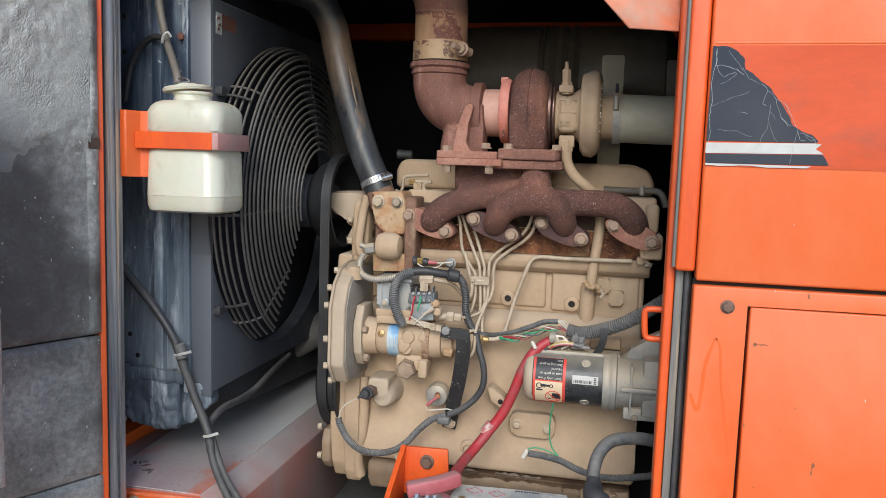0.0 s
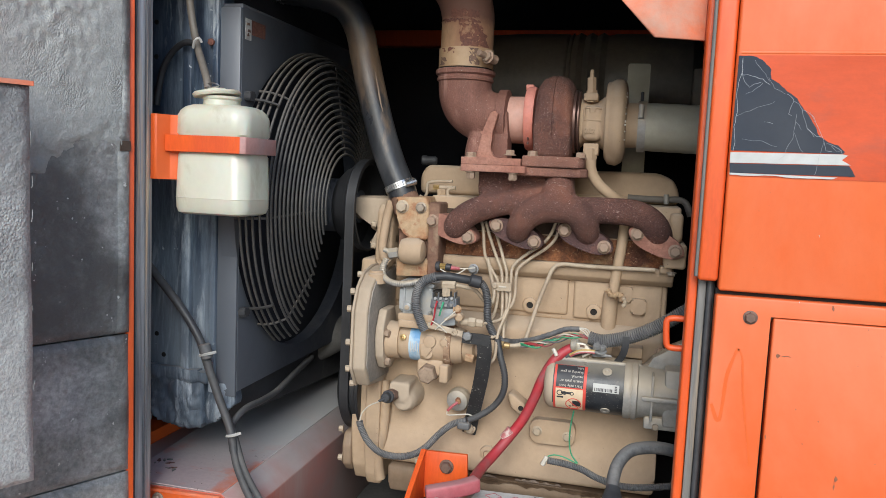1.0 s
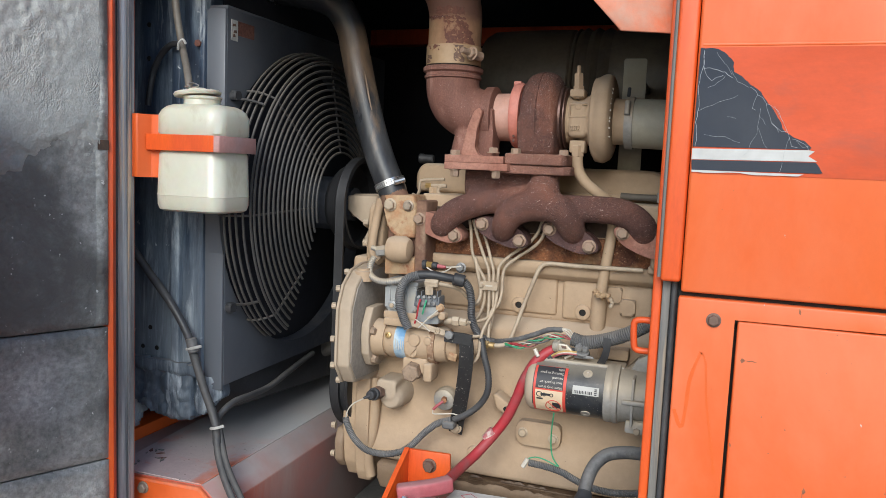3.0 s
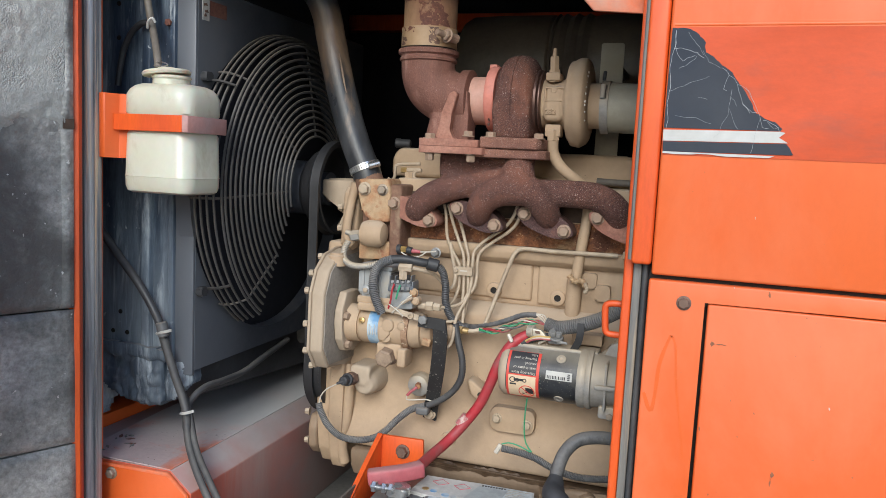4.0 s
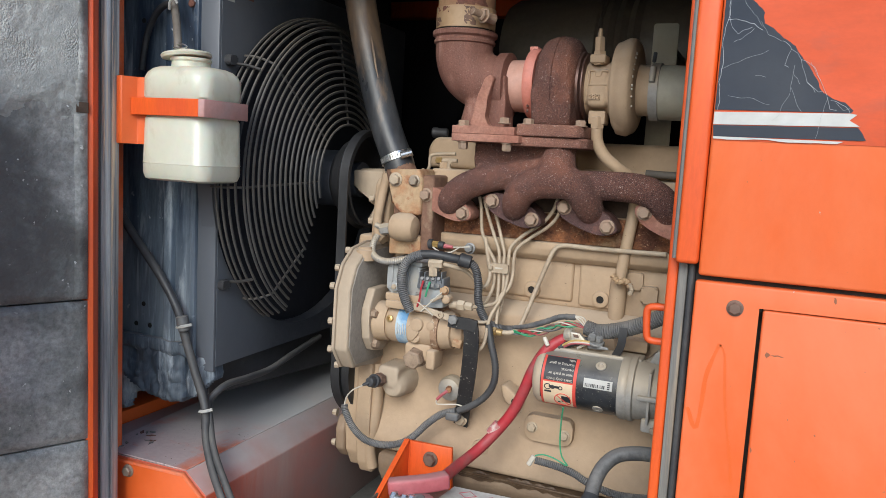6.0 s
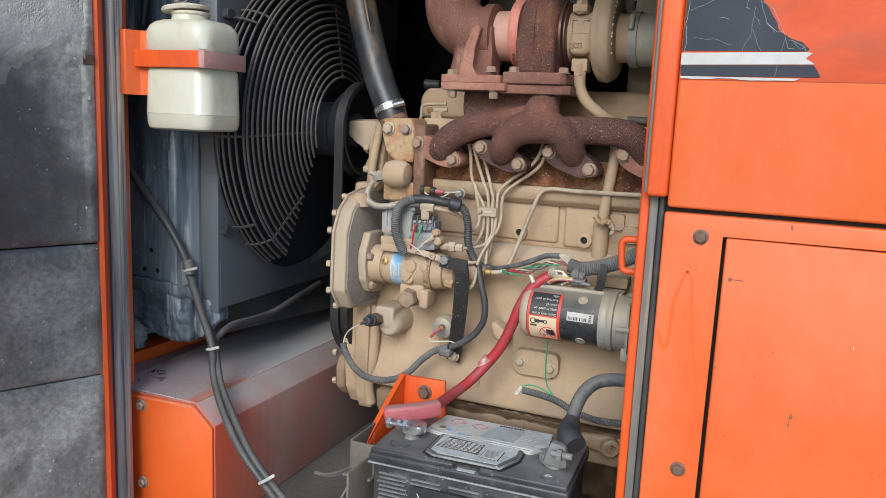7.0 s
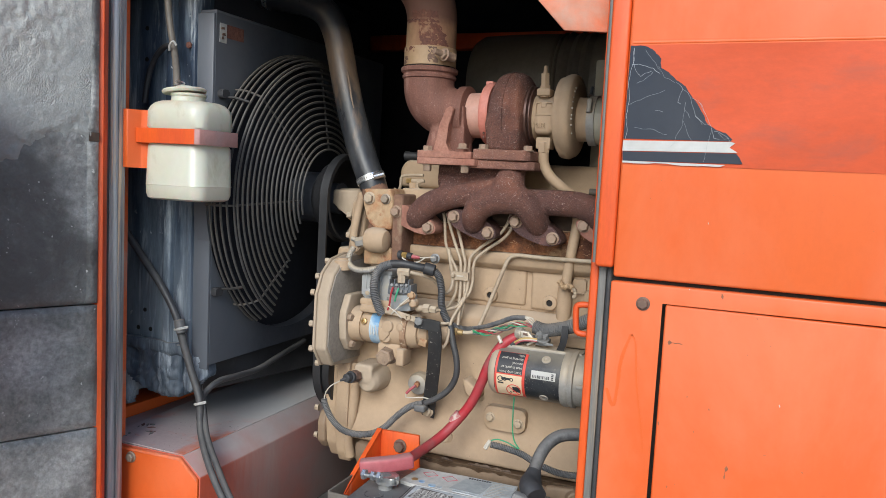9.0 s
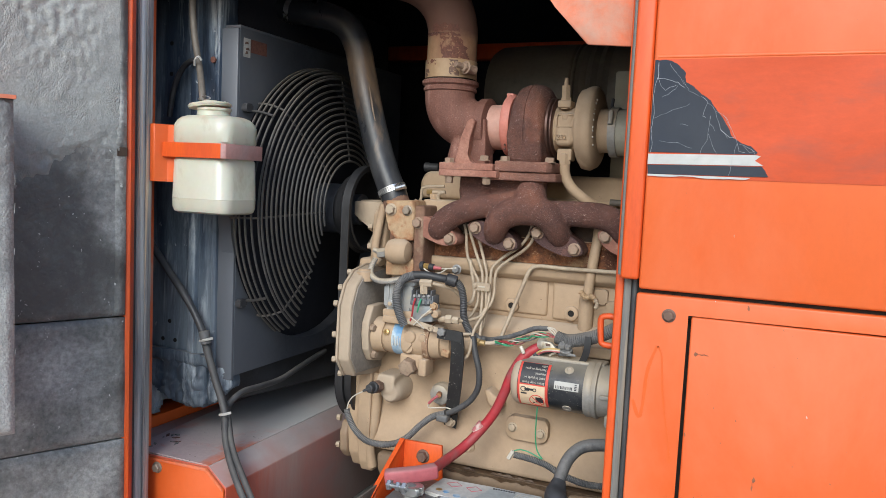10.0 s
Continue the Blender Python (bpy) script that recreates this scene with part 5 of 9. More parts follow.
part("tie", tube([(-0.6414, 0.0600, 1.8056), (-0.6362, 0.0550, 1.8157), (-0.6280, 0.0550, 1.8212), (-0.6259, 0.0600, 1.8148)], 0.0022, seg=6, step=0.003), PAPER, bottle, "white cable tie")

# ---- cable bundle hanging at the left ----
cab = thing("cable_bundle", (-0.3795, 0.0000, 0.9453), "black battery cables tied with white ties", "cable")
part("cable", tube([(-0.7978, 0.0900, 1.5193), (-0.7774, 0.0900, 1.4687), (-0.7290, 0.0900, 1.4129), (-0.6786, 0.0900, 1.3581), (-0.6418, 0.0880, 1.3083), (-0.6259, 0.0880, 1.2670), (-0.5994, 0.0850, 1.2061), (-0.5727, 0.0800, 1.1514), (-0.5439, 0.0500, 1.1050), (-0.5016, 0.0200, 1.0638), (-0.4435, -0.0100, 1.0190), (-0.3886, -0.0200, 0.9742), (-0.3241, -0.0300, 0.9242)], lambda f: 0.0074 if f < 0.6 else 0.0062, seg=14), CONDUIT_BLACK, cab)
part("cable", tube([(-0.6232, 0.0880, 1.2695), (-0.6063, 0.0900, 1.2149), (-0.5702, 0.0850, 1.1473), (-0.5286, 0.0500, 1.0970), (-0.4794, 0.0200, 1.0577), (-0.4234, -0.0100, 1.0182), (-0.3750, -0.0200, 0.9795), (-0.3078, -0.0300, 0.9333)], 0.0058, seg=14), CONDUIT_BLACK, cab)
part("cable", tube([(-0.5728, 0.0850, 1.1425), (-0.5827, 0.1100, 1.1568), (-0.5748, 0.1400, 1.1733), (-0.5733, 0.2000, 1.1716), (-0.5827, 0.2800, 1.1673), (-0.5878, 0.3600, 1.1777), (-0.5930, 0.4700, 1.1930)], 0.0062, seg=14), CONDUIT_BLACK, cab, "black cable running back under the shroud")
for a, b in (((-0.6331, 0.0780, 1.2796), (-0.6014, 0.0780, 1.2888)), ((-0.5715, 0.0660, 1.1454), (-0.5444, 0.0660, 1.1541)), ((-0.3844, -0.0320, 0.9763), (-0.3554, -0.0320, 0.9970))):
    part("tie", tube([a, tuple((Vector(a) + Vector(b)) / 2 + Vector((0, -0.006, 0))), b], 0.0028, seg=6, step=0.004), PAPER, cab, "white cable tie")
part("ferrule", rod(bmesh.new(), (-0.6273, 0.0820, 1.3001), (-0.6207, 0.0820, 1.2740), 0.0102, seg=18, bevel=0.002), CONDUIT, cab)


# ---- engine ----
eng = thing("engine", (-0.1, 0.55, 0.96), "dusty beige four-cylinder diesel engine block and head", "engine")
part("crankcase", slab(bmesh.new(), [(0.335, 1.325), (0.335, 1.20), (0.325, 1.12), (0.312, 1.075), (0.302, 1.045), (0.76, 1.042), (0.76, 1.345), (0.372, 1.345)], "x", -0.392, 0.157, bevel=0.010, seg=3), BEIGE, eng)
part("cylinder_block", boxes((-0.385, 0.1585, 0.378, 0.74, 1.343, 1.452), bevel=0.006, seg=3), BEIGE, eng)
part("wall_panel", boxes((-0.385, -0.024, 0.372, 0.40, 1.354, 1.440), bevel=0.006, seg=3), BEIGE, eng)
part("wall_panel", boxes((-0.014, 0.060, 0.371, 0.40, 1.350, 1.440), bevel=0.006, seg=3), BEIGE, eng)
part("wall_panel", boxes((0.064, 0.150, 0.374, 0.40, 1.31, 1.432), bevel=0.006, seg=3), BEIGE, eng)
part("deck_rail", slab(bmesh.new(), [(0.40, 1.4575), (0.350, 1.4575), (0.3485, 1.446), (0.3525, 1.434), (0.366, 1.424), (0.40, 1.422)], "x", -0.302, 0.166, bevel=0.003, seg=3), BEIGE, eng)

part("cylinder_head", boxes((-0.302, 0.172, 0.366, 0.72, 1.486, 1.572), bevel=0.005, seg=3), BEIGE, eng)
part("head_face", boxes((-0.296, 0.15, 0.3625, 0.40, 1.4575, 1.506), bevel=0.003, seg=2), RUST_STRIP, eng, "head face stained with orange rust")
# Dark strip painted for the shade seen through the manifold arches.
part("shaded_face", boxes((-0.294, 0.144, 0.3615, 0.3665, 1.5085, 1.548), bevel=0.001), RECESS_SHADE, eng, "head face painted dark for the shade behind the manifold")
part("head_end", boxes((0.145, 0.184, 0.32, 0.50, 1.463, 1.508), bevel=0.006, seg=3), BEIGE, eng)
part("head_end", boxes((0.152, 0.176, 0.345, 0.50, 1.508, 1.562), bevel=0.008, seg=3), BEIGE, eng)
part("head_end", boxes((0.140, 0.162, 0.335, 0.50, 1.452, 1.465), bevel=0.003, seg=3), BEIGE, eng)
bolt(eng, (0.160, 0.32, 1.457), (0, -0.3, -1), 0.007, STEEL)
vc = bmesh.new()
slab(vc, [(-0.352, 1.572), (-0.352, 1.612), (-0.338, 1.632), (0.128, 1.634), (0.158, 1.622), (0.170, 1.598), (0.170, 1.572)], "y", 0.455, 0.70, bevel=0.010, seg=4)
part("valve_cover", vc, BEIGE, eng)
part("cover_rib", boxes((-0.2, 0.15, 0.450, 0.458, 1.578, 1.586), bevel=0.002), BEIGE, eng)
part("breather", lathe(bmesh.new(), (-0.3629, 0.5000, 1.6413), (1, 0.1, 0), [(0, 0.008), (0.002, 0.0105), (0.010, 0.0105), (0.012, 0.0090), (0.030, 0.0090), (0.033, 0.007)], 20), RUBBER, eng, "black breather cap")
# side bosses and bores
for hx, hz in ((-0.096, 1.369), (0.026, 1.366)):
    boss = part("boss", lathe(bmesh.new(), (hx, 0.3725, hz), (0, -1, 0), [(0, 0.0155), (0.006, 0.014), (0.0075, 0.0115), (0.0075, 0.0066), (0.0, 0.0064)], 28), BEIGE, eng)
    part("bore", lathe(bmesh.new(), (hx, 0.3722, hz), (0, -1, 0), [(0, 0.0064), (0.004, 0.0064)], 20), BLACK_HOLE, boss)
part("tube_boss", lathe(bmesh.new(), (0.0557, 0.3680, 1.4081), (-0.02, 0.01, -1), [(0, 0.0125), (0.012, 0.0145), (0.05, 0.0145), (0.085, 0.013)], 28), BEIGE, eng)
gpad = bmesh.new()
slab(gpad, rounded(0.094, 0.121, 1.369, 1.398, 0.005), "y", 0.362, 0.378, bevel=0.003)
slab(gpad, rounded(0.067, 0.095, 1.39, 1.418, 0.004), "y", 0.366, 0.378, bevel=0.003)
part("pad", gpad, BEIGE, eng)
part("lifting_pad", boxes((0.066, 0.120, 0.305, 0.335, 1.298, 1.318), bevel=0.003), BEIGE, eng)
bolt(eng, (0.1486, 0.3000, 1.3159), (0.4, -1, 0), 0.0075, PALE_BOLT)
part("lug", slab(bmesh.new(), [(-0.121, 1.208), (-0.112, 1.210), (-0.086, 1.192), (-0.084, 1.176), (-0.094, 1.170), (-0.112, 1.182)], "y", 0.298, 0.335, bevel=0.004, seg=3), BEIGE, eng)
part("bore", lathe(bmesh.new(), (-0.0935, 0.2978, 1.184), (0, -1, 0), [(0, 0.005), (0.0008, 0.0048)], 20), BLACK_HOLE, eng)
part("boss", lathe(bmesh.new(), (-0.1549, 0.3200, 1.0817), (0, -1, 0), [(0, 0.017), (0.008, 0.015), (0.010, 0.008), (0.0, 0.006)], 24), BEIGE, eng)
part("plug", lathe(bmesh.new(), (-0.1548, 0.3200, 1.0794), (0, -1, 0), [(0, 0.007), (0.004, 0.006)], 20), RUST_STRIP, eng)
# inspection cover plate
cp = part("cover_plate", slab(bmesh.new(), rounded(-0.0755, 0.0085, 1.117, 1.163, 0.014), "y", 0.311, 0.334, bevel=0.003), BEIGE, eng)
bolt(eng, (-0.062, 0.311, 1.1405), (0, -1, 0), 0.0075, BEIGE_LIGHT)
bolt(eng, (-0.005, 0.311, 1.136), (0, -1, 0), 0.0075, BEIGE_LIGHT)
# sump
sump = bmesh.new()
slab(sump, [(0.298, 1.041), (0.295, 1.030), (0.297, 1.018), (0.303, 1.005), (0.312, 0.982), (0.72, 0.982), (0.74, 1.041)], "x", -0.350, 0.03, bevel=0.006, seg=3)
slab(sump, [(0.298, 1.041), (0.295, 1.030), (0.297, 1.018), (0.303, 1.005), (0.305, 0.976), (0.72, 0.976), (0.74, 1.041)], "x", 0.028, 0.150, bevel=0.006, seg=3)
part("sump", sump, OILY, eng, "oil-stained sump under the block")
# Inset box added under the sump, in the darker brown.
part("sump_well", boxes((-0.30, 0.12, 0.42, 0.70, 0.846, 0.985), bevel=0.02, seg=3), OIL_STAIN, eng, "dark brown well of the sump")
part("pan_gasket", boxes((-0.255, 0.149, 0.2945, 0.32, 1.0385, 1.0430), bevel=0.0008, seg=1), OIL_STAIN, eng, "black oily gasket line")


def seep(x0, x1, top, drop, y_of, seed):
    """Oil run down from the gasket: a thin film with a ragged lower edge."""
    bm = bmesh.new()
    n = max(8, int((x1 - x0) / 0.0025))
    rows = []
    for i in range(n + 1):
        x = x0 + (x1 - x0) * i / n
        d = drop * max(0.05, 0.45 + 0.8 * noise.noise((x * 22, seed, 0)) + 0.5 * noise.noise((x * 90, seed, 3))) * min(1.0, 0.1 + 6 * min(i, n - i) / n)
        rows.append([bm.verts.new((x, y_of(top - d * k / 5), top - d * k / 5)) for k in range(6)])
    for p, q in zip(rows, rows[1:]):
        for k in range(5):
            bm.faces.new((p[k], q[k], q[k + 1], p[k + 1]))
    part("oil_and_shade_film", bm, OIL_STAIN, eng, "dark brown oil seep and seam shade")


# Brown oil, with the shade under the lip painted into the same film.
seep(-0.24, 0.145, 1.0390, 0.008, lambda z: 0.2936 + max(0.0, 1.018 - z) * 0.4, 2.5)
seep(-0.17, 0.02, 1.0395, -0.010, lambda z: 0.2995 + (z - 1.042) * 0.28, 6.1)
part("drain_flange", lathe(bmesh.new(), (0.110, 0.300, 1.024), (0.45, -1, -0.15), [(0, 0.0165), (0.022, 0.0165), (0.024, 0.014), (0.024, 0.0085), (0.008, 0.0085)], 24), OILY, eng)
part("drain_pipe", slab(bmesh.new(), [(0.060, 1.036), (0.118, 1.041), (0.118, 1.005), (0.060, 1.014)], "y", 0.284, 0.31, bevel=0.006, seg=3), OILY, eng)
# front plate and its flanges
fp = bmesh.new()
slab(fp, [(0.345, 1.44), (0.318, 1.30), (0.318, 1.10), (0.325, 1.02), (0.345, 0.985), (0.74, 0.985), (0.74, 1.44)], "x", -0.436, -0.402, bevel=0.006, seg=3)
part("front_plate", fp, BEIGE, eng)
fl = bmesh.new()
slab(fl, [(0.335, 1.44), (0.303, 1.30), (0.300, 1.08), (0.310, 1.01), (0.322, 0.986), (0.74, 0.986), (0.74, 1.44)], "x", -0.402, -0.372, bevel=0.005, seg=3)
part("block_flange", fl, BEIGE, eng)
part("flange_rib", tube([(-0.372, 0.325, 1.20), (-0.366, 0.318, 1.16), (-0.368, 0.315, 1.10), (-0.376, 0.315, 1.04), (-0.372, 0.32, 1.0)], 0.011, seg=14), BEIGE, eng)
part("seal_housing", slab(bmesh.new(), [(0.33, 1.085), (0.318, 1.06), (0.320, 1.02), (0.34, 1.0), (0.45, 1.0), (0.45, 1.085)], "x", -0.456, -0.436, bevel=0.006, seg=3), OILY, eng)
for z, x in ((1.155, -0.436), (1.09, -0.456), (1.03, -0.456)):
    bolt(eng, (x, 0.326, z), (-1, -0.15, 0), 0.0065, BEIGE_LIGHT, h=0.008)
part("front_tower", slab(bmesh.new(), [(0.36, 1.40), (0.335, 1.44), (0.345, 1.535), (0.36, 1.55), (0.50, 1.55), (0.50, 1.40)], "x", -0.406, -0.372, bevel=0.006, seg=3), BEIGE, eng)
part("front_tower", slab(bmesh.new(), [(0.375, 1.42), (0.365, 1.46), (0.372, 1.525), (0.50, 1.525), (0.50, 1.42)], "x", -0.413, -0.404, bevel=0.008, seg=3), BEIGE, eng)
for z in (1.508, 1.466):
    bolt(eng, (-0.410, 0.348, z), (-1, -0.6, 0), 0.006, BEIGE_LIGHT, h=0.007)
part("bracket_arm", slab(bmesh.new(), [(-0.425, 1.512), (-0.372, 1.492), (-0.372, 1.470), (-0.425, 1.500)], "y", 0.36, 0.40, bevel=0.004), BEIGE, eng)

# gear cover that carries the injection pump
gc = thing("gear_cover", (-0.37, 0.29, 1.21), "cast gear cover in dusty beige paint with bolted rim", "engine cover")
gb = bmesh.new()
slab(gb, [(0.255, 1.424), (0.222, 1.399), (0.203, 1.358), (0.200, 1.252), (0.228, 1.214), (0.30, 1.206), (0.40, 1.21), (0.40, 1.43), (0.30, 1.432)], "x", -0.3955, -0.370, bevel=0.005, seg=4)
part("body", gb, BEIGE_GREY, gc)
part("rim", slab(bmesh.new(), [(0.252, 1.4255), (0.220, 1.400), (0.2010, 1.3585), (0.1980, 1.2515), (0.2265, 1.2125), (0.30, 1.205), (0.40, 1.21), (0.40, 1.432), (0.30, 1.434)], "x", -0.4005, -0.3950, bevel=0.0022, seg=3), BEIGE_GREY, gc)
for y, z in ((0.248, 1.420), (0.214, 1.392), (0.199, 1.362), (0.197, 1.300), (0.199, 1.250), (0.224, 1.216)):
    bolt(gc, (-0.4015, y + 0.006, z), (-1, -0.35, 0), 0.0062, BEIGE_LIGHT, h=0.008, washer=False)
part("filler_neck", lathe(bmesh.new(), (-0.3751, 0.2620, 1.4044), (0, 0, 1), [(0, 0.019), (0.006, 0.018), (0.018, 0.016), (0.020, 0.013), (0.024, 0.012)], 24), BEIGE, gc)
# Greyer and darker than the rest of the cover.
part("web", slab(bmesh.new(), [(0.253, 1.417), (0.226, 1.394), (0.2085, 1.356), (0.2055, 1.257), (0.231, 1.221), (0.36, 1.213), (0.36, 1.424)], "x", -0.370, -0.3675, bevel=0.001), GREY_FACE, gc, "grey cover face")

# ---- exhaust manifold ----
man = thing("exhaust_manifold", (-0.06, 0.31, 1.48), "rough dark rusted cast-iron exhaust manifold", "exhaust manifold")
mb = bmesh.new()
sweep(mb, [(-0.0703, 0.3020, 1.5808), (-0.1216, 0.3020, 1.5702), (-0.1633, 0.3020, 1.5619), (-0.1982, 0.3030, 1.5497), (-0.2219, 0.3060, 1.5346), (-0.2362, 0.3140, 1.5185), (-0.2436, 0.3380, 1.5080), (-0.2487, 0.3600, 1.5062)], lambda f: 0.0215 + 0.004 * f, seg=24)
sweep(mb, [(-0.0374, 0.2870, 1.5665), (-0.0695, 0.2860, 1.5619), (-0.0936, 0.2870, 1.5505), (-0.1091, 0.2930, 1.5340), (-0.1181, 0.3100, 1.5158), (-0.1237, 0.3360, 1.5063), (-0.1273, 0.3600, 1.5044)], lambda f: 0.0305 - 0.0095 * min(1.0, f * 1.3), seg=24)
sweep(mb, [(-0.0677, 0.2870, 1.5651), (-0.0291, 0.2860, 1.5639), (-0.0077, 0.2880, 1.5538), (0.0027, 0.2960, 1.5378), (0.0086, 0.3120, 1.5208), (0.0098, 0.3360, 1.5098), (0.0085, 0.3600, 1.5079)], lambda f: 0.0300 - 0.0085 * min(1.0, f * 1.3), seg=24)
sweep(mb, [(-0.0237, 0.3070, 1.5604), (0.0417, 0.3080, 1.5616), (0.0864, 0.3080, 1.5598), (0.1125, 0.3080, 1.5501), (0.1271, 0.3120, 1.5366), (0.1332, 0.3260, 1.5228), (0.1345, 0.3600, 1.5163)], lambda f: 0.0235 + 0.001 * f, seg=24)
sweep(mb, [(-0.0456, 0.2920, 1.5599), (-0.0456, 0.2920, 1.5782), (-0.0459, 0.2970, 1.5943), (-0.0446, 0.3050, 1.6126), (-0.0461, 0.3100, 1.6309)], lambda f: 0.018 + 0.075 * f if f < 0.22 else max(0.0252, 0.0345 - 0.021 * (f - 0.22)), seg=28)
sweep(mb, [(-0.1976, 0.3380, 1.5955), (-0.1391, 0.3380, 1.5980), (-0.0595, 0.3360, 1.6015)], 0.029, seg=24)
sweep(mb, [(-0.1976, 0.3350, 1.6105), (-0.1395, 0.3350, 1.6149), (-0.0602, 0.3340, 1.6182)], 0.024, seg=24)
sweep(mb, [(-0.1883, 0.3180, 1.5750), (-0.1351, 0.3180, 1.5796), (-0.0616, 0.3140, 1.5872)], 0.020, seg=24)
main = part("casting", mb, RUST_DARK, man)
cast(main, 0.0024, 2)


def port(a, b, material):
    """A port flange: a long lug from bolt to bolt, against the head."""
    a, b = Vector(a), Vector(b)
    bm = bmesh.new()
    n = 14
    d = (b - a).normalized()
    u = Vector((-d.z, 0, d.x))
    mid = (a + b) / 2
    out = []
    for k in range(2 * n):
        t = 2 * math.pi * k / (2 * n)
        e = Vector(((b - a).length / 2 + 0.017, 0.021))
        c, s = math.cos(t), math.sin(t)
        q = mid + d * (math.copysign(abs(c) ** 0.8, c) * e.x) + u * (math.copysign(abs(s) ** 1.15, s) * e.y)
        out.append((q.x, q.z))
    slab(bm, out, "y", 0.306, 0.352, bevel=0.003)
    part("port_flange", bm, material, man)
    for p in (a, b):
        bolt(man, (p.x, 0.306, p.z), (0, -1, 0), 0.0096, PALE_BOLT, h=0.009)


port((-0.2824, 0.3, 1.5253), (-0.2115, 0.3, 1.4985), RUST_RED)
port((-0.158, 0.3, 1.5236), (-0.0865, 0.3, 1.4975), RUST_PORT)
port((-0.0322, 0.3, 1.5223), (0.0399, 0.3, 1.4959), RUST_PORT)
port((0.0965, 0.3, 1.5235), (0.1631, 0.3, 1.4964), RUST_RED)
part("riser_flange", slab(bmesh.new(), [(-0.122, 0.272), (-0.008, 0.276), (0.002, 0.29), (0.002, 0.40), (-0.122, 0.40)], "z", 1.618, 1.634, bevel=0.0025, seg=3), RUST_FLANGE, man)
part("riser_flange", slab(bmesh.new(), [(-0.222, 0.262), (-0.105, 0.262), (-0.100, 0.28), (-0.105, 0.40), (-0.222, 0.40)], "z", 1.622, 1.6343, bevel=0.0011, seg=2), RUST_RED, man)

# ---- turbocharger ----
TY, TZ = 0.362, 1.722
tur = thing("turbocharger", (-0.03, TY, 1.634), "turbocharger with rusted turbine and beige compressor housing", "turbocharger")
tb = bmesh.new()
lathe(tb, (-0.100, TY, TZ), (1, 0, 0), [(0, 0.05), (0.003, 0.064), (0.012, 0.077), (0.026, 0.0825), (0.046, 0.0825), (0.060, 0.077), (0.068, 0.064), (0.071, 0.05)], 48)
slab(tb, [(0.292, 1.648), (0.284, 1.70), (0.282, 1.73), (0.36, 1.75), (0.42, 1.73), (0.42, 1.648)], "x", -0.098, -0.031, bevel=0.014, seg=4)
turb = part("turbine_housing", tb, RUST_DARK, tur)
cast(turb, 0.003, 4)
part("turbine_foot", slab(bmesh.new(), [(-0.112, 0.268), (-0.012, 0.268), (-0.004, 0.28), (-0.004, 0.40), (-0.112, 0.40)], "z", 1.6345, 1.654, bevel=0.003, seg=3), RUST_FLANGE, tur)
part("seam", lathe(bmesh.new(), (-0.0655, TY, TZ), (1, 0, 0), [(0, 0.0822), (0.0012, 0.0838), (0.0024, 0.0822)], 48), RUST_DARK, tur)
for p in ((-0.1349, 0.2720, 1.6452), (-0.0948, 0.2750, 1.6487), (-0.0102, 0.2800, 1.6459)):
    bolt(tur, (p[0], p[1] + 0.004, 1.653), (0, 0, 1), 0.0088, PALE_BOLT, h=0.008)
bolt(tur, (-0.206, 0.274, 1.6465), (0, 0, 1), 0.0095, PALE_BOLT, h=0.008)
for x in (-0.205, -0.128):
    bolt(tur, (x, 0.274, 1.622), (0, 0, -1), 0.0082, PALE_BOLT, h=0.012)
part("heat_ring", lathe(bmesh.new(), (-0.032, TY, TZ), (1, 0, 0), [(0, 0.05), (0.002, 0.058), (0.006, 0.058), (0.008, 0.052), (0.010, 0.0555), (0.012, 0.0555), (0.014, 0.05)], 40), HEAT_RING, tur, "heat-tinted steel ring")
ch = bmesh.new()
lathe(ch, (-0.020, TY, TZ - 0.002), (1, 0, 0), [(0, 0.046), (0.008, 0.041), (0.020, 0.038), (0.034, 0.042), (0.048, 0.052)], 40)
box(ch, -0.013, 0.022, TY - 0.047, TY + 0.03, TZ - 0.036, TZ + 0.026, bevel=0.010, seg=4)
core = part("centre_housing", ch, BEIGE, tur)
cast(core, 0.002, 3)
part("oil_pad", boxes((-0.014, 0.012, TY - 0.035, TY, TZ + 0.036, TZ + 0.050), bevel=0.003), BEIGE, tur)
part("oil_pad", boxes((-0.010, 0.018, TY - 0.034, TY, TZ - 0.062, TZ - 0.040), bevel=0.003), BEIGE, tur)
for a, b in (((-0.010, 1.744), (-0.010, 1.722)), ((-0.010, 1.722), (0.020, 1.722)), ((-0.010, 1.744), (-0.001, 1.744)), ((-0.001, 1.744), (0.000, 1.736)), ((0.000, 1.736), (0.008, 1.736)), ((0.008, 1.736), (0.010, 1.744)), ((0.010, 1.744), (0.020, 1.744))):
    part("cast_rib", rod(bmesh.new(), (a[0], TY - 0.0465, a[1]), (b[0], TY - 0.0465, b[1]), 0.0014, seg=8, bevel=0.0004), BEIGE, tur)
raised("282", 0.0125, (-0.0085, TY - 0.0485, 1.6985), tur, BEIGE, "cast_figures")
cm = bmesh.new()
lathe(cm, (0.026, TY, TZ + 0.002), (1, 0, 0), [(0, 0.05), (0.0006, 0.0690), (0.003, 0.0712), (0.009, 0.0720), (0.012, 0.0745), (0.018, 0.0770), (0.025, 0.0775), (0.031, 0.0755), (0.035, 0.0700), (0.0375, 0.062), (0.038, 0.05)], 48)
lathe(cm, (0.044, TY - 0.004, TZ - 0.030), (1, 0, 0), [(-0.016, 0.03), (-0.012, 0.046), (0.004, 0.049), (0.012, 0.044), (0.015, 0.03)], 36)
comp = part("compressor_housing", cm, BEIGE, tur)
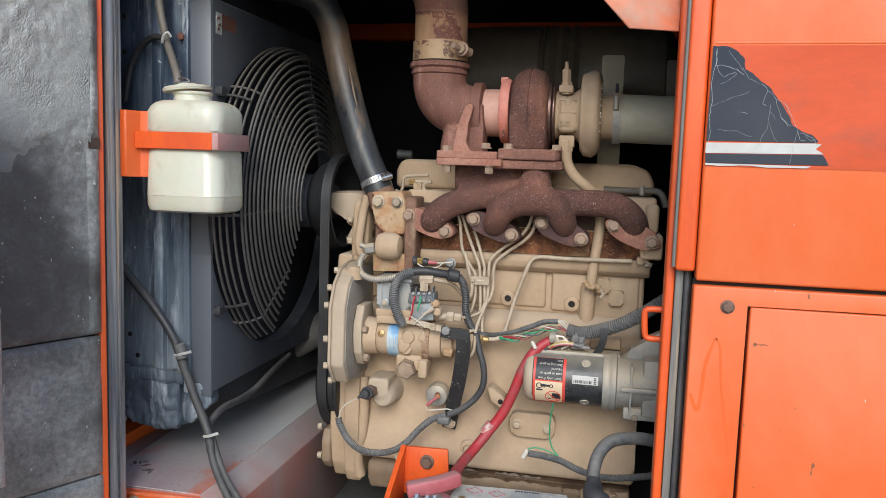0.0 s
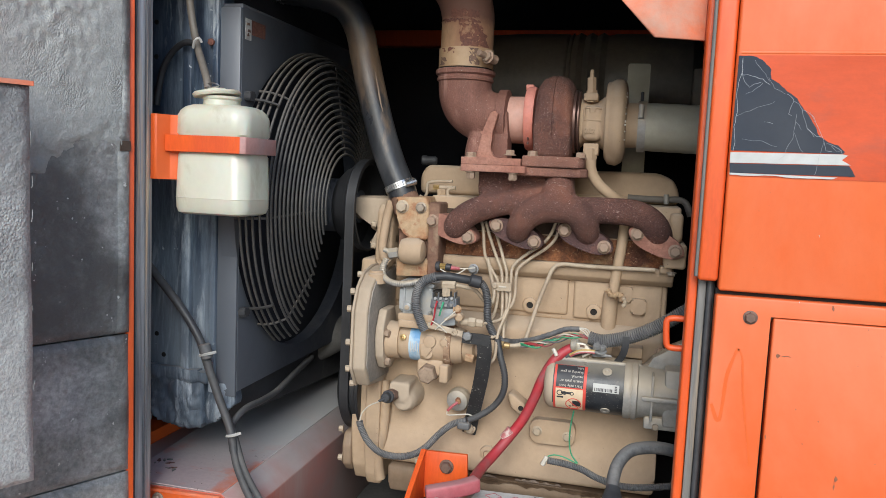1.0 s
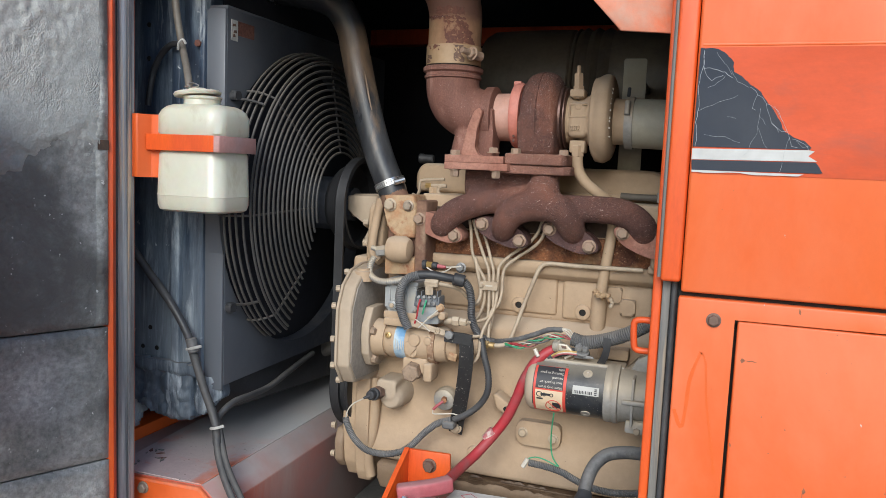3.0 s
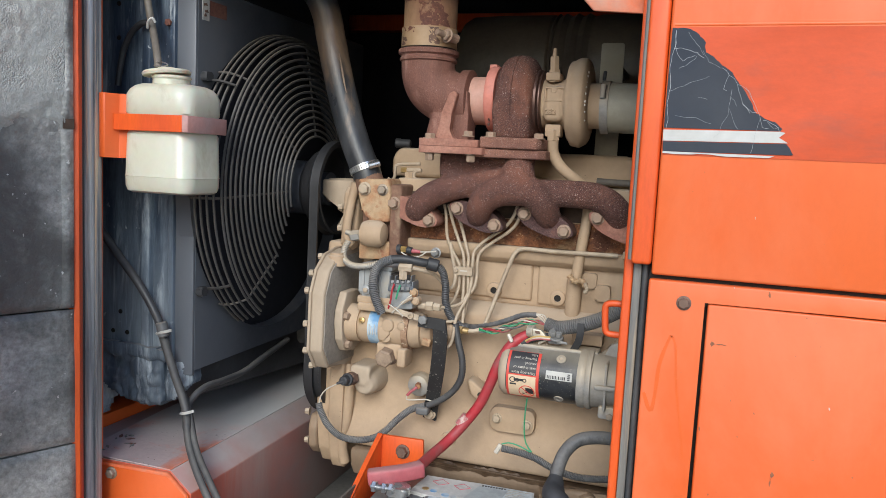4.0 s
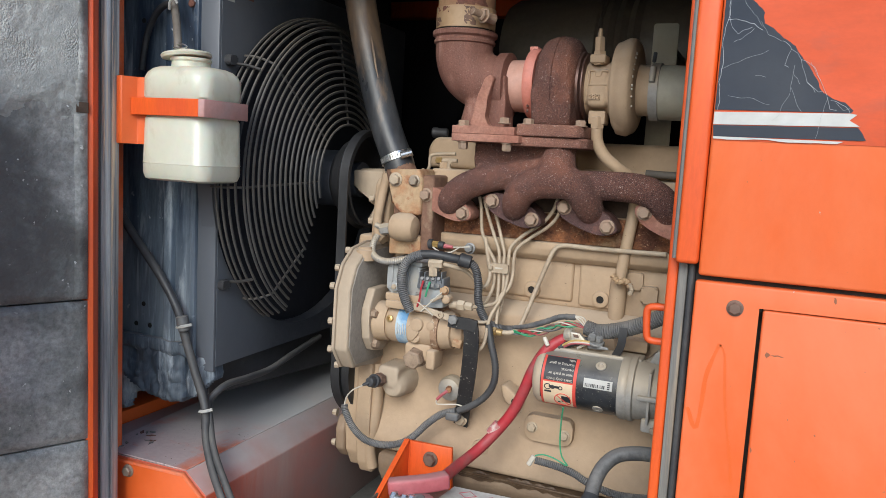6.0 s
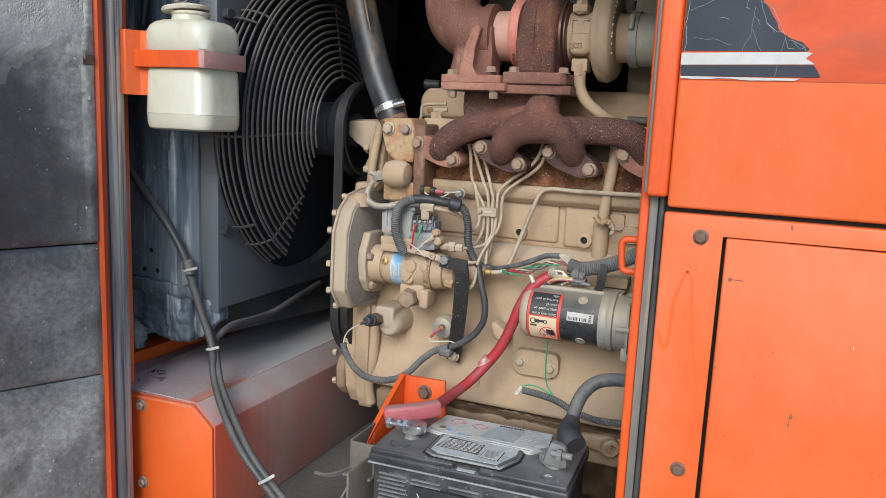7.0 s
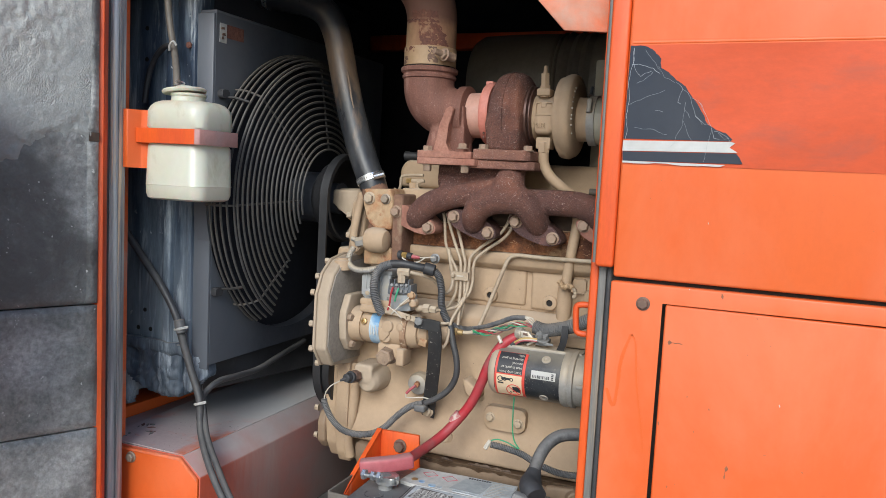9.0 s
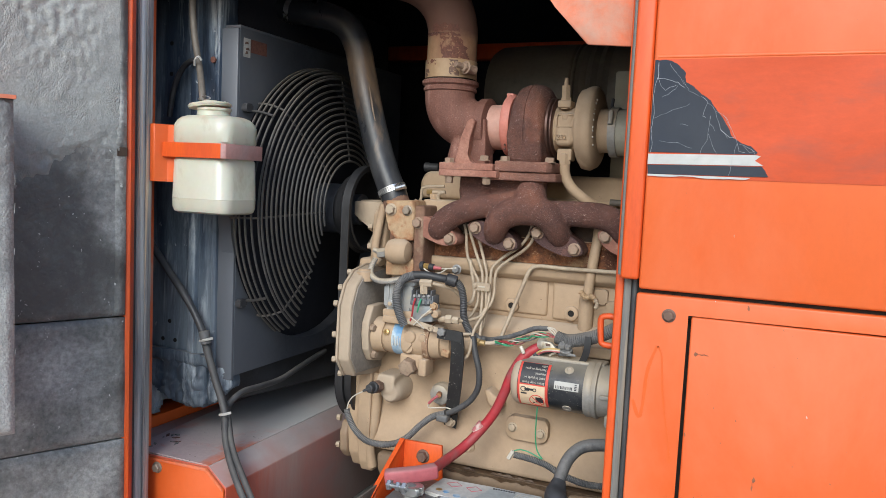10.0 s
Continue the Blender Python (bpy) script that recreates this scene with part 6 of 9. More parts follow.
cast(comp, 0.0022, 2)
rnd = random.Random(17)
for k in range(9):
    t = radians(132 + k * 9.5 + rnd.uniform(-2.5, 2.5))
    w, h = rnd.uniform(0.001, 0.003), rnd.uniform(0.0008, 0.002)
    part("paint_chip", boxes((0.0615, 0.0640, TY + 0.066 * math.cos(t) - w, TY + 0.066 * math.cos(t) + w, TZ + 0.066 * math.sin(t) - h, TZ + 0.066 * math.sin(t) + h), bevel=0.0006, seg=1), PALE_WIRE, tur)
part("inlet", lathe(bmesh.new(), (0.058, TY, TZ - 0.004), (1, 0, 0), [(0, 0.044), (0.010, 0.0405), (0.038, 0.040), (0.038, 0.036)], 36), BEIGE, tur)
fit = part("oil_fitting", rod(bmesh.new(), (-0.0001, 0.3400, 1.7561), (-0.0013, 0.3400, 1.7774), 0.0105, seg=6), BEIGE, tur)
part("oil_fitting", rod(bmesh.new(), (-0.0013, 0.3400, 1.7774), (-0.0026, 0.3400, 1.8006), 0.0085, seg=6, bevel=0.001), BEIGE, tur)
part("oil_fitting", rod(bmesh.new(), (-0.0023, 0.3400, 1.7956), (-0.0024, 0.3400, 1.8148), 0.0045, 0.0032, seg=12, bevel=0.001), BEIGE, tur)
part("drain_nut", rod(bmesh.new(), (0.0038, 0.3350, 1.6732), (0.0050, 0.3350, 1.6517), 0.0115, seg=6, bevel=0.002), BEIGE, tur)
part("drain_tube", tube([(0.0047, 0.3350, 1.6578), (0.0071, 0.3350, 1.6322), (0.0206, 0.3370, 1.6091), (0.0439, 0.3450, 1.5893), (0.0617, 0.3600, 1.5752), (0.0713, 0.3600, 1.5515), (0.0715, 0.3550, 1.5151), (0.0669, 0.3500, 1.4732), (0.0623, 0.3500, 1.4306), (0.0597, 0.3520, 1.4025)], 0.0098, seg=18), BEIGE, tur, "beige oil drain tube")
part("gasket_shred", tube([(0.0491, 0.3400, 1.4140), (0.0601, 0.3350, 1.4050), (0.0722, 0.3350, 1.4080), (0.0809, 0.3380, 1.3967)], 0.006, seg=8, ribs=0.002, pitch=0.006), BEIGE_RUST, tur, "crumpled sealing tape")
part("gasket_shred", tube([(0.0785, 0.3350, 1.4043), (0.0833, 0.3320, 1.3925), (0.0786, 0.3320, 1.3869)], 0.0042, seg=8, ribs=0.0012, pitch=0.005), BEIGE_LIGHT, tur)

# stub, band clamp and exhaust elbow
elb = thing("exhaust_elbow", (-0.18, 0.33, 1.634), "rust-brown cast exhaust elbow with a footed flange", "exhaust elbow")
part("stub", lathe(bmesh.new(), (-0.165, TY, TZ), (1, 0, 0), [(0, 0.044), (0.056, 0.044)], 40), PINK_PALE, elb, "heat-bleached pink pipe stub")
part("band_tab", boxes((-0.1235, -0.1090, TY - 0.012, TY + 0.012, TZ + 0.055, TZ + 0.066), bevel=0.002), PINK, elb)
part("band_clamp", lathe(bmesh.new(), (-0.1195, TY, TZ + 0.003), (1, 0, 0), [(0, 0.048), (0.0, 0.0575), (0.004, 0.060), (0.0135, 0.060), (0.0175, 0.0575), (0.0175, 0.048)], 44), PINK, elb, "heat-bleached red band clamp")
for k in range(3):
    part("clamp_slot", boxes((-0.112, -0.108, TY - 0.0475, TY - 0.0445, TZ - 0.030 - 0.0085 * k, TZ - 0.0245 - 0.0085 * k), bevel=0.001, seg=1), RUST_DARK, elb)
eb = bmesh.new()
sweep(eb, [(-0.237, 0.335, 1.812), (-0.237, 0.335, 1.785), (-0.2355, 0.336, 1.765), (-0.228, 0.338, 1.746), (-0.213, 0.342, 1.732), (-0.195, 0.347, 1.725), (-0.172, 0.352, 1.721), (-0.160, 0.354, 1.721)], lambda f: 0.0505 - 0.002 * f, seg=36, step=0.004)
sweep(eb, [(-0.2, 0.33, 1.70), (-0.205, 0.318, 1.66), (-0.205, 0.315, 1.640)], 0.022, seg=16)
sweep(eb, [(-0.175, 0.345, 1.71), (-0.165, 0.34, 1.67), (-0.160, 0.335, 1.640)], 0.02, seg=16)
ecast = part("casting", eb, RUST_ELBOW, elb)
cast(ecast, 0.003, 4)
part("bead", lathe(bmesh.new(), (-0.237, 0.335, 1.797), (0, 0, 1), [(-0.010, 0.0500), (-0.008, 0.0530), (-0.004, 0.0535), (-0.002, 0.0515), (0.001, 0.0515), (0.004, 0.0560), (0.010, 0.0565), (0.0125, 0.0540), (0.013, 0.050)], 44), RUST_ELBOW, elb)
part("outlet_flange", lathe(bmesh.new(), (-0.172, 0.352, 1.721), (1, 0, 0), [(0, 0.048), (0.002, 0.056), (0.018, 0.056), (0.020, 0.050)], 44), RUST_ELBOW, elb)
fb = bmesh.new()
slab(fb, [(-0.2185, 1.645), (-0.1960, 1.645), (-0.1930, 1.690), (-0.1900, 1.702), (-0.2040, 1.700), (-0.2155, 1.690)], "y", 0.306, 0.345, bevel=0.004, seg=3)
slab(fb, [(-0.2010, 1.6450), (-0.1560, 1.6450), (-0.1690, 1.6520), (-0.1745, 1.6640), (-0.1700, 1.6950), (-0.1610, 1.7280), (-0.1680, 1.7340), (-0.1780, 1.7280), (-0.1880, 1.7000), (-0.1950, 1.6700)], "y", 0.284, 0.330, bevel=0.003, seg=3)
foot_casting = part("rib", fb, RUST_RED, elb, "red rusted ribbed foot")
cast(foot_casting, 0.0018, 1)
part("side_web", slab(bmesh.new(), [(-0.178, 1.645), (-0.1440, 1.645), (-0.1455, 1.690), (-0.1490, 1.735), (-0.170, 1.735)], "y", 0.304, 0.352, bevel=0.004, seg=3), RUST_ELBOW, elb)
part("foot", slab(bmesh.new(), [(-0.2218, 0.2622), (-0.1130, 0.2622), (-0.1130, 0.40), (-0.2218, 0.40)], "z", 1.6345, 1.6475, bevel=0.0011, seg=2), RUST_RED, elb)

pipe = thing("exhaust_pipe", (-0.237, 0.335, 1.812), "tan exhaust pipe with flaking dark rust patches", "exhaust pipe")
part("pipe", tube([(-0.237, 0.335, 1.808), (-0.2365, 0.335, 1.88), (-0.238, 0.335, 1.915), (-0.252, 0.335, 1.955), (-0.285, 0.335, 1.992), (-0.335, 0.335, 2.018), (-0.40, 0.335, 2.03), (-0.52, 0.335, 2.035)], 0.0492, seg=40, step=0.008), RUST_PIPE, pipe)
part("pipe_clamp", lathe(bmesh.new(), (-0.237, 0.335, 1.8125), (0, 0, 1), [(0, 0.0498), (0, 0.0515), (0.0345, 0.0515), (0.0345, 0.0498)], 44), CLAMP_TAN, pipe, "pale tan band clamp")
part("clamp_bolt", rod(bmesh.new(), (-0.200, 0.268, 1.833), (-0.176, 0.305, 1.826), 0.0058, seg=16, bevel=0.001), PALE_BOLT, pipe, "pale clamp bolt")
part("clamp_sleeve", rod(bmesh.new(), (-0.188, 0.296, 1.829), (-0.176, 0.312, 1.826), 0.0085, seg=16, bevel=0.001), PALE_BOLT, pipe)
bolt(pipe, (-0.1865, 0.289, 1.829), (-0.4, -1, 0.1), 0.0098, PALE_BOLT, h=0.007)


def rust_patch(outline, seed, radius=0.0497, material=None, label="flaking maroon rust", loss=0.28):
    """A flaking patch on the upright pipe: small scales inside an outline of (x, z), wrapped on the pipe's near side."""
    bm = bmesh.new()
    c = 0.0011
    xs, zs = [q[0] for q in outline], [q[1] for q in outline]
    verts = {}

    def at(i, j):
        if (i, j) not in verts:
            u = max(-0.99, min(0.99, (min(xs) + c * i + 0.237) / radius))
            verts[i, j] = bm.verts.new((-0.237 + radius * u, 0.335 - radius * math.sqrt(1 - u * u), min(zs) + c * j))
        return verts[i, j]
    for i in range(int((max(xs) - min(xs)) / c) + 1):
        for j in range(int((max(zs) - min(zs)) / c) + 1):
            x, z = min(xs) + c * (i + 0.5), min(zs) + c * (j + 0.5)
            x += 0.005 * noise.noise((x * 140, z * 140, seed))
            z += 0.005 * noise.noise((x * 140, z * 140, seed + 9))
            inside = False
            for (xa, za), (xb, zb) in zip(outline, outline[1:] + outline[:1]):
                if (za > z) != (zb > z) and x < xa + (xb - xa) * (z - za) / (zb - za):
                    inside = not inside
            if inside and noise.noise((x * 260, z * 200, seed + 4)) < 0.62 - loss:
                bm.faces.new((at(i, j), at(i + 1, j), at(i + 1, j + 1), at(i, j + 1)))
    part("rust_patch", bm, material or RUST_FLAKE, pipe, label)


rust_patch([(-0.243, 1.890), (-0.203, 1.888), (-0.192, 1.849), (-0.238, 1.848)], 1.3, loss=0.2)
rust_patch([(-0.262, 1.914), (-0.208, 1.912), (-0.206, 1.898), (-0.258, 1.900)], 4.7, loss=0.15)
rust_patch([(-0.276, 1.898), (-0.250, 1.898), (-0.205, 1.895), (-0.205, 1.890), (-0.276, 1.893)], 7.1, loss=0.3)
rust_patch([(-0.222, 1.845), (-0.206, 1.845), (-0.204, 1.815), (-0.219, 1.815)], 2.2, radius=0.0517, material=RUSTY_BOLT, label="burnt dark patch", loss=0.40)
rust_patch([(-0.278, 1.829), (-0.262, 1.826), (-0.268, 1.814), (-0.280, 1.814)], 8.8, radius=0.0517, material=RUSTY_BOLT, label="burnt dark patch", loss=0.42)
rust_patch([(-0.276, 1.845), (-0.240, 1.845), (-0.242, 1.835), (-0.276, 1.835)], 3.4, radius=0.0517, material=RUST_FLAKE, label="small rust pits", loss=0.75)
part("weld_seam", tube([(-0.2865, 0.333, 1.898), (-0.275, 0.304, 1.897), (-0.252, 0.2885, 1.896), (-0.23, 0.2868, 1.895)], 0.0016, seg=8), RUST_DARK, pipe)
part("joint_gap", lathe(bmesh.new(), (-0.237, 0.335, 1.8085), (0, 0, 1), [(0, 0.0502), (0.0035, 0.0502)], 44), BLACK_HOLE, pipe, "dark gap at the joint")

# intake hose to the compressor
ih = thing("intake_hose", (0.2, TY, 1.67), "dusty grey-brown air intake hose with band clamp", "hose")
part("hose", tube([(0.089, TY, TZ - 0.006), (0.16, TY, TZ - 0.008), (0.24, TY, TZ - 0.010), (0.34, TY, TZ - 0.012), (0.5, TY + 0.05, TZ - 0.012)], 0.0435, seg=36, step=0.02), INTAKE, ih)
part("band", lathe(bmesh.new(), (0.084, TY, TZ - 0.006), (1, 0, 0), [(0, 0.0437), (0, 0.0462), (0.014, 0.0462), (0.014, 0.0437)], 40), ALU, ih, "pale band clamp")
part("band_screw", rod(bmesh.new(), (0.089, TY - 0.047, TZ + 0.005), (0.089, TY - 0.040, TZ + 0.030), 0.005, seg=12, bevel=0.001), ALU, ih)
part("band_screw", rod(bmesh.new(), (0.089, TY - 0.038, TZ + 0.038), (0.089, TY - 0.03, TZ + 0.052), 0.003, seg=10), RUBBER, ih)

# air cleaner in the dark behind
ac = thing("air_cleaner", (-0.05, 0.78, 1.70), "large black air cleaner canister with ribbed end", "air cleaner")
part("canister", lathe(bmesh.new(), (-0.31, 0.80, 1.83), (1, 0, 0), [(0, 0.06), (0.012, 0.115), (0.03, 0.125), (0.10, 0.128), (0.22, 0.128), (0.225, 0.124), (0.232, 0.13)] + [(0.235 + 0.013 * k, 0.131 if k % 2 else 0.124) for k in range(7)] + [(0.33, 0.128), (0.50, 0.128), (0.52, 0.11), (0.522, 0.05)], 48), CANISTER, ac)
part("mounting_plate", slab(bmesh.new(), rounded(0.057, 0.1005, 1.60, 1.849, 0.004), "y", 0.50, 0.505, bevel=0.001), INTAKE, ac, "grey-brown steel mounting plate")
part("plate_arm", boxes((0.062, 0.095, 0.505, 0.70, 1.80, 1.812), bevel=0.002), BROWN_SHADOW, ac)
part("bracket", boxes((0.19, 0.24, 0.64, 0.66, 1.74, 1.86), bevel=0.004), BROWN_SHADOW, ac)

# ---- thermostat housing and water neck ----
th = thing("thermostat_housing", (-0.33, 0.30, 1.42), "cast thermostat housing with flaking paint and rust", "thermostat housing")
hb = bmesh.new()
slab(hb, [(-0.356, 1.567), (-0.294, 1.570), (-0.288, 1.548), (-0.289, 1.488), (-0.333, 1.487), (-0.331, 1.502), (-0.350, 1.506), (-0.348, 1.539)], "y", 0.300, 0.365, bevel=0.005, seg=3)
part("body", hb, BEIGE_RUST, th)
part("lower_body", slab(bmesh.new(), [(-0.350, 1.448), (-0.288, 1.452), (-0.286, 1.418), (-0.350, 1.414)], "y", 0.302, 0.37, bevel=0.004, seg=2), BEIGE_RUST, th)
part("back_plate", boxes((-0.352, -0.288, 0.318, 0.37, 1.414, 1.56), bevel=0.004), RUST_BLOCK, th)
part("neck", rod(bmesh.new(), (-0.3570, 0.336, 1.5860), (-0.3370, 0.334, 1.5400), 0.0255, 0.0290, seg=28, bevel=0.002), RUST_BLOCK, th, "rusted water neck")
part("neck_bulge", lathe(bmesh.new(), (-0.340, 0.292, 1.466), (1, 0, 0), [(0, 0.012), (0.004, 0.022), (0.014, 0.0255), (0.036, 0.0255), (0.046, 0.020), (0.050, 0.010)], 28), BEIGE, th)
part("side_block", boxes((-0.291, -0.268, 0.305, 0.372, 1.415, 1.560), bevel=0.005, seg=3), RUST_BLOCK, th, "rust-stained water outlet block")
bolt(th, (-0.3405, 0.300, 1.549), (0, -1, 0), 0.0100, BEIGE_LIGHT, h=0.008)
bolt(th, (-0.3035, 0.300, 1.549), (0, -1, 0), 0.0085, STEEL, h=0.008)
part("drain_tap", rod(bmesh.new(), (-0.362, 0.292, 1.458), (-0.342, 0.292, 1.462), 0.0105, seg=6, bevel=0.002), ALU, th)
part("drain_tap", rod(bmesh.new(), (-0.372, 0.290, 1.466), (-0.360, 0.290, 1.462), 0.005, seg=10, bevel=0.001), ALU, th)
part("bypass_tube", tube([(-0.3729, 0.3300, 1.5586), (-0.3804, 0.3300, 1.5260), (-0.3830, 0.3250, 1.4980), (-0.3844, 0.3200, 1.4700), (-0.3783, 0.3150, 1.4482), (-0.3625, 0.3100, 1.4374)], 0.0088, seg=16), BEIGE, th, "beige bypass tube")
# temperature sender
part("sender", rod(bmesh.new(), (-0.2694, 0.3000, 1.4399), (-0.2611, 0.3000, 1.4405), 0.009, seg=18, bevel=0.001), RUBBER, th, "brass and white temperature sender")
part("sender", rod(bmesh.new(), (-0.2622, 0.3000, 1.4404), (-0.2504, 0.3000, 1.4403), 0.0062, seg=6), BRASS, th)
part("sender", rod(bmesh.new(), (-0.2504, 0.3000, 1.4403), (-0.2397, 0.3000, 1.4390), 0.0068, seg=18, bevel=0.001), RUBBER, th)
part("sender", rod(bmesh.new(), (-0.2397, 0.3000, 1.4390), (-0.2233, 0.3000, 1.4382), 0.0045, 0.003, seg=12), RED_FADED, th)
part("sender_wire", tube([(-0.2233, 0.3000, 1.4382), (-0.2080, 0.3050, 1.4391), (-0.1963, 0.3100, 1.4407)], 0.0014, seg=6), PALE_WIRE, th)
part("sender_wire", tube([(-0.2597, 0.2950, 1.4356), (-0.2440, 0.2950, 1.4282), (-0.2242, 0.2950, 1.4299), (-0.2117, 0.3000, 1.4391)], 0.0014, seg=6), PALE_WIRE, th)
bolt(th, (-0.2030, 0.3300, 1.4355), (0, -1, 0.1), 0.0080, LEAD, h=0.008)


# ---- injection pump ----
ip = thing("injection_pump", (-0.28, 0.27, 1.22), "dusty beige rotary injection pump with a blue label", "injection pump")
PY, PZ = 0.285, 1.2945
fg = bmesh.new()
slab(fg, [(0.240, 1.322), (0.258, 1.356), (0.31, 1.356), (0.33, 1.30), (0.33, 1.25), (0.30, 1.236), (0.262, 1.243), (0.243, 1.268), (0.240, 1.30)], "x", -0.366, -0.350, bevel=0.003, seg=3)
part("flange", fg, BEIGE_GREY, ip)
part("flange_neck", lathe(bmesh.new(), (-0.350, 0.285, 1.2945), (1, 0, 0), [(0, 0.0365), (0.010, 0.0350), (0.024, 0.0345)], 36), BEIGE, ip)
for y, z in ((0.252, 1.312), (0.262, 1.256)):
    bolt(ip, (-0.350, y, z), (1, -0.2, 0), 0.0075, PLUG, h=0.008)
pb = bmesh.new()
lathe(pb, (-0.332, PY, PZ), (1, 0, 0), [(0, 0.026), (0.006, 0.031), (0.014, 0.0345), (0.095, 0.0345), (0.100, 0.031)], 40)
part("body", pb, BEIGE, ip)
part("rear_ring", lathe(bmesh.new(), (-0.236, PY, PZ), (1, 0, 0), [(0, 0.032), (0.0, 0.0380), (0.012, 0.0380), (0.012, 0.034)], 36), RUST_RING, ip, "rusty clamp ring")
part("rear_ring", lathe(bmesh.new(), (-0.224, PY, PZ), (1, 0, 0), [(0, 0.034), (0.008, 0.034), (0.012, 0.0325), (0.020, 0.031), (0.022, 0.024)], 36), BEIGE, ip)
part("distributor_head", lathe(bmesh.new(), (-0.206, PY, PZ), (1, 0, 0), [(0, 0.026), (0.022, 0.025), (0.026, 0.018), (0.06, 0.016), (0.064, 0.012)], 30), BEIGE, ip)
lab = bmesh.new()
lathe(lab, (-0.3035, PY, PZ), (1, 0, 0), [(0, 0.03465), (0, 0.0350), (0.021, 0.0350), (0.021, 0.03465)], 30, start=0, end=360)
bmesh.ops.delete(lab, geom=[v for v in lab.verts if v.co.y > PY - 0.012], context="VERTS")
part("label", lab, LABEL_BLUE, ip, "faded blue and white maker's label")
for k in range(5):
    part("print_bar", boxes((-0.300 + 0.0035 * k, -0.2985 + 0.0035 * k, PY - 0.0356, PY - 0.0340, PZ - 0.012 + 0.002 * (k % 2), PZ + 0.008 - 0.003 * (k % 3)), bevel=0), WHITE, ip)
part("port_nut", lathe(bmesh.new(), (-0.3145, 0.2520, 1.3076), (0, -1, 0.2), [(0, 0.006), (0.004, 0.006), (0.005, 0.003), (0.002, 0.002)], 16), BRASS, ip, "small brass bleed screw")
for px, r in (((-0.2626, 0.2515, 1.3040), 0.011), ((-0.2673, 0.2560, 1.2809), 0.010), ((-0.2357, 0.2515, 1.3050), 0.007)):
    part("bossing", lathe(bmesh.new(), px, (0, -1, 0.1), [(0, r * 1.15), (0.004, r), (0.005, r * 0.7)], 20), BEIGE, ip)
for k, pts in enumerate(([(-0.280, 1.300), (-0.270, 1.302), (-0.256, 1.291), (-0.268, 1.275), (-0.279, 1.276)],)):
    part("cast_outline", slab(bmesh.new(), pts, "y", 0.2475, 0.262, bevel=0.002, seg=2), BEIGE, ip)
blk = part("advance_block", boxes((-0.288, -0.238, 0.258, 0.30, 1.238, 1.268), bevel=0.006, seg=3), BEIGE, ip)
part("plug", rod(bmesh.new(), (-0.2655, 0.275, 1.2475), (-0.2640, 0.238, 1.2425), 0.0175, seg=6, bevel=0.003), PLUG, ip, "large hexagon plug")
part("plug_collar", rod(bmesh.new(), (-0.2655, 0.285, 1.249), (-0.2645, 0.262, 1.2455), 0.0205, seg=28, bevel=0.002), PLUG, ip)
part("bracket", boxes((-0.243, -0.226, 0.250, 0.29, 1.228, 1.262), bevel=0.004, seg=3), BEIGE, ip)
# governor housing
gov = part("governor_cover", slab(bmesh.new(), rounded(-0.326, -0.262, 1.353, 1.406, 0.008), "y", 0.256, 0.335, bevel=0.006, seg=4), GOVERNOR, ip, "milky grey governor cover")
part("cover_lid", boxes((-0.329, -0.259, 0.2535, 0.338, 1.4035, 1.4125), bevel=0.003, seg=2), GOVERNOR, gov)
for x, z0 in ((-0.316, 1.362), (-0.300, 1.372), (-0.284, 1.362)):
    part("cover_rib", boxes((x - 0.0016, x + 0.0016, 0.2535, 0.262, z0, 1.404), bevel=0.0012, seg=2), GOVERNOR, gov)
part("cover_ear", lathe(bmesh.new(), (-0.3085, 0.257, 1.3655), (0, -1, 0), [(0, 0.0085), (0.007, 0.0082), (0.0085, 0.006)], 20), GOVERNOR, gov)
bolt(ip, (-0.3085, 0.2486, 1.3655), (0, -1, 0), 0.0048, BEIGE_LIGHT, h=0.003, washer=False)
part("governor_base", boxes((-0.327, -0.249, 0.252, 0.33, 1.340, 1.3535), bevel=0.003, seg=2), BEIGE, ip)
part("governor_base", boxes((-0.325, -0.245, 0.249, 0.33, 1.3265, 1.341), bevel=0.003, seg=2), BEIGE, ip)
part("cover_clip", boxes((-0.262, -0.244, 0.252, 0.28, 1.396, 1.400), bevel=0.001), BLACK_HOLE, ip)
# shut-off solenoid: a terminal block with screws and tags
so = part("terminal_block", slab(bmesh.new(), [(-0.264, 1.368), (-0.213, 1.372), (-0.214, 1.391), (-0.262, 1.388)], "y", 0.244, 0.275, bevel=0.003, seg=2), TERMINAL, ip, "grey terminal block with dusty screws")
part("block_foot", slab(bmesh.new(), [(-0.258, 1.334), (-0.216, 1.338), (-0.213, 1.372), (-0.262, 1.369)], "y", 0.250, 0.28, bevel=0.004, seg=2), GOVERNOR, ip)
for k in range(5):
    x = -0.2585 + 0.0102 * k
    part("barrier", boxes((x - 0.0010, x + 0.0010, 0.2415, 0.262, 1.379 + 0.0008 * k, 1.398 + 0.0008 * k), bevel=0.0006, seg=1), TERMINAL, so)
    if k < 4:
        bolt(ip, (x + 0.0051, 0.2440, 1.3865 + 0.0008 * k), (0, -1, 0.5), 0.0036, LEAD, h=0.003, washer=False)
        part("tag", boxes((x + 0.0024, x + 0.0078, 0.2405, 0.2435, 1.372 + 0.0008 * k, 1.3785 + 0.0008 * k), bevel=0.0006, seg=1), LEAD, so)
bolt(ip, (-0.2125, 0.2460, 1.3705), (0.3, -1, 0.2), 0.0062, BEIGE_RUST, h=0.006)
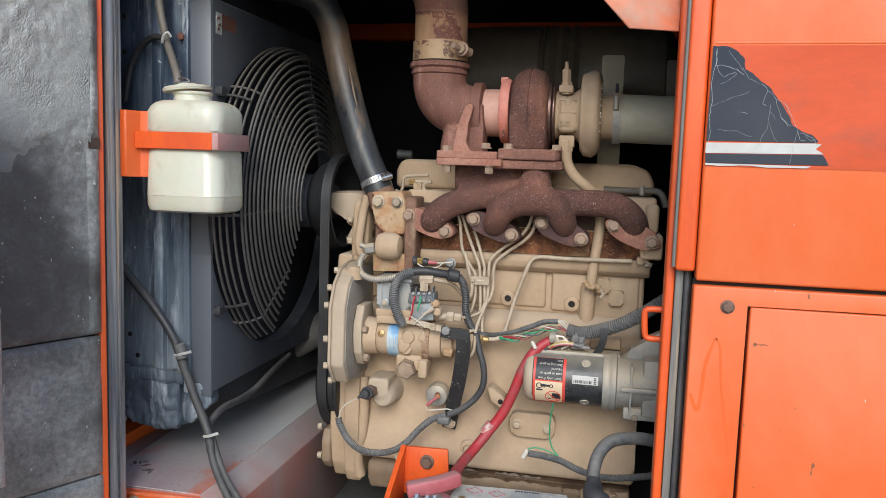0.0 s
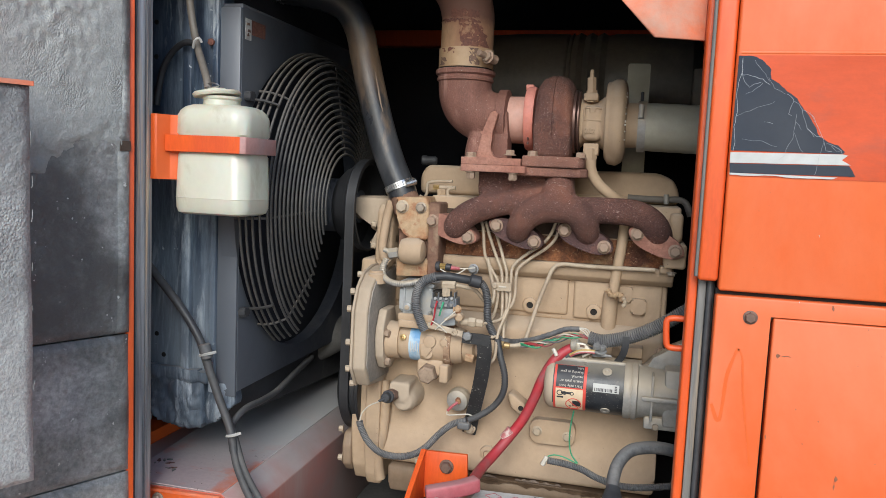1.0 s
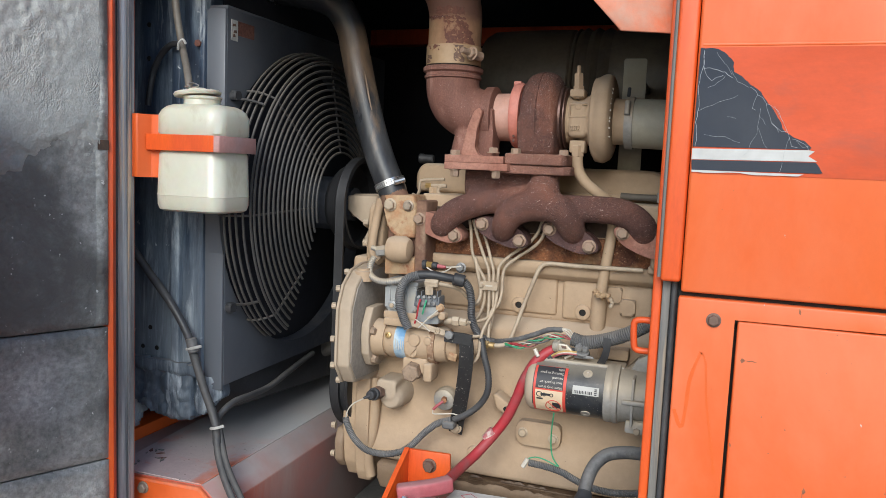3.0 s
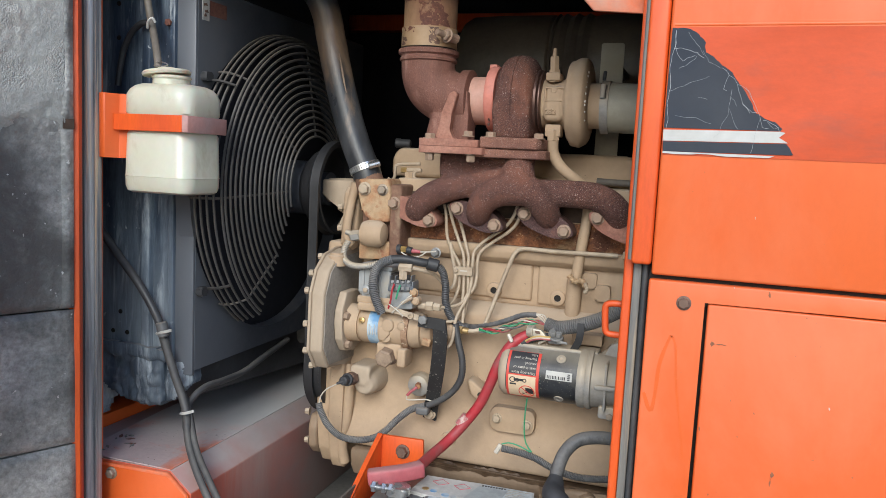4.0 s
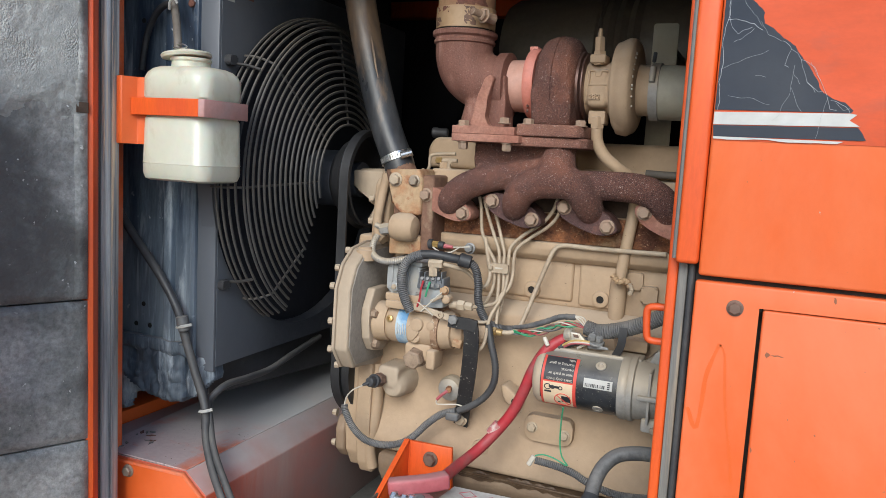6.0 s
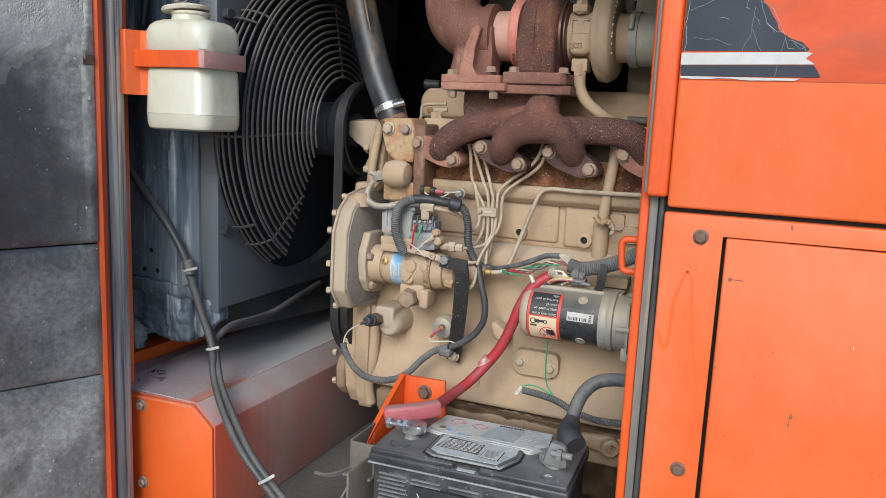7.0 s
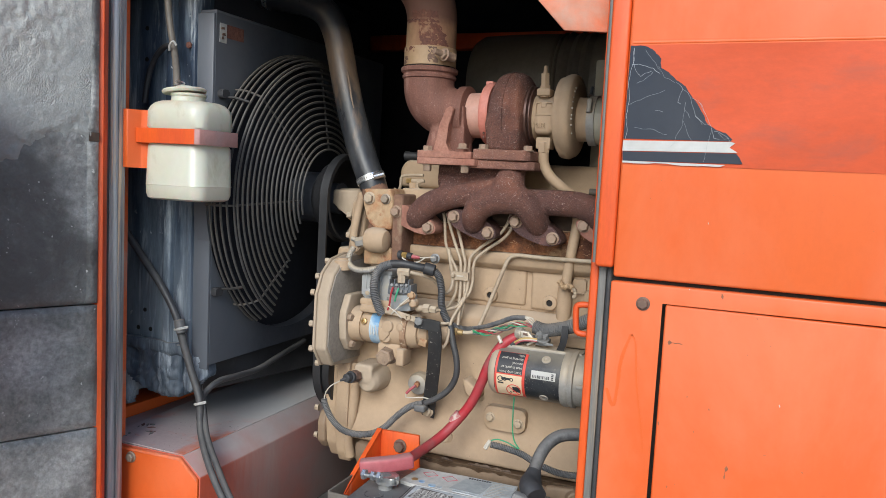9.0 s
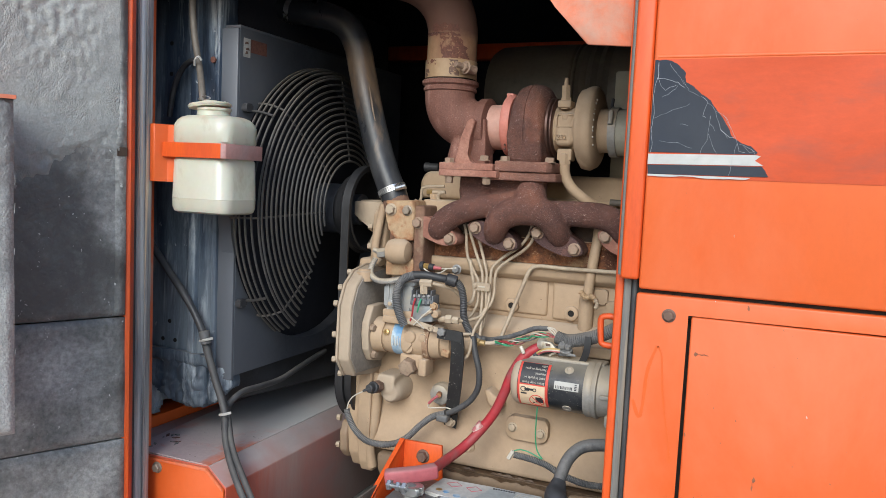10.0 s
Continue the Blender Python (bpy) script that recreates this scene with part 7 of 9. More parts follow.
part("idle_screw", rod(bmesh.new(), (-0.2330, 0.2380, 1.3500), (-0.2120, 0.2380, 1.3625), 0.0030, seg=10, bevel=0.0006), BEIGE_LIGHT, ip)
part("idle_post", lathe(bmesh.new(), (-0.2085, 0.255, 1.3560), (0, -1, 0), [(0, 0.0085), (0.012, 0.0075), (0.014, 0.005)], 18), BEIGE, ip)
part("wire", tube([(-0.2491, 0.2400, 1.3838), (-0.2512, 0.2360, 1.3714), (-0.2528, 0.2360, 1.3543), (-0.2586, 0.2400, 1.3383)], 0.0018, seg=6), RED, ip, "red wire")
part("wire", tube([(-0.2375, 0.2400, 1.3828), (-0.2397, 0.2360, 1.3704), (-0.2434, 0.2380, 1.3572)], 0.0018, seg=6), GREEN, ip, "green wire")
part("wire", tube([(-0.2108, 0.2400, 1.3708), (-0.2220, 0.2360, 1.3597), (-0.2353, 0.2340, 1.3459), (-0.2494, 0.2360, 1.3314)], 0.0012, seg=6), PALE_WIRE, ip, "thin pale wire")
part("wire", tube([(-0.2559, 0.2360, 1.3466), (-0.2383, 0.2340, 1.3371), (-0.2282, 0.2380, 1.3271)], 0.0012, seg=6), PALE_WIRE, ip, "thin pale wire")
part("lever", ribbon([(-0.2654, 0.2420, 1.3373), (-0.2376, 0.2400, 1.3343), (-0.2030, 0.2400, 1.3276), (-0.1755, 0.2420, 1.3242), (-0.1517, 0.2440, 1.3204)], 0.010, 0.003, across=(0, 0.1, 1)), BEIGE_LIGHT, ip, "flat throttle lever")
part("lever_eye", lathe(bmesh.new(), (-0.2140, 0.2390, 1.3297), (0, -1, 0), [(0, 0.0065), (0.004, 0.006), (0.0042, 0.003), (0.001, 0.003)], 18), BEIGE_LIGHT, ip)
# fuel inlet fittings
part("fitting", rod(bmesh.new(), (-0.2346, 0.2440, 1.4190), (-0.2335, 0.2440, 1.3930), 0.0080, seg=6, bevel=0.001), BEIGE_LIGHT, ip, "elbow fuel fitting")
part("fitting", rod(bmesh.new(), (-0.2416, 0.2430, 1.4150), (-0.2165, 0.2440, 1.4150), 0.0082, seg=6, bevel=0.001), BEIGE_LIGHT, ip)
part("fitting", rod(bmesh.new(), (-0.2077, 0.2620, 1.3441), (-0.1930, 0.2620, 1.3457), 0.0065, seg=14, bevel=0.001), BEIGE_LIGHT, ip)
part("fitting", rod(bmesh.new(), (-0.1930, 0.2620, 1.3457), (-0.1794, 0.2620, 1.3461), 0.0092, seg=6, bevel=0.001), BEIGE_LIGHT, ip)
part("fitting", rod(bmesh.new(), (-0.1794, 0.2620, 1.3461), (-0.1659, 0.2620, 1.3455), 0.0072, seg=6, bevel=0.001), BEIGE_LIGHT, ip)
part("fitting", rod(bmesh.new(), (-0.1959, 0.2580, 1.2809), (-0.1799, 0.2580, 1.2787), 0.0078, seg=6, bevel=0.001), BEIGE_RUST, ip)
part("fitting", rod(bmesh.new(), (-0.1401, 0.2850, 1.3047), (-0.1289, 0.2850, 1.3040), 0.0078, seg=6, bevel=0.001), BRASS, ip, "brass union nut")
part("fitting", rod(bmesh.new(), (-0.1289, 0.2850, 1.3040), (-0.1177, 0.2850, 1.3032), 0.0058, seg=12, bevel=0.001), BRASS, ip)
part("fitting", rod(bmesh.new(), (-0.1627, 0.2850, 1.3031), (-0.1379, 0.2850, 1.3050), 0.0115, seg=24, bevel=0.002), BEIGE, ip)

# black support strap with its bolts
st = thing("support_strap", (-0.1895, 0.3000, 1.1270), "speckled black flat steel strap bolted over the pump", "strap")
part("bar", ribbon([(-0.1605, 0.2380, 1.3244), (-0.1567, 0.2400, 1.2996), (-0.1643, 0.2580, 1.2422), (-0.1790, 0.2850, 1.1796), (-0.1918, 0.3060, 1.1216)], 0.0262, 0.004, across=(1, 0, -0.03)), STRAP, st)
part("arm", ribbon([(-0.1984, 0.2380, 1.3221), (-0.1822, 0.2370, 1.3210), (-0.1642, 0.2365, 1.3211), (-0.1477, 0.2370, 1.3188)], 0.0200, 0.004, across=(0, 0, 1)), STRAP, st)
bolt(st, (-0.1881, 0.2345, 1.3259), (0, -1, 0), 0.0085, LEAD, h=0.007, washer=False)
bolt(st, (-0.1899, 0.3000, 1.1337), (0, -1, 0), 0.0095, BEIGE_LIGHT, h=0.007)

# oil pressure sender and sensor
os_ = thing("oil_sender", (-0.2102, 0.3100, 1.1665), "round dusty grey oil pressure sender", "sensor")
part("body", lathe(bmesh.new(), (-0.2164, 0.3280, 1.1842), (-0.05, -1, -0.1), [(0, 0.0205), (0.012, 0.0225), (0.017, 0.0225), (0.020, 0.0205), (0.024, 0.0205), (0.026, 0.017), (0.028, 0.006)], 36), ALU, os_)
part("terminal", rod(bmesh.new(), (-0.2144, 0.2980, 1.1868), (-0.2110, 0.2850, 1.1858), 0.0055, seg=6, bevel=0.001), BEIGE_RUST, os_)
part("boot", tube([(-0.2118, 0.2840, 1.1859), (-0.2223, 0.2820, 1.1769), (-0.2302, 0.2820, 1.1679)], 0.0028, seg=8), RED_FADED, os_)
part("wire", tube([(-0.2302, 0.2820, 1.1679), (-0.2310, 0.2820, 1.1599), (-0.2172, 0.2830, 1.1607), (-0.1915, 0.2860, 1.1640), (-0.1780, 0.2850, 1.1608)], 0.0013, seg=6), PALE_WIRE, os_)
ss = thing("speed_sensor", (-0.3489, 0.2900, 1.1637), "black threaded sensor in a beige cast boss", "sensor")
sb = bmesh.new()
slab(sb, rounded(-0.346, -0.306, 1.178, 1.214, 0.008), "y", 0.274, 0.345, bevel=0.006)
lathe(sb, (-0.3190, 0.2900, 1.1771), (0, 1, 0.05), [(-0.012, 0.018), (0.0, 0.024), (0.05, 0.03)], 26)
sbo = part("boss", sb, BEIGE_GREY, ss)
cast(sbo, 0.003, 4)
part("nut", rod(bmesh.new(), (-0.3352, 0.2720, 1.1894), (-0.3386, 0.2550, 1.1915), 0.0125, seg=6, bevel=0.002), RUSTY_BOLT, ss)
part("barrel", rod(bmesh.new(), (-0.3377, 0.2580, 1.1910), (-0.3409, 0.2320, 1.1929), 0.0098, 0.0085, seg=24, bevel=0.002), RUBBER, ss)
part("collar", rod(bmesh.new(), (-0.3384, 0.2500, 1.1915), (-0.3394, 0.2450, 1.1925), 0.0122, seg=24, bevel=0.001), RUBBER, ss)
part("tip", rod(bmesh.new(), (-0.3420, 0.2340, 1.1912), (-0.3492, 0.2250, 1.1888), 0.004, 0.002, seg=10), RUBBER, ss)

# ---- fuel lines ----
fl_ = thing("injection_lines", (-0.1430, 0.3300, 1.3953), "bundle of dusty beige steel injection lines with clips", "fuel lines")
LR = 0.0031
for pts in (
    [(-0.1926, 0.3350, 1.5277), (-0.1882, 0.3350, 1.5098), (-0.1835, 0.3350, 1.4671), (-0.1709, 0.3330, 1.4412), (-0.1554, 0.3290, 1.4180), (-0.1530, 0.3280, 1.4032), (-0.1536, 0.3250, 1.3731), (-0.1554, 0.3000, 1.3522), (-0.1601, 0.2700, 1.3450), (-0.1715, 0.2620, 1.3449)],
    [(-0.1846, 0.3350, 1.5281), (-0.1735, 0.3350, 1.4946), (-0.1610, 0.3340, 1.4634), (-0.1493, 0.3310, 1.4377), (-0.1459, 0.3280, 1.4189), (-0.1445, 0.3270, 1.4008), (-0.1410, 0.3150, 1.3594), (-0.1390, 0.2900, 1.3308), (-0.1462, 0.2750, 1.3205), (-0.1613, 0.2680, 1.3198)],
    [(-0.1720, 0.3350, 1.5288), (-0.1573, 0.3350, 1.4904), (-0.1449, 0.3320, 1.4541), (-0.1384, 0.3300, 1.4333), (-0.1378, 0.3280, 1.4153), (-0.1363, 0.3270, 1.3962), (-0.1335, 0.3200, 1.3542), (-0.1370, 0.3100, 1.3227), (-0.1432, 0.2900, 1.3057)],
    [(-0.0518, 0.3350, 1.5336), (-0.0599, 0.3350, 1.5115), (-0.0759, 0.3350, 1.4907), (-0.1071, 0.3340, 1.4675), (-0.1271, 0.3310, 1.4459), (-0.1292, 0.3280, 1.4236), (-0.1287, 0.3270, 1.4023), (-0.1301, 0.3150, 1.3659), (-0.1406, 0.2800, 1.3268), (-0.1415, 0.2620, 1.2872), (-0.1514, 0.2580, 1.2739), (-0.1738, 0.2580, 1.2720)],
    [(-0.0442, 0.3350, 1.5320), (-0.0499, 0.3350, 1.5059), (-0.0647, 0.3350, 1.4862), (-0.0958, 0.3340, 1.4630), (-0.1168, 0.3310, 1.4425), (-0.1201, 0.3280, 1.4212), (-0.1196, 0.3270, 1.3999), (-0.1231, 0.3220, 1.3765), (-0.1362, 0.3150, 1.3545), (-0.1341, 0.3000, 1.3353), (-0.1314, 0.2900, 1.3157)],
):
    part("line", tube(pts, LR, seg=10, step=0.005), BEIGE_LIGHT, fl_)
part("line", tube([(0.1323, 0.3380, 1.4574), (0.0828, 0.3380, 1.4563), (0.0111, 0.3380, 1.4556), (-0.0366, 0.3380, 1.4559), (-0.0519, 0.3370, 1.4474), (-0.0607, 0.3350, 1.4258), (-0.0759, 0.3300, 1.3803), (-0.0855, 0.3100, 1.3393), (-0.0921, 0.2950, 1.3142), (-0.1034, 0.2880, 1.3055), (-0.1222, 0.2850, 1.3037)], 0.0040, seg=12, step=0.006), BEIGE_LIGHT, fl_)
part("line", tube([(-0.2165, 0.2440, 1.4149), (-0.1997, 0.2560, 1.4104), (-0.1856, 0.2780, 1.4017), (-0.1737, 0.2900, 1.3858), (-0.1657, 0.3000, 1.3737), (-0.1596, 0.3100, 1.3786), (-0.1588, 0.3200, 1.3970), (-0.1666, 0.3280, 1.4203), (-0.1771, 0.3350, 1.4568)], 0.0036, seg=12, step=0.006), BEIGE_LIGHT, fl_)
part("line", tube([(-0.1659, 0.2620, 1.3455), (-0.1529, 0.2800, 1.3455), (-0.1383, 0.3000, 1.3509), (-0.1323, 0.3150, 1.3657)], LR, seg=10, step=0.005), BEIGE_LIGHT, fl_)
ck = part("clip", slab(bmesh.new(), rounded(-0.1625, -0.1265, 1.3995, 1.4155, 0.002), "y", 0.318, 0.3225, bevel=0.001), BEIGE_LIGHT, fl_, "pale flat line clip")
bolt(fl_, (-0.1575, 0.3180, 1.4080), (0, -1, 0), 0.0045, BEIGE_LIGHT, h=0.004)
part("clip_bar", slab(bmesh.new(), rounded(-0.150, -0.136, 1.4065, 1.409, 0.001, 2), "y", 0.3168, 0.3185), PALE_WIRE, fl_)

rl = thing("return_lines", (-0.2919, 0.4000, 1.5699), "thin beige return lines with a brass union beside the head", "fuel lines")
part("line", tube([(-0.3361, 0.4000, 1.5679), (-0.3270, 0.4000, 1.5649), (-0.3211, 0.4000, 1.5743), (-0.3206, 0.4000, 1.5913), (-0.3108, 0.4000, 1.5973), (-0.2687, 0.4000, 1.6000)], 0.0032, seg=10), BEIGE_LIGHT, rl)
part("line", tube([(-0.2570, 0.3800, 1.5877), (-0.2703, 0.3800, 1.5850), (-0.2734, 0.3800, 1.5749), (-0.2657, 0.3800, 1.5674), (-0.2559, 0.3800, 1.5657)], 0.0036, seg=10), BEIGE_LIGHT, rl)
part("union", rod(bmesh.new(), (-0.3078, 0.4000, 1.5861), (-0.2953, 0.4000, 1.5866), 0.0062, seg=6, bevel=0.001), BRASS, rl, "brass union")
part("union", rod(bmesh.new(), (-0.2953, 0.4000, 1.5866), (-0.2680, 0.4000, 1.5877), 0.004, seg=12), BEIGE_LIGHT, rl)
part("injector", rod(bmesh.new(), (-0.2904, 0.4000, 1.5643), (-0.2914, 0.4000, 1.5834), 0.009, seg=6, bevel=0.001), BEIGE, rl)
part("injector", rod(bmesh.new(), (-0.2907, 0.4000, 1.5450), (-0.2905, 0.4000, 1.5654), 0.012, seg=20, bevel=0.001), RUST_RED, rl)
part("stud", rod(bmesh.new(), (-0.2967, 0.3800, 1.5447), (-0.2970, 0.3800, 1.5526), 0.010, seg=6, bevel=0.001), BEIGE, rl)
part("hose", tube([(0.0735, 0.4400, 1.5843), (0.1004, 0.4400, 1.5834), (0.1429, 0.4400, 1.5832), (0.1691, 0.4400, 1.5844), (0.1831, 0.4400, 1.5775), (0.1930, 0.4400, 1.5541)], 0.0065, seg=12), BROWN_SHADOW, rl, "grey breather hose")
part("hose_clip", rod(bmesh.new(), (0.1450, 0.4300, 1.5943), (0.1462, 0.4300, 1.5749), 0.005, seg=10, bevel=0.001), ALU, rl)

# ---- starter motor ----
SY, SZ = 0.262, 1.2515
sm = thing("starter_motor", (0.05, SY, 1.2), "black starter motor with a red and cream warning label", "starter motor")
part("end_cap", lathe(bmesh.new(), (-0.046, SY, SZ - 0.002), (1, 0, 0), [(0, 0.030), (0.003, 0.0375), (0.008, 0.0420), (0.013, 0.0438), (0.020, 0.0440)], 44), BEIGE_GREY, sm, "dusty cream end cap")
part("body", lathe(bmesh.new(), (-0.030, SY, SZ - 0.001), (1, 0, 0), [(0, 0.0425), (0.001, 0.0445), (0.122, 0.0455), (0.123, 0.044)], 56), STARTER, sm)
part("flange_ring", lathe(bmesh.new(), (0.0915, SY, SZ), (1, 0, 0), [(0, 0.044), (0.0, 0.0485), (0.004, 0.0500), (0.010, 0.0500), (0.013, 0.0485), (0.016, 0.0505), (0.022, 0.0505), (0.024, 0.047)], 48), ALU, sm, "grey cast mounting ring")
nose = bmesh.new()
lathe(nose, (0.1145, SY, SZ), (1, 0, 0), [(0, 0.047), (0.03, 0.042), (0.10, 0.038)], 40)
part("nose", nose, ALU, sm, "grey cast drive housing")
part("nose_rib", boxes((0.122, 0.20, SY - 0.050, SY - 0.036, SZ - 0.004, SZ + 0.004), bevel=0.002), ALU, sm)
part("nose_rib", boxes((0.137, 0.141, SY - 0.047, SY, SZ - 0.04, SZ + 0.04), bevel=0.001), ALU, sm)
part("nose_wing", slab(bmesh.new(), [(0.118, SZ + 0.040), (0.20, SZ + 0.040), (0.20, SZ + 0.10), (0.165, SZ + 0.082), (0.140, SZ + 0.056)], "y", SY + 0.005, SY + 0.03, bevel=0.004), ALU, sm)
part("nose_foot", boxes((0.128, 0.20, SY - 0.03, SY + 0.02, SZ - 0.058, SZ - 0.036), bevel=0.004), ALU, sm)
part("housing_edge", boxes((0.158, 0.23, SY - 0.036, SY + 0.06, SZ - 0.05, SZ + 0.05), bevel=0.006), ALU, sm)
bolt(sm, (0.148, SY - 0.028, SZ - 0.052), (0, -1, 0), 0.006, STEEL)


def wrap(bm, x0, x1, a0, a1, r, n=14):
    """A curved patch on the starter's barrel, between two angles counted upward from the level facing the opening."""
    rows = []
    for k in range(n + 1):
        a = radians(a0 + (a1 - a0) * k / n)
        rows.append([bm.verts.new((x, SY - r * math.cos(a), SZ + r * math.sin(a))) for x in (x0, x1)])
    for p, q in zip(rows, rows[1:]):
        bm.faces.new((p[0], p[1], q[1], q[0]))
    return bm


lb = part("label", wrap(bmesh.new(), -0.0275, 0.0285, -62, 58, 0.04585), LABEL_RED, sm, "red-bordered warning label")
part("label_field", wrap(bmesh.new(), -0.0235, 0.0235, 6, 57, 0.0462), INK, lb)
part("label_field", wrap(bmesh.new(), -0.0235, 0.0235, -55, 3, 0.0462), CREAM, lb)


def on_label(x, a, r=0.0465):
    return Vector((x, SY - r * math.cos(radians(a)), SZ + r * math.sin(radians(a))))


# pictogram: a barred ring with a plain machine shape
ringpts = [on_label(0.008 + 0.0132 * math.cos(t), -35 + 16.5 * math.sin(t)) for t in [2 * math.pi * k / 28 for k in range(29)]]
part("print", tube(ringpts, 0.0008, seg=5, straight=True), LABEL_RED, lb)
part("print", tube([on_label(0.008 + 0.0095 * s, -35 - 12 * s) for s in (-1, -0.5, 0, 0.5, 1)], 0.0008, seg=5, straight=True), LABEL_RED, lb)
part("print", wrap(bmesh.new(), 0.006, 0.020, -40, -24, 0.0464, 4), INK, lb)
part("print", wrap(bmesh.new(), 0.000, 0.004, -44, -40, 0.0464, 2), INK, lb)
for x, r in ((-0.016, 0.0048), (0.0045, 0.003), (-0.008, 0.003)):
    part("print", tube([on_label(x + r * math.cos(t), -7 + r * 1250 * math.sin(t) * 0.9) for t in [2 * math.pi * k / 16 for k in range(17)]], 0.0008, seg=5, straight=True), INK, lb)
part("print", wrap(bmesh.new(), -0.014, 0.003, -9, -4, 0.0464, 3), INK, lb)
part("print", wrap(bmesh.new(), -0.021, -0.010, -19, -15, 0.0464, 3), INK, lb)


def writing(text, size, x, a, parent, material):
    """Built-in font, bent round the barrel and upside down as the motor is mounted; its end (right) at x, its base line at angle a."""
    cu = bpy.data.curves.new("print", "FONT")
    cu.body, cu.size, cu.resolution_u = text, size, 2
    ob = bpy.data.objects.new("print", cu)
    scene.collection.objects.link(ob)
    bpy.context.view_layer.update()
    me = bpy.data.meshes.new_from_object(ob.evaluated_get(bpy.context.evaluated_depsgraph_get()))
    bpy.data.objects.remove(ob)
    bpy.data.curves.remove(cu)
    for v in me.vertices:
        v.co = on_label(x - v.co.x, a - math.degrees(v.co.y / 0.0465), 0.0466)
    me.materials.append(material)
    o = new("print", me)
    o.parent = parent
    return tagged(o)


for text, a in (("Start only from", 12), ("seat in park or", 22.5), ("neutral.", 32.5), ("Starting in gear", 43), ("kills.", 53)):
    writing(text, 0.0066, 0.0222, a, lb, PALE_WIRE)
wl = part("label", wrap(bmesh.new(), 0.040, 0.084, 3, 21, 0.0465, 6), WHITE, sm, "small white bar label")
rnd = random.Random(9)
x = 0.0425
while x < 0.073:
    w = rnd.choice((0.0006, 0.0012, 0.0018))
    part("print_bar", wrap(bmesh.new(), x, x + w, 5, 11.5, 0.0468, 2), INK, wl)
    x += w + rnd.choice((0.0008, 0.0014))
for k in range(4):
    part("print_bar", wrap(bmesh.new(), 0.0765, 0.0805, 5 + 3.6 * k, 7.4 + 3.6 * k, 0.0468, 2), INK, wl)
for x, a in ((0.062, 50), (0.062, -46)):
    o = on_label(x, a, 0.0455)
    n = (o - Vector((x, SY, SZ)))
    part("pole_screw", lathe(bmesh.new(), o, n, [(0, 0.0085), (0.0012, 0.008), (0.0016, 0.0042), (0.0006, 0.003)], 20), ALU, sm)
part("back_plate", boxes((-0.035, 0.12, SY - 0.008, SY + 0.03, SZ + 0.040, SZ + 0.049), bevel=0.003), ALU, sm)
part("terminal_stud", rod(bmesh.new(), (0.0300, 0.2700, 1.2923), (0.0293, 0.2700, 1.3024), 0.004, seg=10), STEEL, sm)
# cable lugs and terminals above
lug = bmesh.new()
slab(lug, [(0.0030, 1.3300), (0.0210, 1.3290), (0.0290, 1.3210), (0.0330, 1.3140), (0.0250, 1.3120), (0.0170, 1.3170), (0.0060, 1.3150)], "y", 0.250, 0.258, bevel=0.0022, seg=3)
part("lug", lug, LUG, sm, "bright tinned cable lug")
part("lug_barrel", rod(bmesh.new(), (-0.0030, 0.2600, 1.3225), (0.0090, 0.2560, 1.3235), 0.0108, seg=18, bevel=0.002), LUG, sm)
part("lug_hollow", slab(bmesh.new(), [(0.0105, 1.3265), (0.0190, 1.3258), (0.0205, 1.3215), (0.0120, 1.3215)], "y", 0.2492, 0.2510, bevel=0.0006, seg=1), RUSTY_BOLT, sm)
for x, y, z, r in ((0.0400, 0.2560, 1.3215, 0.0070), (0.0505, 0.2580, 1.3200, 0.0062)):
    bolt(sm, (x, y, z), (0.1, -0.5, 1), r, LEAD, h=0.0075, washer=False)
part("terminal_block", boxes((0.0330, 0.0570, 0.2560, 0.2760, 1.3050, 1.3165), bevel=0.002), CONDUIT, sm, "dusty plastic terminal block")
part("terminal_washer", rod(bmesh.new(), (0.0455, 0.2600, 1.3155), (0.0462, 0.2585, 1.3190), 0.0125, seg=18, bevel=0.0008), LEAD, sm)
part("terminal_tab", slab(bmesh.new(), [(0.0480, 1.3135), (0.0660, 1.3120), (0.0680, 1.3080), (0.0500, 1.3075)], "y", 0.2520, 0.2545, bevel=0.0008), LEAD, sm, "tinned tab")
part("terminal_stud", rod(bmesh.new(), (0.0420, 0.2620, 1.3180), (0.0412, 0.2590, 1.3330), 0.0032, seg=10, bevel=0.0006), LEAD, sm)
for k, (mt, dz) in enumerate(((YELLOW_WIRE, 0.0026), (RED_FADED, -0.0012), (PALE_WIRE, 0.0006))):
    part("terminal_wire", tube([(-0.0060, 0.2560 + 0.002 * k, 1.3020 + dz), (0.0080, 0.2500, 1.3115 + dz), (0.0220, 0.2480, 1.3150 + dz), (0.0380, 0.2520, 1.3145 + dz)], 0.0019, seg=7), mt, sm)

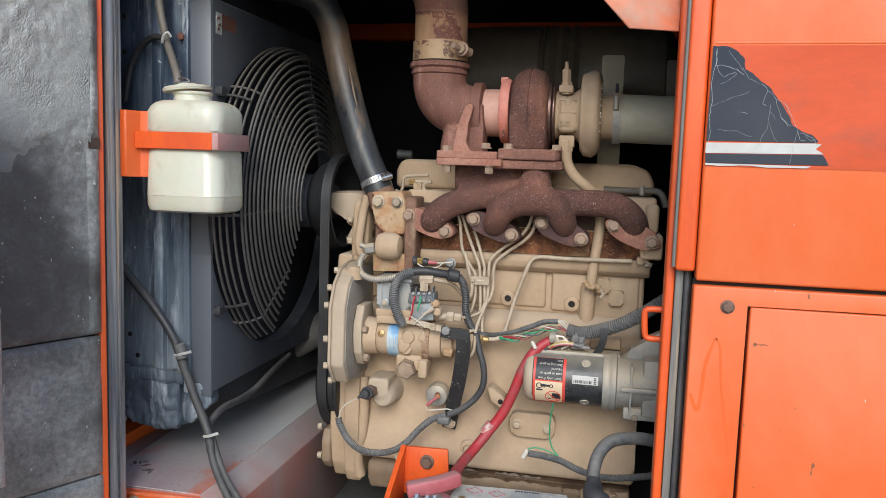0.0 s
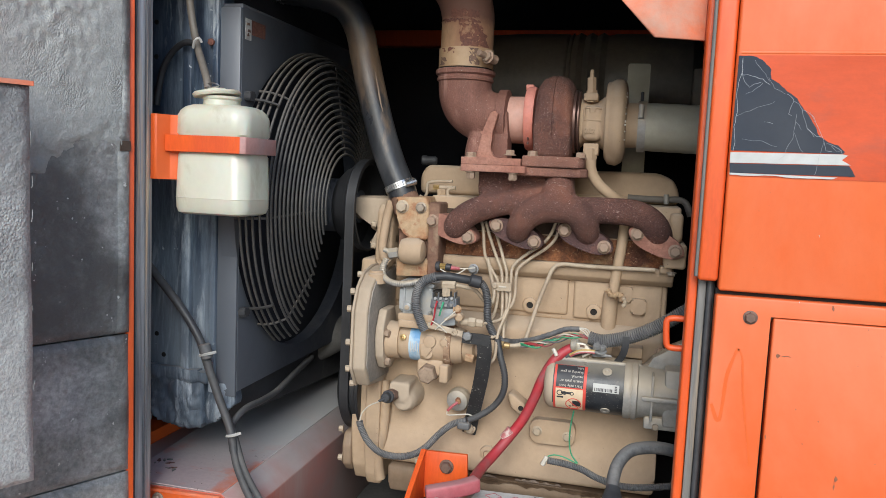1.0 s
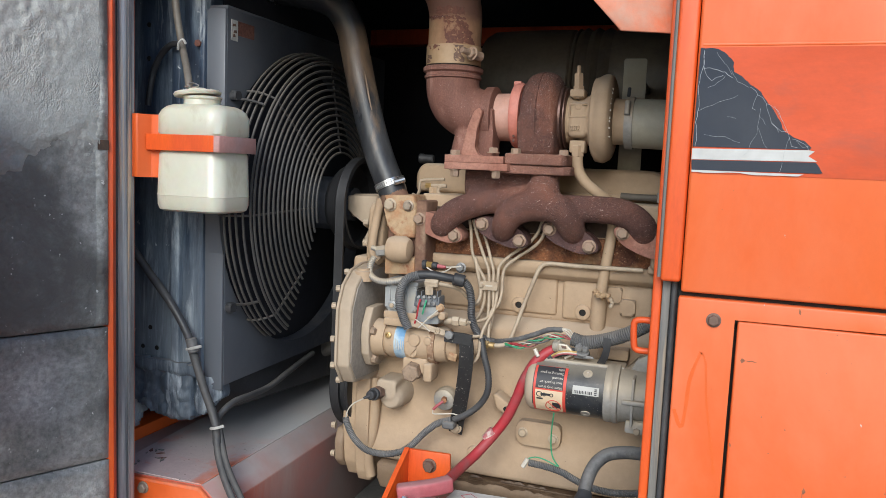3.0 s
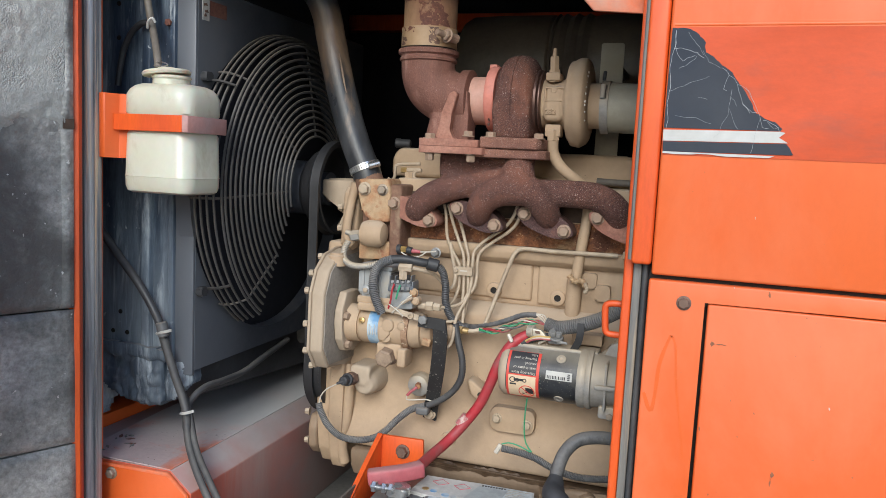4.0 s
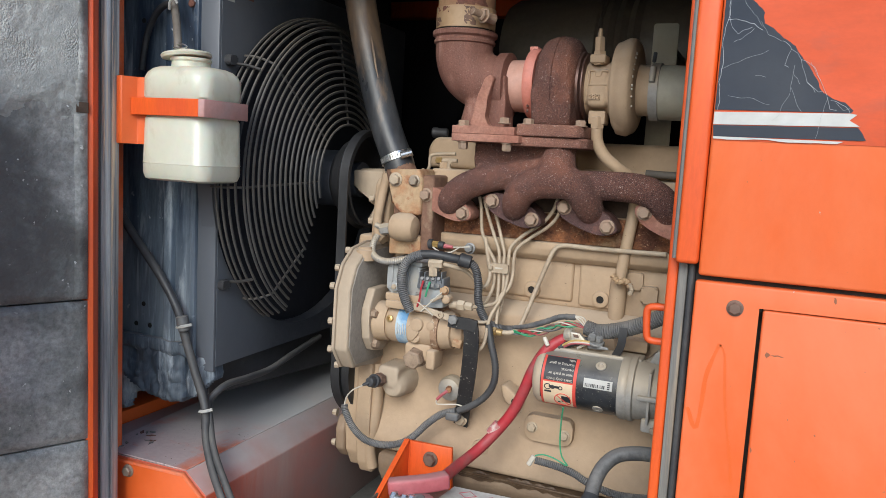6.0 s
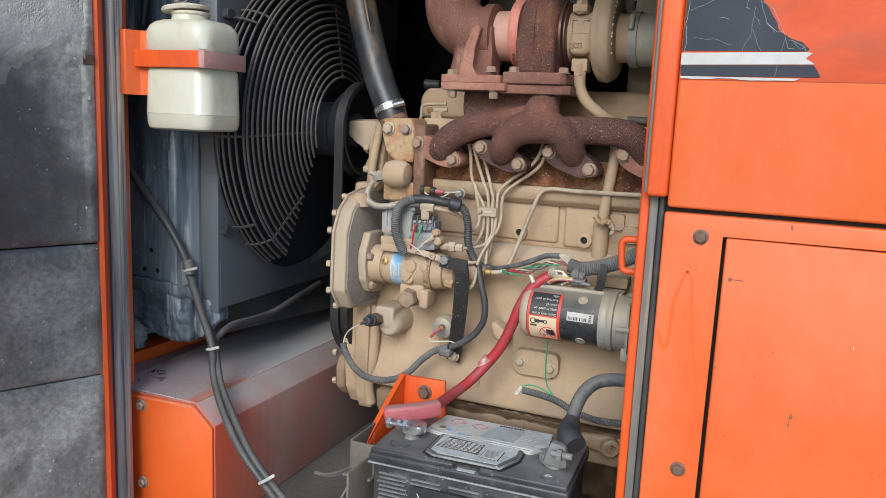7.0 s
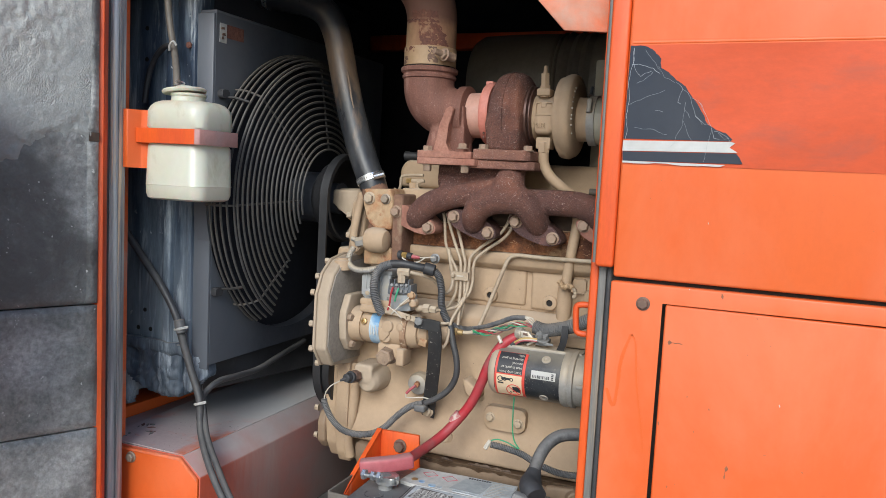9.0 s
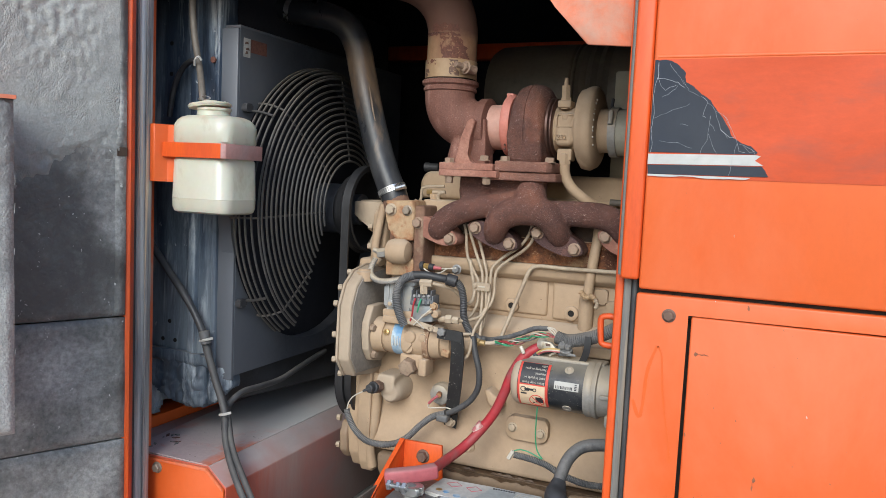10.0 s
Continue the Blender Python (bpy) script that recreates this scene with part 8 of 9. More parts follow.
# ---- wiring ----
rc = thing("battery_cable", (-0.1350, 0.1000, 1.1016), "thick red battery cable with dusty grey stretches", "cable")
part("cable", tube([(0.0062, 0.2680, 1.3191), (-0.0150, 0.2620, 1.3083), (-0.0326, 0.2550, 1.2920), (-0.0499, 0.2500, 1.2598), (-0.0634, 0.2500, 1.2215), (-0.0803, 0.2500, 1.1821), (-0.1027, 0.2450, 1.1478), (-0.1263, 0.2250, 1.1173), (-0.1422, 0.1800, 1.1028), (-0.1448, 0.1100, 1.1034)], 0.0092, seg=18), RED, rc)
boot = ribbon([(-0.1333, 0.1120, 1.1059), (-0.1566, 0.0900, 1.1027), (-0.1824, 0.0720, 1.1007), (-0.2088, 0.0600, 1.0966)], 0.0245, 0.022, across=(0.05, 0, 1), step=0.5)
bmesh.ops.bevel(boot, geom=list(boot.edges), offset=0.0045, segments=3, affect="EDGES", profile=0.5)
part("boot", boot, RED_FADED, rc, "faded red rubber terminal boot")
part("tape", rod(bmesh.new(), (-0.1006, 0.2465, 1.1584), (-0.1138, 0.2435, 1.1399), 0.0098, seg=18, bevel=0.001), TAPE, rc, "worn pale tape")
part("tag", rod(bmesh.new(), (-0.0351, 0.2480, 1.3153), (-0.0274, 0.2460, 1.3024), 0.0035, seg=8, bevel=0.001), PALE_WIRE, rc)

hn = thing("wiring_harness", (-0.2847, 0.2500, 1.0815), "grey corrugated wiring conduit clipped along the engine", "wiring harness")
part("conduit", tube([(-0.1404, 0.2750, 1.3169), (-0.1330, 0.2720, 1.2865), (-0.1231, 0.2720, 1.2505), (-0.1246, 0.2750, 1.2174), (-0.1407, 0.2800, 1.1889), (-0.1658, 0.2800, 1.1674), (-0.1884, 0.2800, 1.1549)], 0.0064, seg=14, ribs=0.0008, pitch=0.0048), CONDUIT_BLACK, hn)
part("conduit", tube([(-0.1919, 0.2800, 1.1543), (-0.2189, 0.2780, 1.1437), (-0.2427, 0.2720, 1.1233), (-0.2646, 0.2620, 1.0986), (-0.2849, 0.2500, 1.0860), (-0.3149, 0.2420, 1.0807), (-0.3466, 0.2380, 1.0854), (-0.3708, 0.2350, 1.1049), (-0.3851, 0.2320, 1.1319), (-0.3881, 0.2320, 1.1440)], 0.0068, seg=14, ribs=0.0010, pitch=0.0030), CONDUIT, hn)
part("wire", tube([(-0.3880, 0.2320, 1.1417), (-0.3847, 0.2320, 1.1582), (-0.3715, 0.2300, 1.1742), (-0.3497, 0.2260, 1.1874)], 0.0013, seg=6), PALE_WIRE, hn, "thin pale wire")
part("clip", boxes((-0.208, -0.184, 0.268, 0.290, 1.138, 1.152), bevel=0.004, seg=3), CONDUIT, hn)
part("conduit", tube([(-0.2710, 0.2400, 1.3284), (-0.2793, 0.2360, 1.3473), (-0.2868, 0.2350, 1.3700), (-0.2867, 0.2350, 1.3965), (-0.2753, 0.2360, 1.4185), (-0.2525, 0.2380, 1.4287)], 0.0088, seg=16, ribs=0.0011, pitch=0.0032), CONDUIT, hn, "dark grey corrugated conduit")
part("sleeve", tube([(-0.2548, 0.2380, 1.4285), (-0.2316, 0.2420, 1.4301), (-0.2067, 0.2500, 1.4264), (-0.1920, 0.2580, 1.4239)], 0.0078, seg=16), RUBBER, hn, "smooth black sleeve")
part("joiner", rod(bmesh.new(), (-0.1943, 0.2580, 1.4248), (-0.1741, 0.2640, 1.4198), 0.0115, seg=18, bevel=0.002), RUBBER, hn)
part("conduit", tube([(-0.1752, 0.2640, 1.4207), (-0.1661, 0.2680, 1.4076), (-0.1611, 0.2700, 1.3839), (-0.1605, 0.2720, 1.3574), (-0.1537, 0.2750, 1.3345), (-0.1419, 0.2850, 1.3152), (-0.1211, 0.3000, 1.3067), (-0.0913, 0.3000, 1.3103)], 0.0075, seg=14, ribs=0.0010, pitch=0.0030), CONDUIT_BLACK, hn)
part("conduit", tube([(-0.3645, 0.2850, 1.4476), (-0.3672, 0.2750, 1.4326), (-0.3595, 0.2620, 1.4167), (-0.3368, 0.2500, 1.4088), (-0.3078, 0.2450, 1.4107), (-0.2806, 0.2420, 1.4186), (-0.2591, 0.2400, 1.4269)], 0.0062, seg=14, ribs=0.0009, pitch=0.004), ALU, hn, "pale grey corrugated conduit")
# open wires between the two conduits
loom = [Vector(q) for q in ((-0.0988, 0.2880, 1.3075), (-0.0703, 0.2820, 1.3135), (-0.0428, 0.2770, 1.3250), (-0.0166, 0.2740, 1.3370), (0.0080, 0.2720, 1.3400), (0.0300, 0.2720, 1.3345))]
run = smooth_path(loom, 0.003)
for k, (mt, r) in enumerate(((RED, 0.0014), (GREEN, 0.0013), (PALE_WIRE, 0.0012), (RED, 0.0013), (GREEN, 0.0013), (CONDUIT, 0.0015))):
    pts = []
    for i, q in enumerate(run):
        f = i / (len(run) - 1)
        a = f * (16 if k < 3 else 11) + k * 2.1
        w = (0.0034 if k < 3 else 0.0052) * (0.35 + 0.65 * math.sin(math.pi * min(1.0, 0.15 + f * 0.85)))
        pts.append(q + Vector((0, math.cos(a) * w, math.sin(a) * w - (0.002 if k < 3 else 0.006 * math.sin(math.pi * f)))))
    part("wire", tube(pts, r, seg=7, straight=True), mt, hn)
part("taped_loom", tube([q + Vector((0, 0.001, 0.0075)) for q in loom[:1]] + [q + Vector((0, -0.001, 0.0095)) for q in loom[1:5]], lambda f: 0.0034 + 0.0016 * min(1.0, f * 2.5) + 0.0003 * math.sin(f * 67), seg=10, step=0.002, ribs=0.0004, pitch=0.006), CABLE_GREY, hn, "frayed black-taped loom")
for k in range(3):
    part("wire", tube([(0.0034, 0.2700, 1.3519), tuple(Vector((0.0145, 0.2680, 1.3464)) + Vector((0.004 * k, 0, 0.002 * k))), (0.0292, 0.2700, 1.3317)], 0.0012, seg=6), PALE_WIRE, hn, "white wire")
part("conduit", tube([(0.0264, 0.2720, 1.3351), (0.0477, 0.2680, 1.3322), (0.0782, 0.2620, 1.3398), (0.1031, 0.2550, 1.3497), (0.1313, 0.2500, 1.3644), (0.1627, 0.2450, 1.3857), (0.2054, 0.2400, 1.4187)], 0.0125, seg=18, ribs=0.0018, pitch=0.0038), CONDUIT, hn, "large grey corrugated conduit")
part("conduit", tube([(-0.0192, 0.2620, 1.2925), (-0.0045, 0.2620, 1.3046), (0.0149, 0.2640, 1.3127), (0.0345, 0.2660, 1.3139)], 0.0078, seg=14, ribs=0.0007, pitch=0.005), RUBBER, hn)
part("strap", ribbon([(0.0894, 0.2430, 1.3490), (0.0890, 0.2430, 1.3295), (0.0848, 0.2500, 1.3131), (0.0766, 0.2620, 1.2970)], 0.012, 0.002, across=(1, 0, 0)), RUBBER, hn, "black plastic hanger")
part("wire", tube([(0.0162, 0.2620, 1.3021), (0.0312, 0.2600, 1.3115), (0.0458, 0.2600, 1.3173)], 0.0022, seg=7), PALE_WIRE, hn)

gw = thing("loose_conduit", (0.0543, 0.2300, 1.0993), "short corrugated conduit with a loose green wire", "conduit")
part("conduit", tube([(-0.0311, 0.2300, 1.1163), (-0.0042, 0.2350, 1.1124), (0.0258, 0.2400, 1.1050), (0.0561, 0.2450, 1.0905), (0.0908, 0.2500, 1.0802), (0.1252, 0.2500, 1.0810), (0.1680, 0.2500, 1.0886), (0.2048, 0.2500, 1.0981)], 0.0064, seg=14, ribs=0.0010, pitch=0.0030), CONDUIT, gw)
part("wire", tube([(0.0094, 0.2250, 1.2130), (0.0044, 0.2400, 1.1777), (0.0041, 0.2450, 1.1453), (0.0099, 0.2400, 1.1270), (0.0213, 0.2350, 1.1161)], 0.0014, seg=6), GREEN, gw, "green wire")
part("wire", tube([(-0.0321, 0.2320, 1.1228), (-0.0207, 0.2350, 1.1261), (-0.0032, 0.2360, 1.1237), (0.0193, 0.2350, 1.1158)], 0.0013, seg=6), GREEN, gw, "green wire")
part("connector", rod(bmesh.new(), (-0.0326, 0.2300, 1.1233), (-0.0405, 0.2250, 1.1077), 0.0042, seg=8, bevel=0.001), PALE_WIRE, gw, "white crimp connector")

nc = thing("battery_cable", (0.0845, 0.0900, 1.1223), "thick black battery cable with an end boot", "cable")
part("cable", tube([(0.2417, 0.2000, 1.1628), (0.1983, 0.1900, 1.1720), (0.1635, 0.1800, 1.1809), (0.1336, 0.1700, 1.1823), (0.1087, 0.1600, 1.1770), (0.0922, 0.1450, 1.1615), (0.0850, 0.1250, 1.1402), (0.0851, 0.1050, 1.1218), (0.0852, 0.0950, 1.1068)], 0.0104, seg=18), CABLE_GREY, nc)
part("boot", tube([(0.0862, 0.1080, 1.1331), (0.0861, 0.0950, 1.1191), (0.0886, 0.0800, 1.1140), (0.0975, 0.0690, 1.1110), (0.1030, 0.0640, 1.1075)], lambda f: 0.0118 + 0.0095 * math.sin(min(1.0, f * 1.1) * 2.0), seg=18, flat=0.8), RUBBER, nc, "black rubber terminal boot")

# orange engine bracket
eb2 = thing("engine_bracket", (-0.22, 0.23, 1.0), "orange steel bracket bolted to the block", "bracket")
part("plate", slab(bmesh.new(), [(-0.2635, 1.1020), (-0.1781, 1.1040), (-0.1743, 1.0288), (-0.2740, 1.0086)], "y", 0.235, 0.243, bevel=0.002), ORANGE_EDGE, eb2)
part("arm", slab(bmesh.new(), [(0.238, 1.105), (0.231, 1.105), (0.095, 1.015), (0.095, 0.985), (0.238, 0.985)], "x", -0.264, -0.258, bevel=0.002), ORANGE_EDGE, eb2)
part("arm_front", ribbon([(-0.2605, 0.232, 1.104), (-0.262, 0.18, 1.072), (-0.263, 0.12, 1.035), (-0.264, 0.10, 1.02)], 0.009, 0.004, across=(1, 0, 0)), ORANGE_EDGE, eb2)
bolt(eb2, (-0.2162, 0.2350, 1.0772), (0, -1, 0), 0.0105, RUSTY_BOLT, h=0.009)
bolt(eb2, (-0.2709, 0.2350, 1.0794), (0, -1, 0), 0.0062, BEIGE_LIGHT, h=0.004, washer=False)
bolt(eb2, (-0.2749, 0.2350, 1.0289), (0, -1, 0), 0.0105, RUSTY_BOLT, h=0.009)

# ---- battery ----
bat = thing("battery", (-0.05, 0.08, 0.845), "dusty black starter battery with grimy paper labels on top", "battery")
BX0, BX1, BY0, BY1, BZ = -0.204, 0.107, 0.0, 0.166, 1.068
TURN = radians(2.3)


def unturned(q):
    """The place in the battery's own frame of a place in the bay."""
    return Matrix.Rotation(-TURN, 3, "Z") @ (Vector(q) - bat.location) + bat.location


part("case", boxes((BX0 + 0.006, BX1 - 0.006, BY0 + 0.006, BY1 - 0.005, 0.845, 1.047), bevel=0.004), BATTERY, bat)
part("lid", boxes((BX0, BX1, BY0, BY1, 1.045, BZ - 0.008), bevel=0.004, seg=3), BATTERY, bat)
part("lid_top", slab(bmesh.new(), [(BX0 + 0.002, BY0 + 0.002), (-0.068, BY0 + 0.002), (-0.064, 0.012), (-0.030, 0.012), (-0.026, BY0 + 0.002), (BX1 - 0.002, BY0 + 0.002), (BX1 - 0.002, BY1 - 0.002), (BX0 + 0.002, BY1 - 0.002)], "z", BZ - 0.010, BZ, bevel=0.0032, seg=3), BATTERY, bat)
part("lid_edge", boxes((BX0 - 0.001, BX1 + 0.001, BY0 - 0.0012, BY0 + 0.01, 1.0435, 1.0462), bevel=0.001), BATTERY_RIB, bat, "scuffed pale edge of the lid")
part("notch_sticker", slab(bmesh.new(), torn([(-0.061, 0.0015), (-0.033, 0.0015), (-0.033, 0.010), (-0.061, 0.010)], 0.06, 3), "z", BZ - 0.0081, BZ - 0.0074), PAPER_PALE, bat, "small pale sticker")
rnd = random.Random(23)
for k in range(24):
    z = 0.872 + 0.0068 * k
    for xa, xb in ((BX0 + 0.014, BX0 + 0.064), (BX0 + 0.070, BX0 + 0.122), (BX0 + 0.128, BX0 + 0.180), (BX0 + 0.186, BX0 + 0.240), (BX0 + 0.246, BX1 - 0.014)):
        part("rib", boxes((xa + rnd.uniform(0, 0.004), xb - rnd.uniform(0, 0.004), BY0 + 0.0015, BY0 + 0.010, z, z + 0.0013), bevel=0.0004, seg=1), BATTERY_RIB if rnd.random() < 0.8 else BATTERY, bat)
fl3 = part("front_label", slab(bmesh.new(), [(-0.133, 0.905), (0.045, 0.905), (0.045, 1.020), (-0.133, 1.020)], "y", BY0 + 0.0002, BY0 + 0.0016), INK, bat, "worn dark front label with pale scratches")
for k in range(16):
    x, z = rnd.uniform(-0.125, 0.03), rnd.uniform(0.985, 1.014)
    part("scratch", tube([(x, BY0, z), (x + rnd.uniform(-0.004, 0.006), BY0, z - rnd.uniform(0.003, 0.010)), (x + rnd.uniform(0.001, 0.010), BY0, z - rnd.uniform(-0.003, 0.012))], rnd.uniform(0.0005, 0.0011), seg=5, step=0.003), WHITE, fl3)
part("print", lathe(bmesh.new(), (-0.100, BY0 + 0.0003, 0.990), (0, -1, 0), [(0, 0.011), (0.0008, 0.0105)], 20), CREAM, fl3)
# vent panel: a stepped frame with a label that runs on over the back of the lid
PANEL = [(-0.122, 0.018), (-0.106, 0.008), (0.006, 0.008), (0.024, 0.050), (0.022, 0.098), (-0.122, 0.098)]


def shrunk(pts, d):
    c = Vector((-0.048, 0.08))
    return [(p[0] + math.copysign(d, c.x - p[0]), min(0.098, p[1] + d * 0.9)) for p in pts]


# Black plate painted for the shade in the groove round the panel.
vent = part("vent_cover", slab(bmesh.new(), PANEL, "z", BZ, BZ + 0.0012), BLACK_HOLE, bat, "flat black for the shaded groove round the vent panel")
part("vent_step", slab(bmesh.new(), shrunk(PANEL, 0.0035), "z", BZ + 0.0005, BZ + 0.0042, bevel=0.0008, seg=1), BATTERY_RIB, vent)
part("vent_step", slab(bmesh.new(), shrunk(PANEL, 0.0060), "z", BZ + 0.003, BZ + 0.0050, bevel=0.0006, seg=1), BATTERY, vent)
part("vent_label", slab(bmesh.new(), shrunk(PANEL, 0.0105), "z", BZ + 0.0048, BZ + 0.0058), PAPER_PALE, vent, "grimy printed label")
part("print_field", slab(bmesh.new(), [(-0.108, 0.040), (-0.040, 0.036), (-0.040, 0.074), (-0.100, 0.082)], "z", BZ + 0.0056, BZ + 0.0062), CONDUIT_BLACK, vent)
for k in range(8):
    y = 0.041 + 0.0045 * k
    x = -0.104
    while x < -0.044:
        w = rnd.uniform(0.003, 0.011)
        part("print_bar", slab(bmesh.new(), [(x, y), (min(-0.042, x + w), y), (min(-0.042, x + w), y + 0.0018), (x, y + 0.0018)], "z", BZ + 0.0061, BZ + 0.0065), PAPER, vent)
        x += w + 0.002
part("print_panel", slab(bmesh.new(), [(-0.036, 0.030), (-0.006, 0.028), (-0.004, 0.062), (-0.034, 0.064)], "z", BZ + 0.0056, BZ + 0.0061), INK, vent)
part("print_panel", slab(bmesh.new(), [(-0.0348, 0.0312), (-0.0072, 0.0292), (-0.0053, 0.0608), (-0.0329, 0.0628)], "z", BZ + 0.0060, BZ + 0.0066), WHITE, vent)
for k in range(7):
    part("print_bar", slab(bmesh.new(), [(-0.031, 0.0345 + 0.0036 * k), (-0.012 + rnd.uniform(-0.004, 0.002), 0.0345 + 0.0036 * k), (-0.012, 0.0355 + 0.0036 * k), (-0.031, 0.0355 + 0.0036 * k)], "z", BZ + 0.0065, BZ + 0.0070), CONDUIT, vent)
tl = part("top_label", slab(bmesh.new(), torn([(-0.146, 0.096), (-0.120, 0.090), (0.030, 0.084), (0.052, 0.11), (0.046, 0.164), (-0.138, 0.164)], 0.02, 6, depth=2), "z", BZ, BZ + 0.0062), PAPER, bat, "curling grimy paper label with warning signs")
part("label_sheet", slab(bmesh.new(), [(-0.050, 0.092), (0.034, 0.088), (0.050, 0.112), (0.044, 0.160), (-0.036, 0.162)], "z", BZ + 0.0061, BZ + 0.0070), PAPER_PALE, tl)
part("label_sheet", slab(bmesh.new(), [(-0.058, 0.100), (-0.002, 0.098), (0.004, 0.150), (-0.044, 0.152)], "z", BZ + 0.0069, BZ + 0.0075), GREY_PAPER, tl)
for k in range(10):
    part("print_bar", slab(bmesh.new(), [(0.004, 0.098 + 0.0062 * k), (0.040 - 0.008 * (k % 3), 0.098 + 0.0062 * k), (0.040 - 0.008 * (k % 3), 0.0992 + 0.0062 * k), (0.004, 0.0992 + 0.0062 * k)], "z", BZ + 0.0069, BZ + 0.0074), ALU, tl)
for k in range(9):
    part("print_bar", slab(bmesh.new(), [(-0.040 + 0.0046 * k, 0.154), (-0.0365 + 0.0046 * k, 0.154), (-0.0365 + 0.0046 * k, 0.1585), (-0.040 + 0.0046 * k, 0.1585)], "z", BZ + 0.0069, BZ + 0.0075), INK, tl)
for x, y in ((-0.108, 0.144), (-0.070, 0.140)):
    part("print", tube([(x - 0.014, y, BZ + 0.0064), (x, y + 0.012, BZ + 0.0064), (x + 0.014, y, BZ + 0.0064), (x, y - 0.012, BZ + 0.0064), (x - 0.014, y, BZ + 0.0064)], 0.0008, seg=4, straight=True), RED_FADED, tl)
for x, y, r, m in ((-0.125, 0.112, 0.0058, BRASS), (-0.110, 0.108, 0.0058, LABEL_BLUE), (-0.088, 0.100, 0.0066, LABEL_BLUE), (-0.074, 0.098, 0.0050, PAPER_PALE)):
    part("print", lathe(bmesh.new(), (x, y, BZ + 0.006), (0, 0, 1), [(0, r), (0.0007, r)], 16), m, tl)
part("arc_mark", tube([(-0.166 + 0.016 * math.cos(t), 0.034 + 0.014 * math.sin(t), BZ + 0.0004) for t in [radians(-200 + 20 * k) for k in range(12)]], 0.0010, seg=6, straight=True), BATTERY, bat)
part("terminal", lathe(bmesh.new(), (-0.160, 0.066, BZ), (0, 0, 1), [(0, 0.013), (0.004, 0.0115), (0.024, 0.0100), (0.026, 0.006)], 20), LEAD, bat, "lead battery post")
part("terminal_clamp", slab(bmesh.new(), rounded(-0.178, -0.138, 0.052, 0.082, 0.010), "z", BZ + 0.010, BZ + 0.024, bevel=0.003), CHROME, bat, "bright terminal clamp")
cl = part("clamp_bolt", rod(bmesh.new(), unturned((-0.1890, 0.0300, 1.0980)), unturned((-0.1500, 0.0262, 1.1010)), 0.0042, seg=12), CHROME, bat)
for q, r in (((-0.1838, 0.0300, 1.0985), 0.0092), ((-0.1666, 0.0285, 1.0997), 0.0082), ((-0.1545, 0.0275, 1.1005), 0.0095)):
    part("clamp_nut", rod(bmesh.new(), unturned(Vector(q) - Vector((0.0035, 0, 0))), unturned(Vector(q) + Vector((0.0035, 0, 0))), r, seg=6, bevel=0.0012), CHROME, bat)
part("terminal", lathe(bmesh.new(), (0.072, 0.066, BZ), (0, 0, 1), [(0, 0.015), (0.006, 0.012), (0.022, 0.0092), (0.024, 0.006)], 20), LEAD, bat, "lead battery post")
lc = part("terminal_clamp", slab(bmesh.new(), rounded(0.048, 0.094, 0.050, 0.086, 0.014), "z", BZ + 0.003, BZ + 0.020, bevel=0.006, seg=3), LEAD, bat, "dull lead terminal clamp")
part("clamp_bolt", rod(bmesh.new(), unturned((0.0762, 0.0280, 1.1057)), unturned((0.1079, 0.0280, 1.1056)), 0.0050, seg=12, bevel=0.001), LEAD, bat)
part("clamp_nut", rod(bmesh.new(), unturned((0.0854, 0.0260, 1.1058)), unturned((0.0931, 0.0260, 1.1058)), 0.0090, seg=6, bevel=0.001), LEAD, bat)
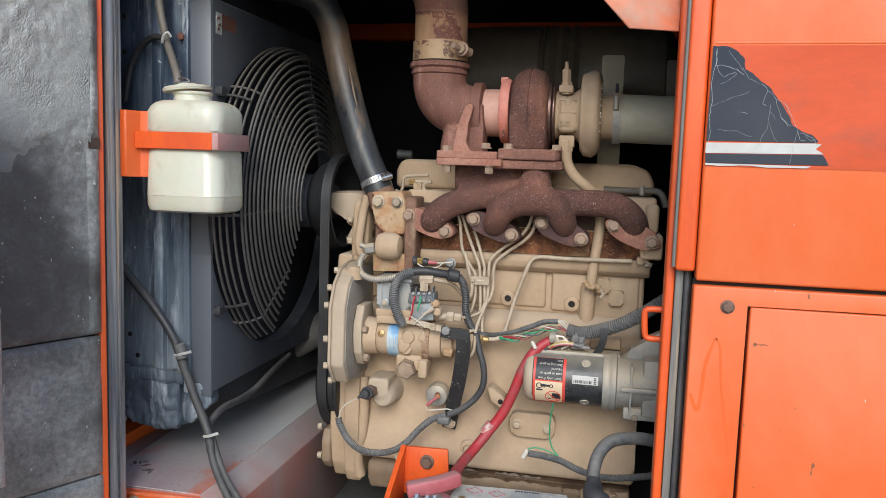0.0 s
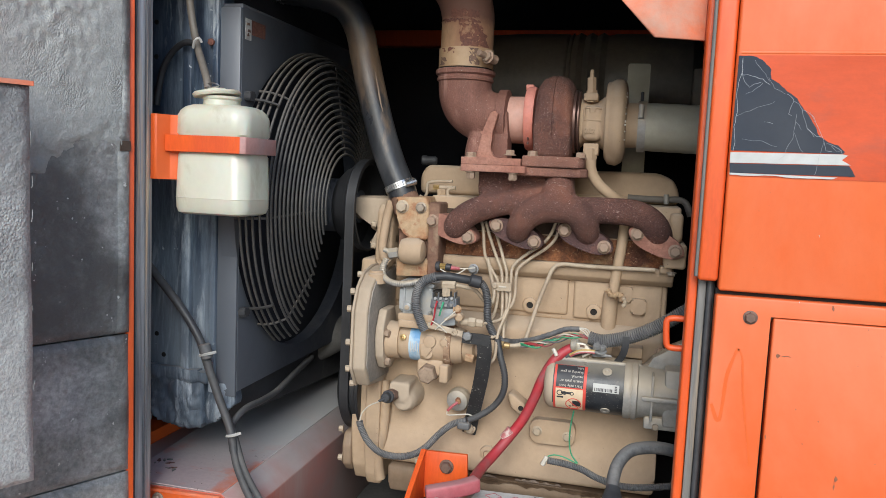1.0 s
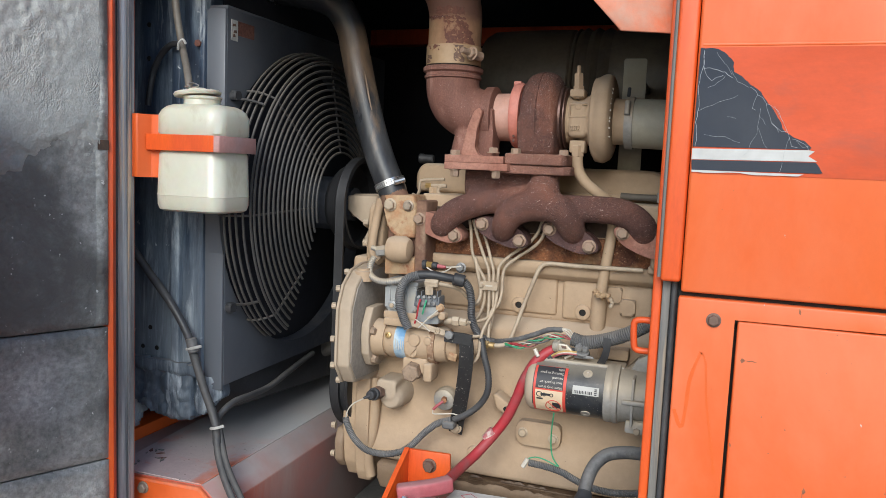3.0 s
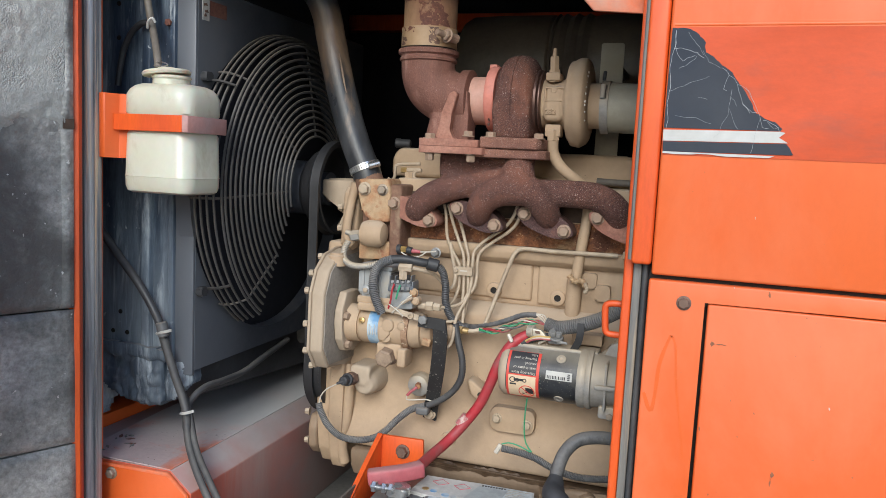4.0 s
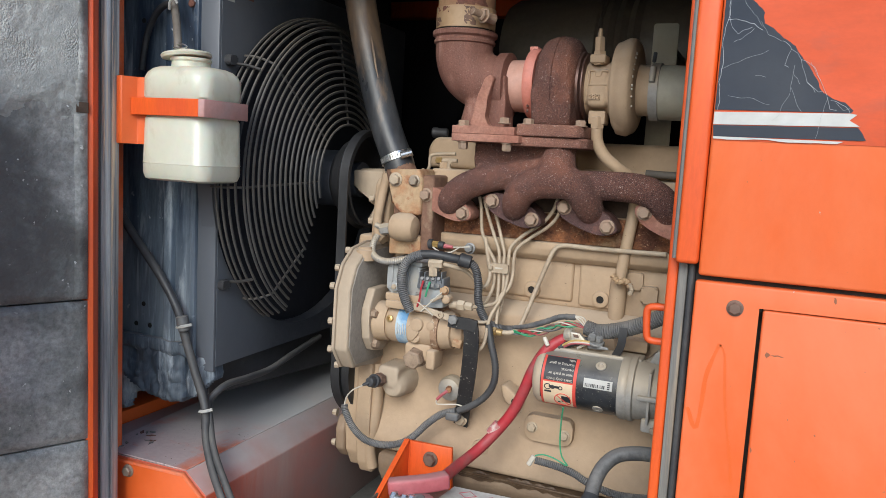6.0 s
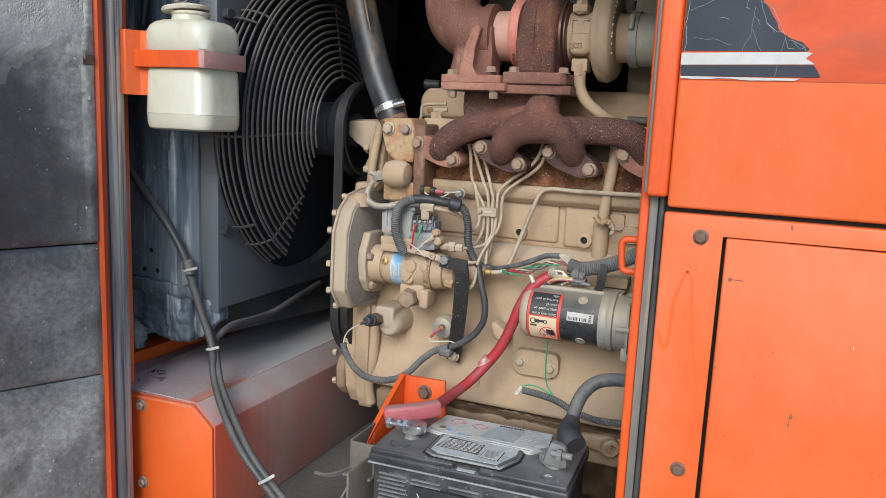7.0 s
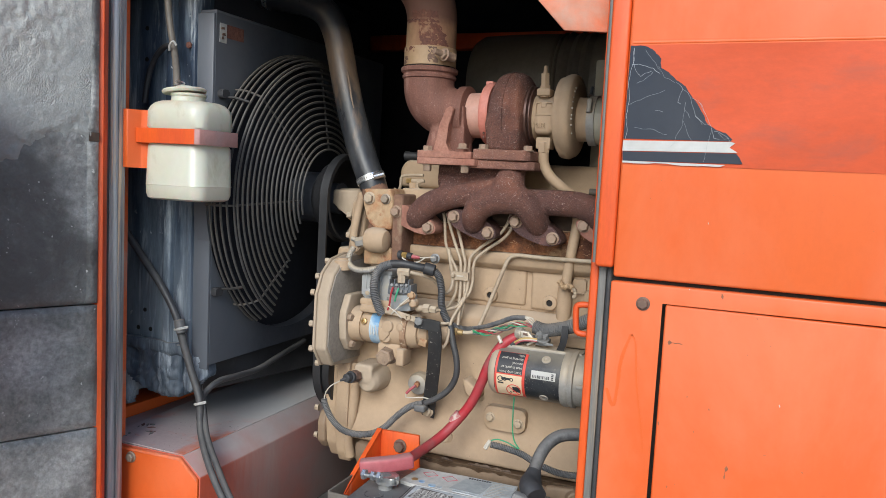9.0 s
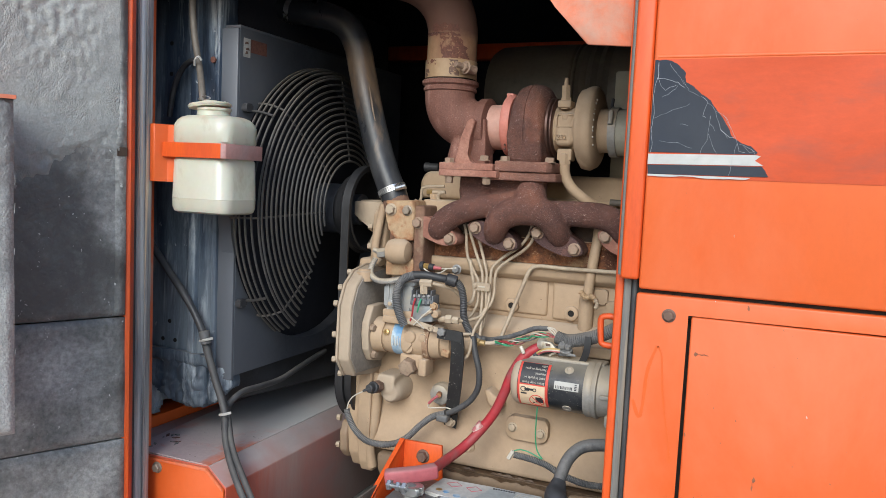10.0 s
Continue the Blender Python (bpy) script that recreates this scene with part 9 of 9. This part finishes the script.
part("clamp_ear", slab(bmesh.new(), [(0.058, BZ + 0.012), (0.096, BZ + 0.010), (0.092, BZ + 0.044), (0.070, BZ + 0.048)], "y", 0.036, 0.052, bevel=0.004, seg=2), LEAD, bat)
part("mark", lathe(bmesh.new(), (0.072, 0.024, BZ - 0.0002), (0, 0, 1), [(0, 0.012), (0.0012, 0.0115), (0.0014, 0.009)], 24), BATTERY, bat)
for dx, dy in ((-0.003, 0.0), (0.003, 0.001), (-0.001, 0.004)):
    part("mark", boxes((0.070 + dx, 0.0745 + dx, 0.022 + dy, 0.0245 + dy, BZ + 0.0010, BZ + 0.0020), bevel=0), WHITE, bat)
bat.rotation_euler = (0, 0, TURN)

tray = thing("battery_tray", (-0.24, 0.06, 0.845), "dark steel battery tray with a folded edge", "battery tray")
part("upright", slab(bmesh.new(), [(-0.225, -0.03), (-0.221, -0.03), (-0.221, 0.155), (-0.225, 0.155)], "z", 0.848, 1.03, bevel=0.0008), BROWN_SHADOW, tray)
part("hold_down", boxes((-0.262, -0.212, 0.046, 0.051, 0.995, 1.046), bevel=0.002), BROWN_SHADOW, tray, "scuffed dark hold-down bracket")
part("hold_down", boxes((-0.266, -0.261, 0.051, 0.16, 0.995, 1.046), bevel=0.002), BROWN_SHADOW, tray)
part("hold_down", boxes((-0.268, -0.215, 0.030, 0.051, 0.990, 0.995), bevel=0.002), BROWN_SHADOW, tray)
part("loose_wire", tube([(-0.3642, 0.1000, 0.9456), (-0.3403, 0.1000, 0.9456), (-0.3053, 0.0900, 0.9632), (-0.2682, 0.0700, 0.9893), (-0.2522, 0.0500, 0.9868), (-0.2587, 0.0300, 0.9684), (-0.2684, 0.0200, 0.9452)], 0.0022, seg=7), CONDUIT, tray, "loose grey wire")
part("loose_wire", tube([(-0.3642, 0.1000, 0.9423), (-0.3343, 0.1000, 0.9438), (-0.2972, 0.0900, 0.9619), (-0.2640, 0.0600, 0.9696), (-0.2638, 0.0300, 0.9570)], 0.0022, seg=7), CONDUIT, tray, "loose grey wire")
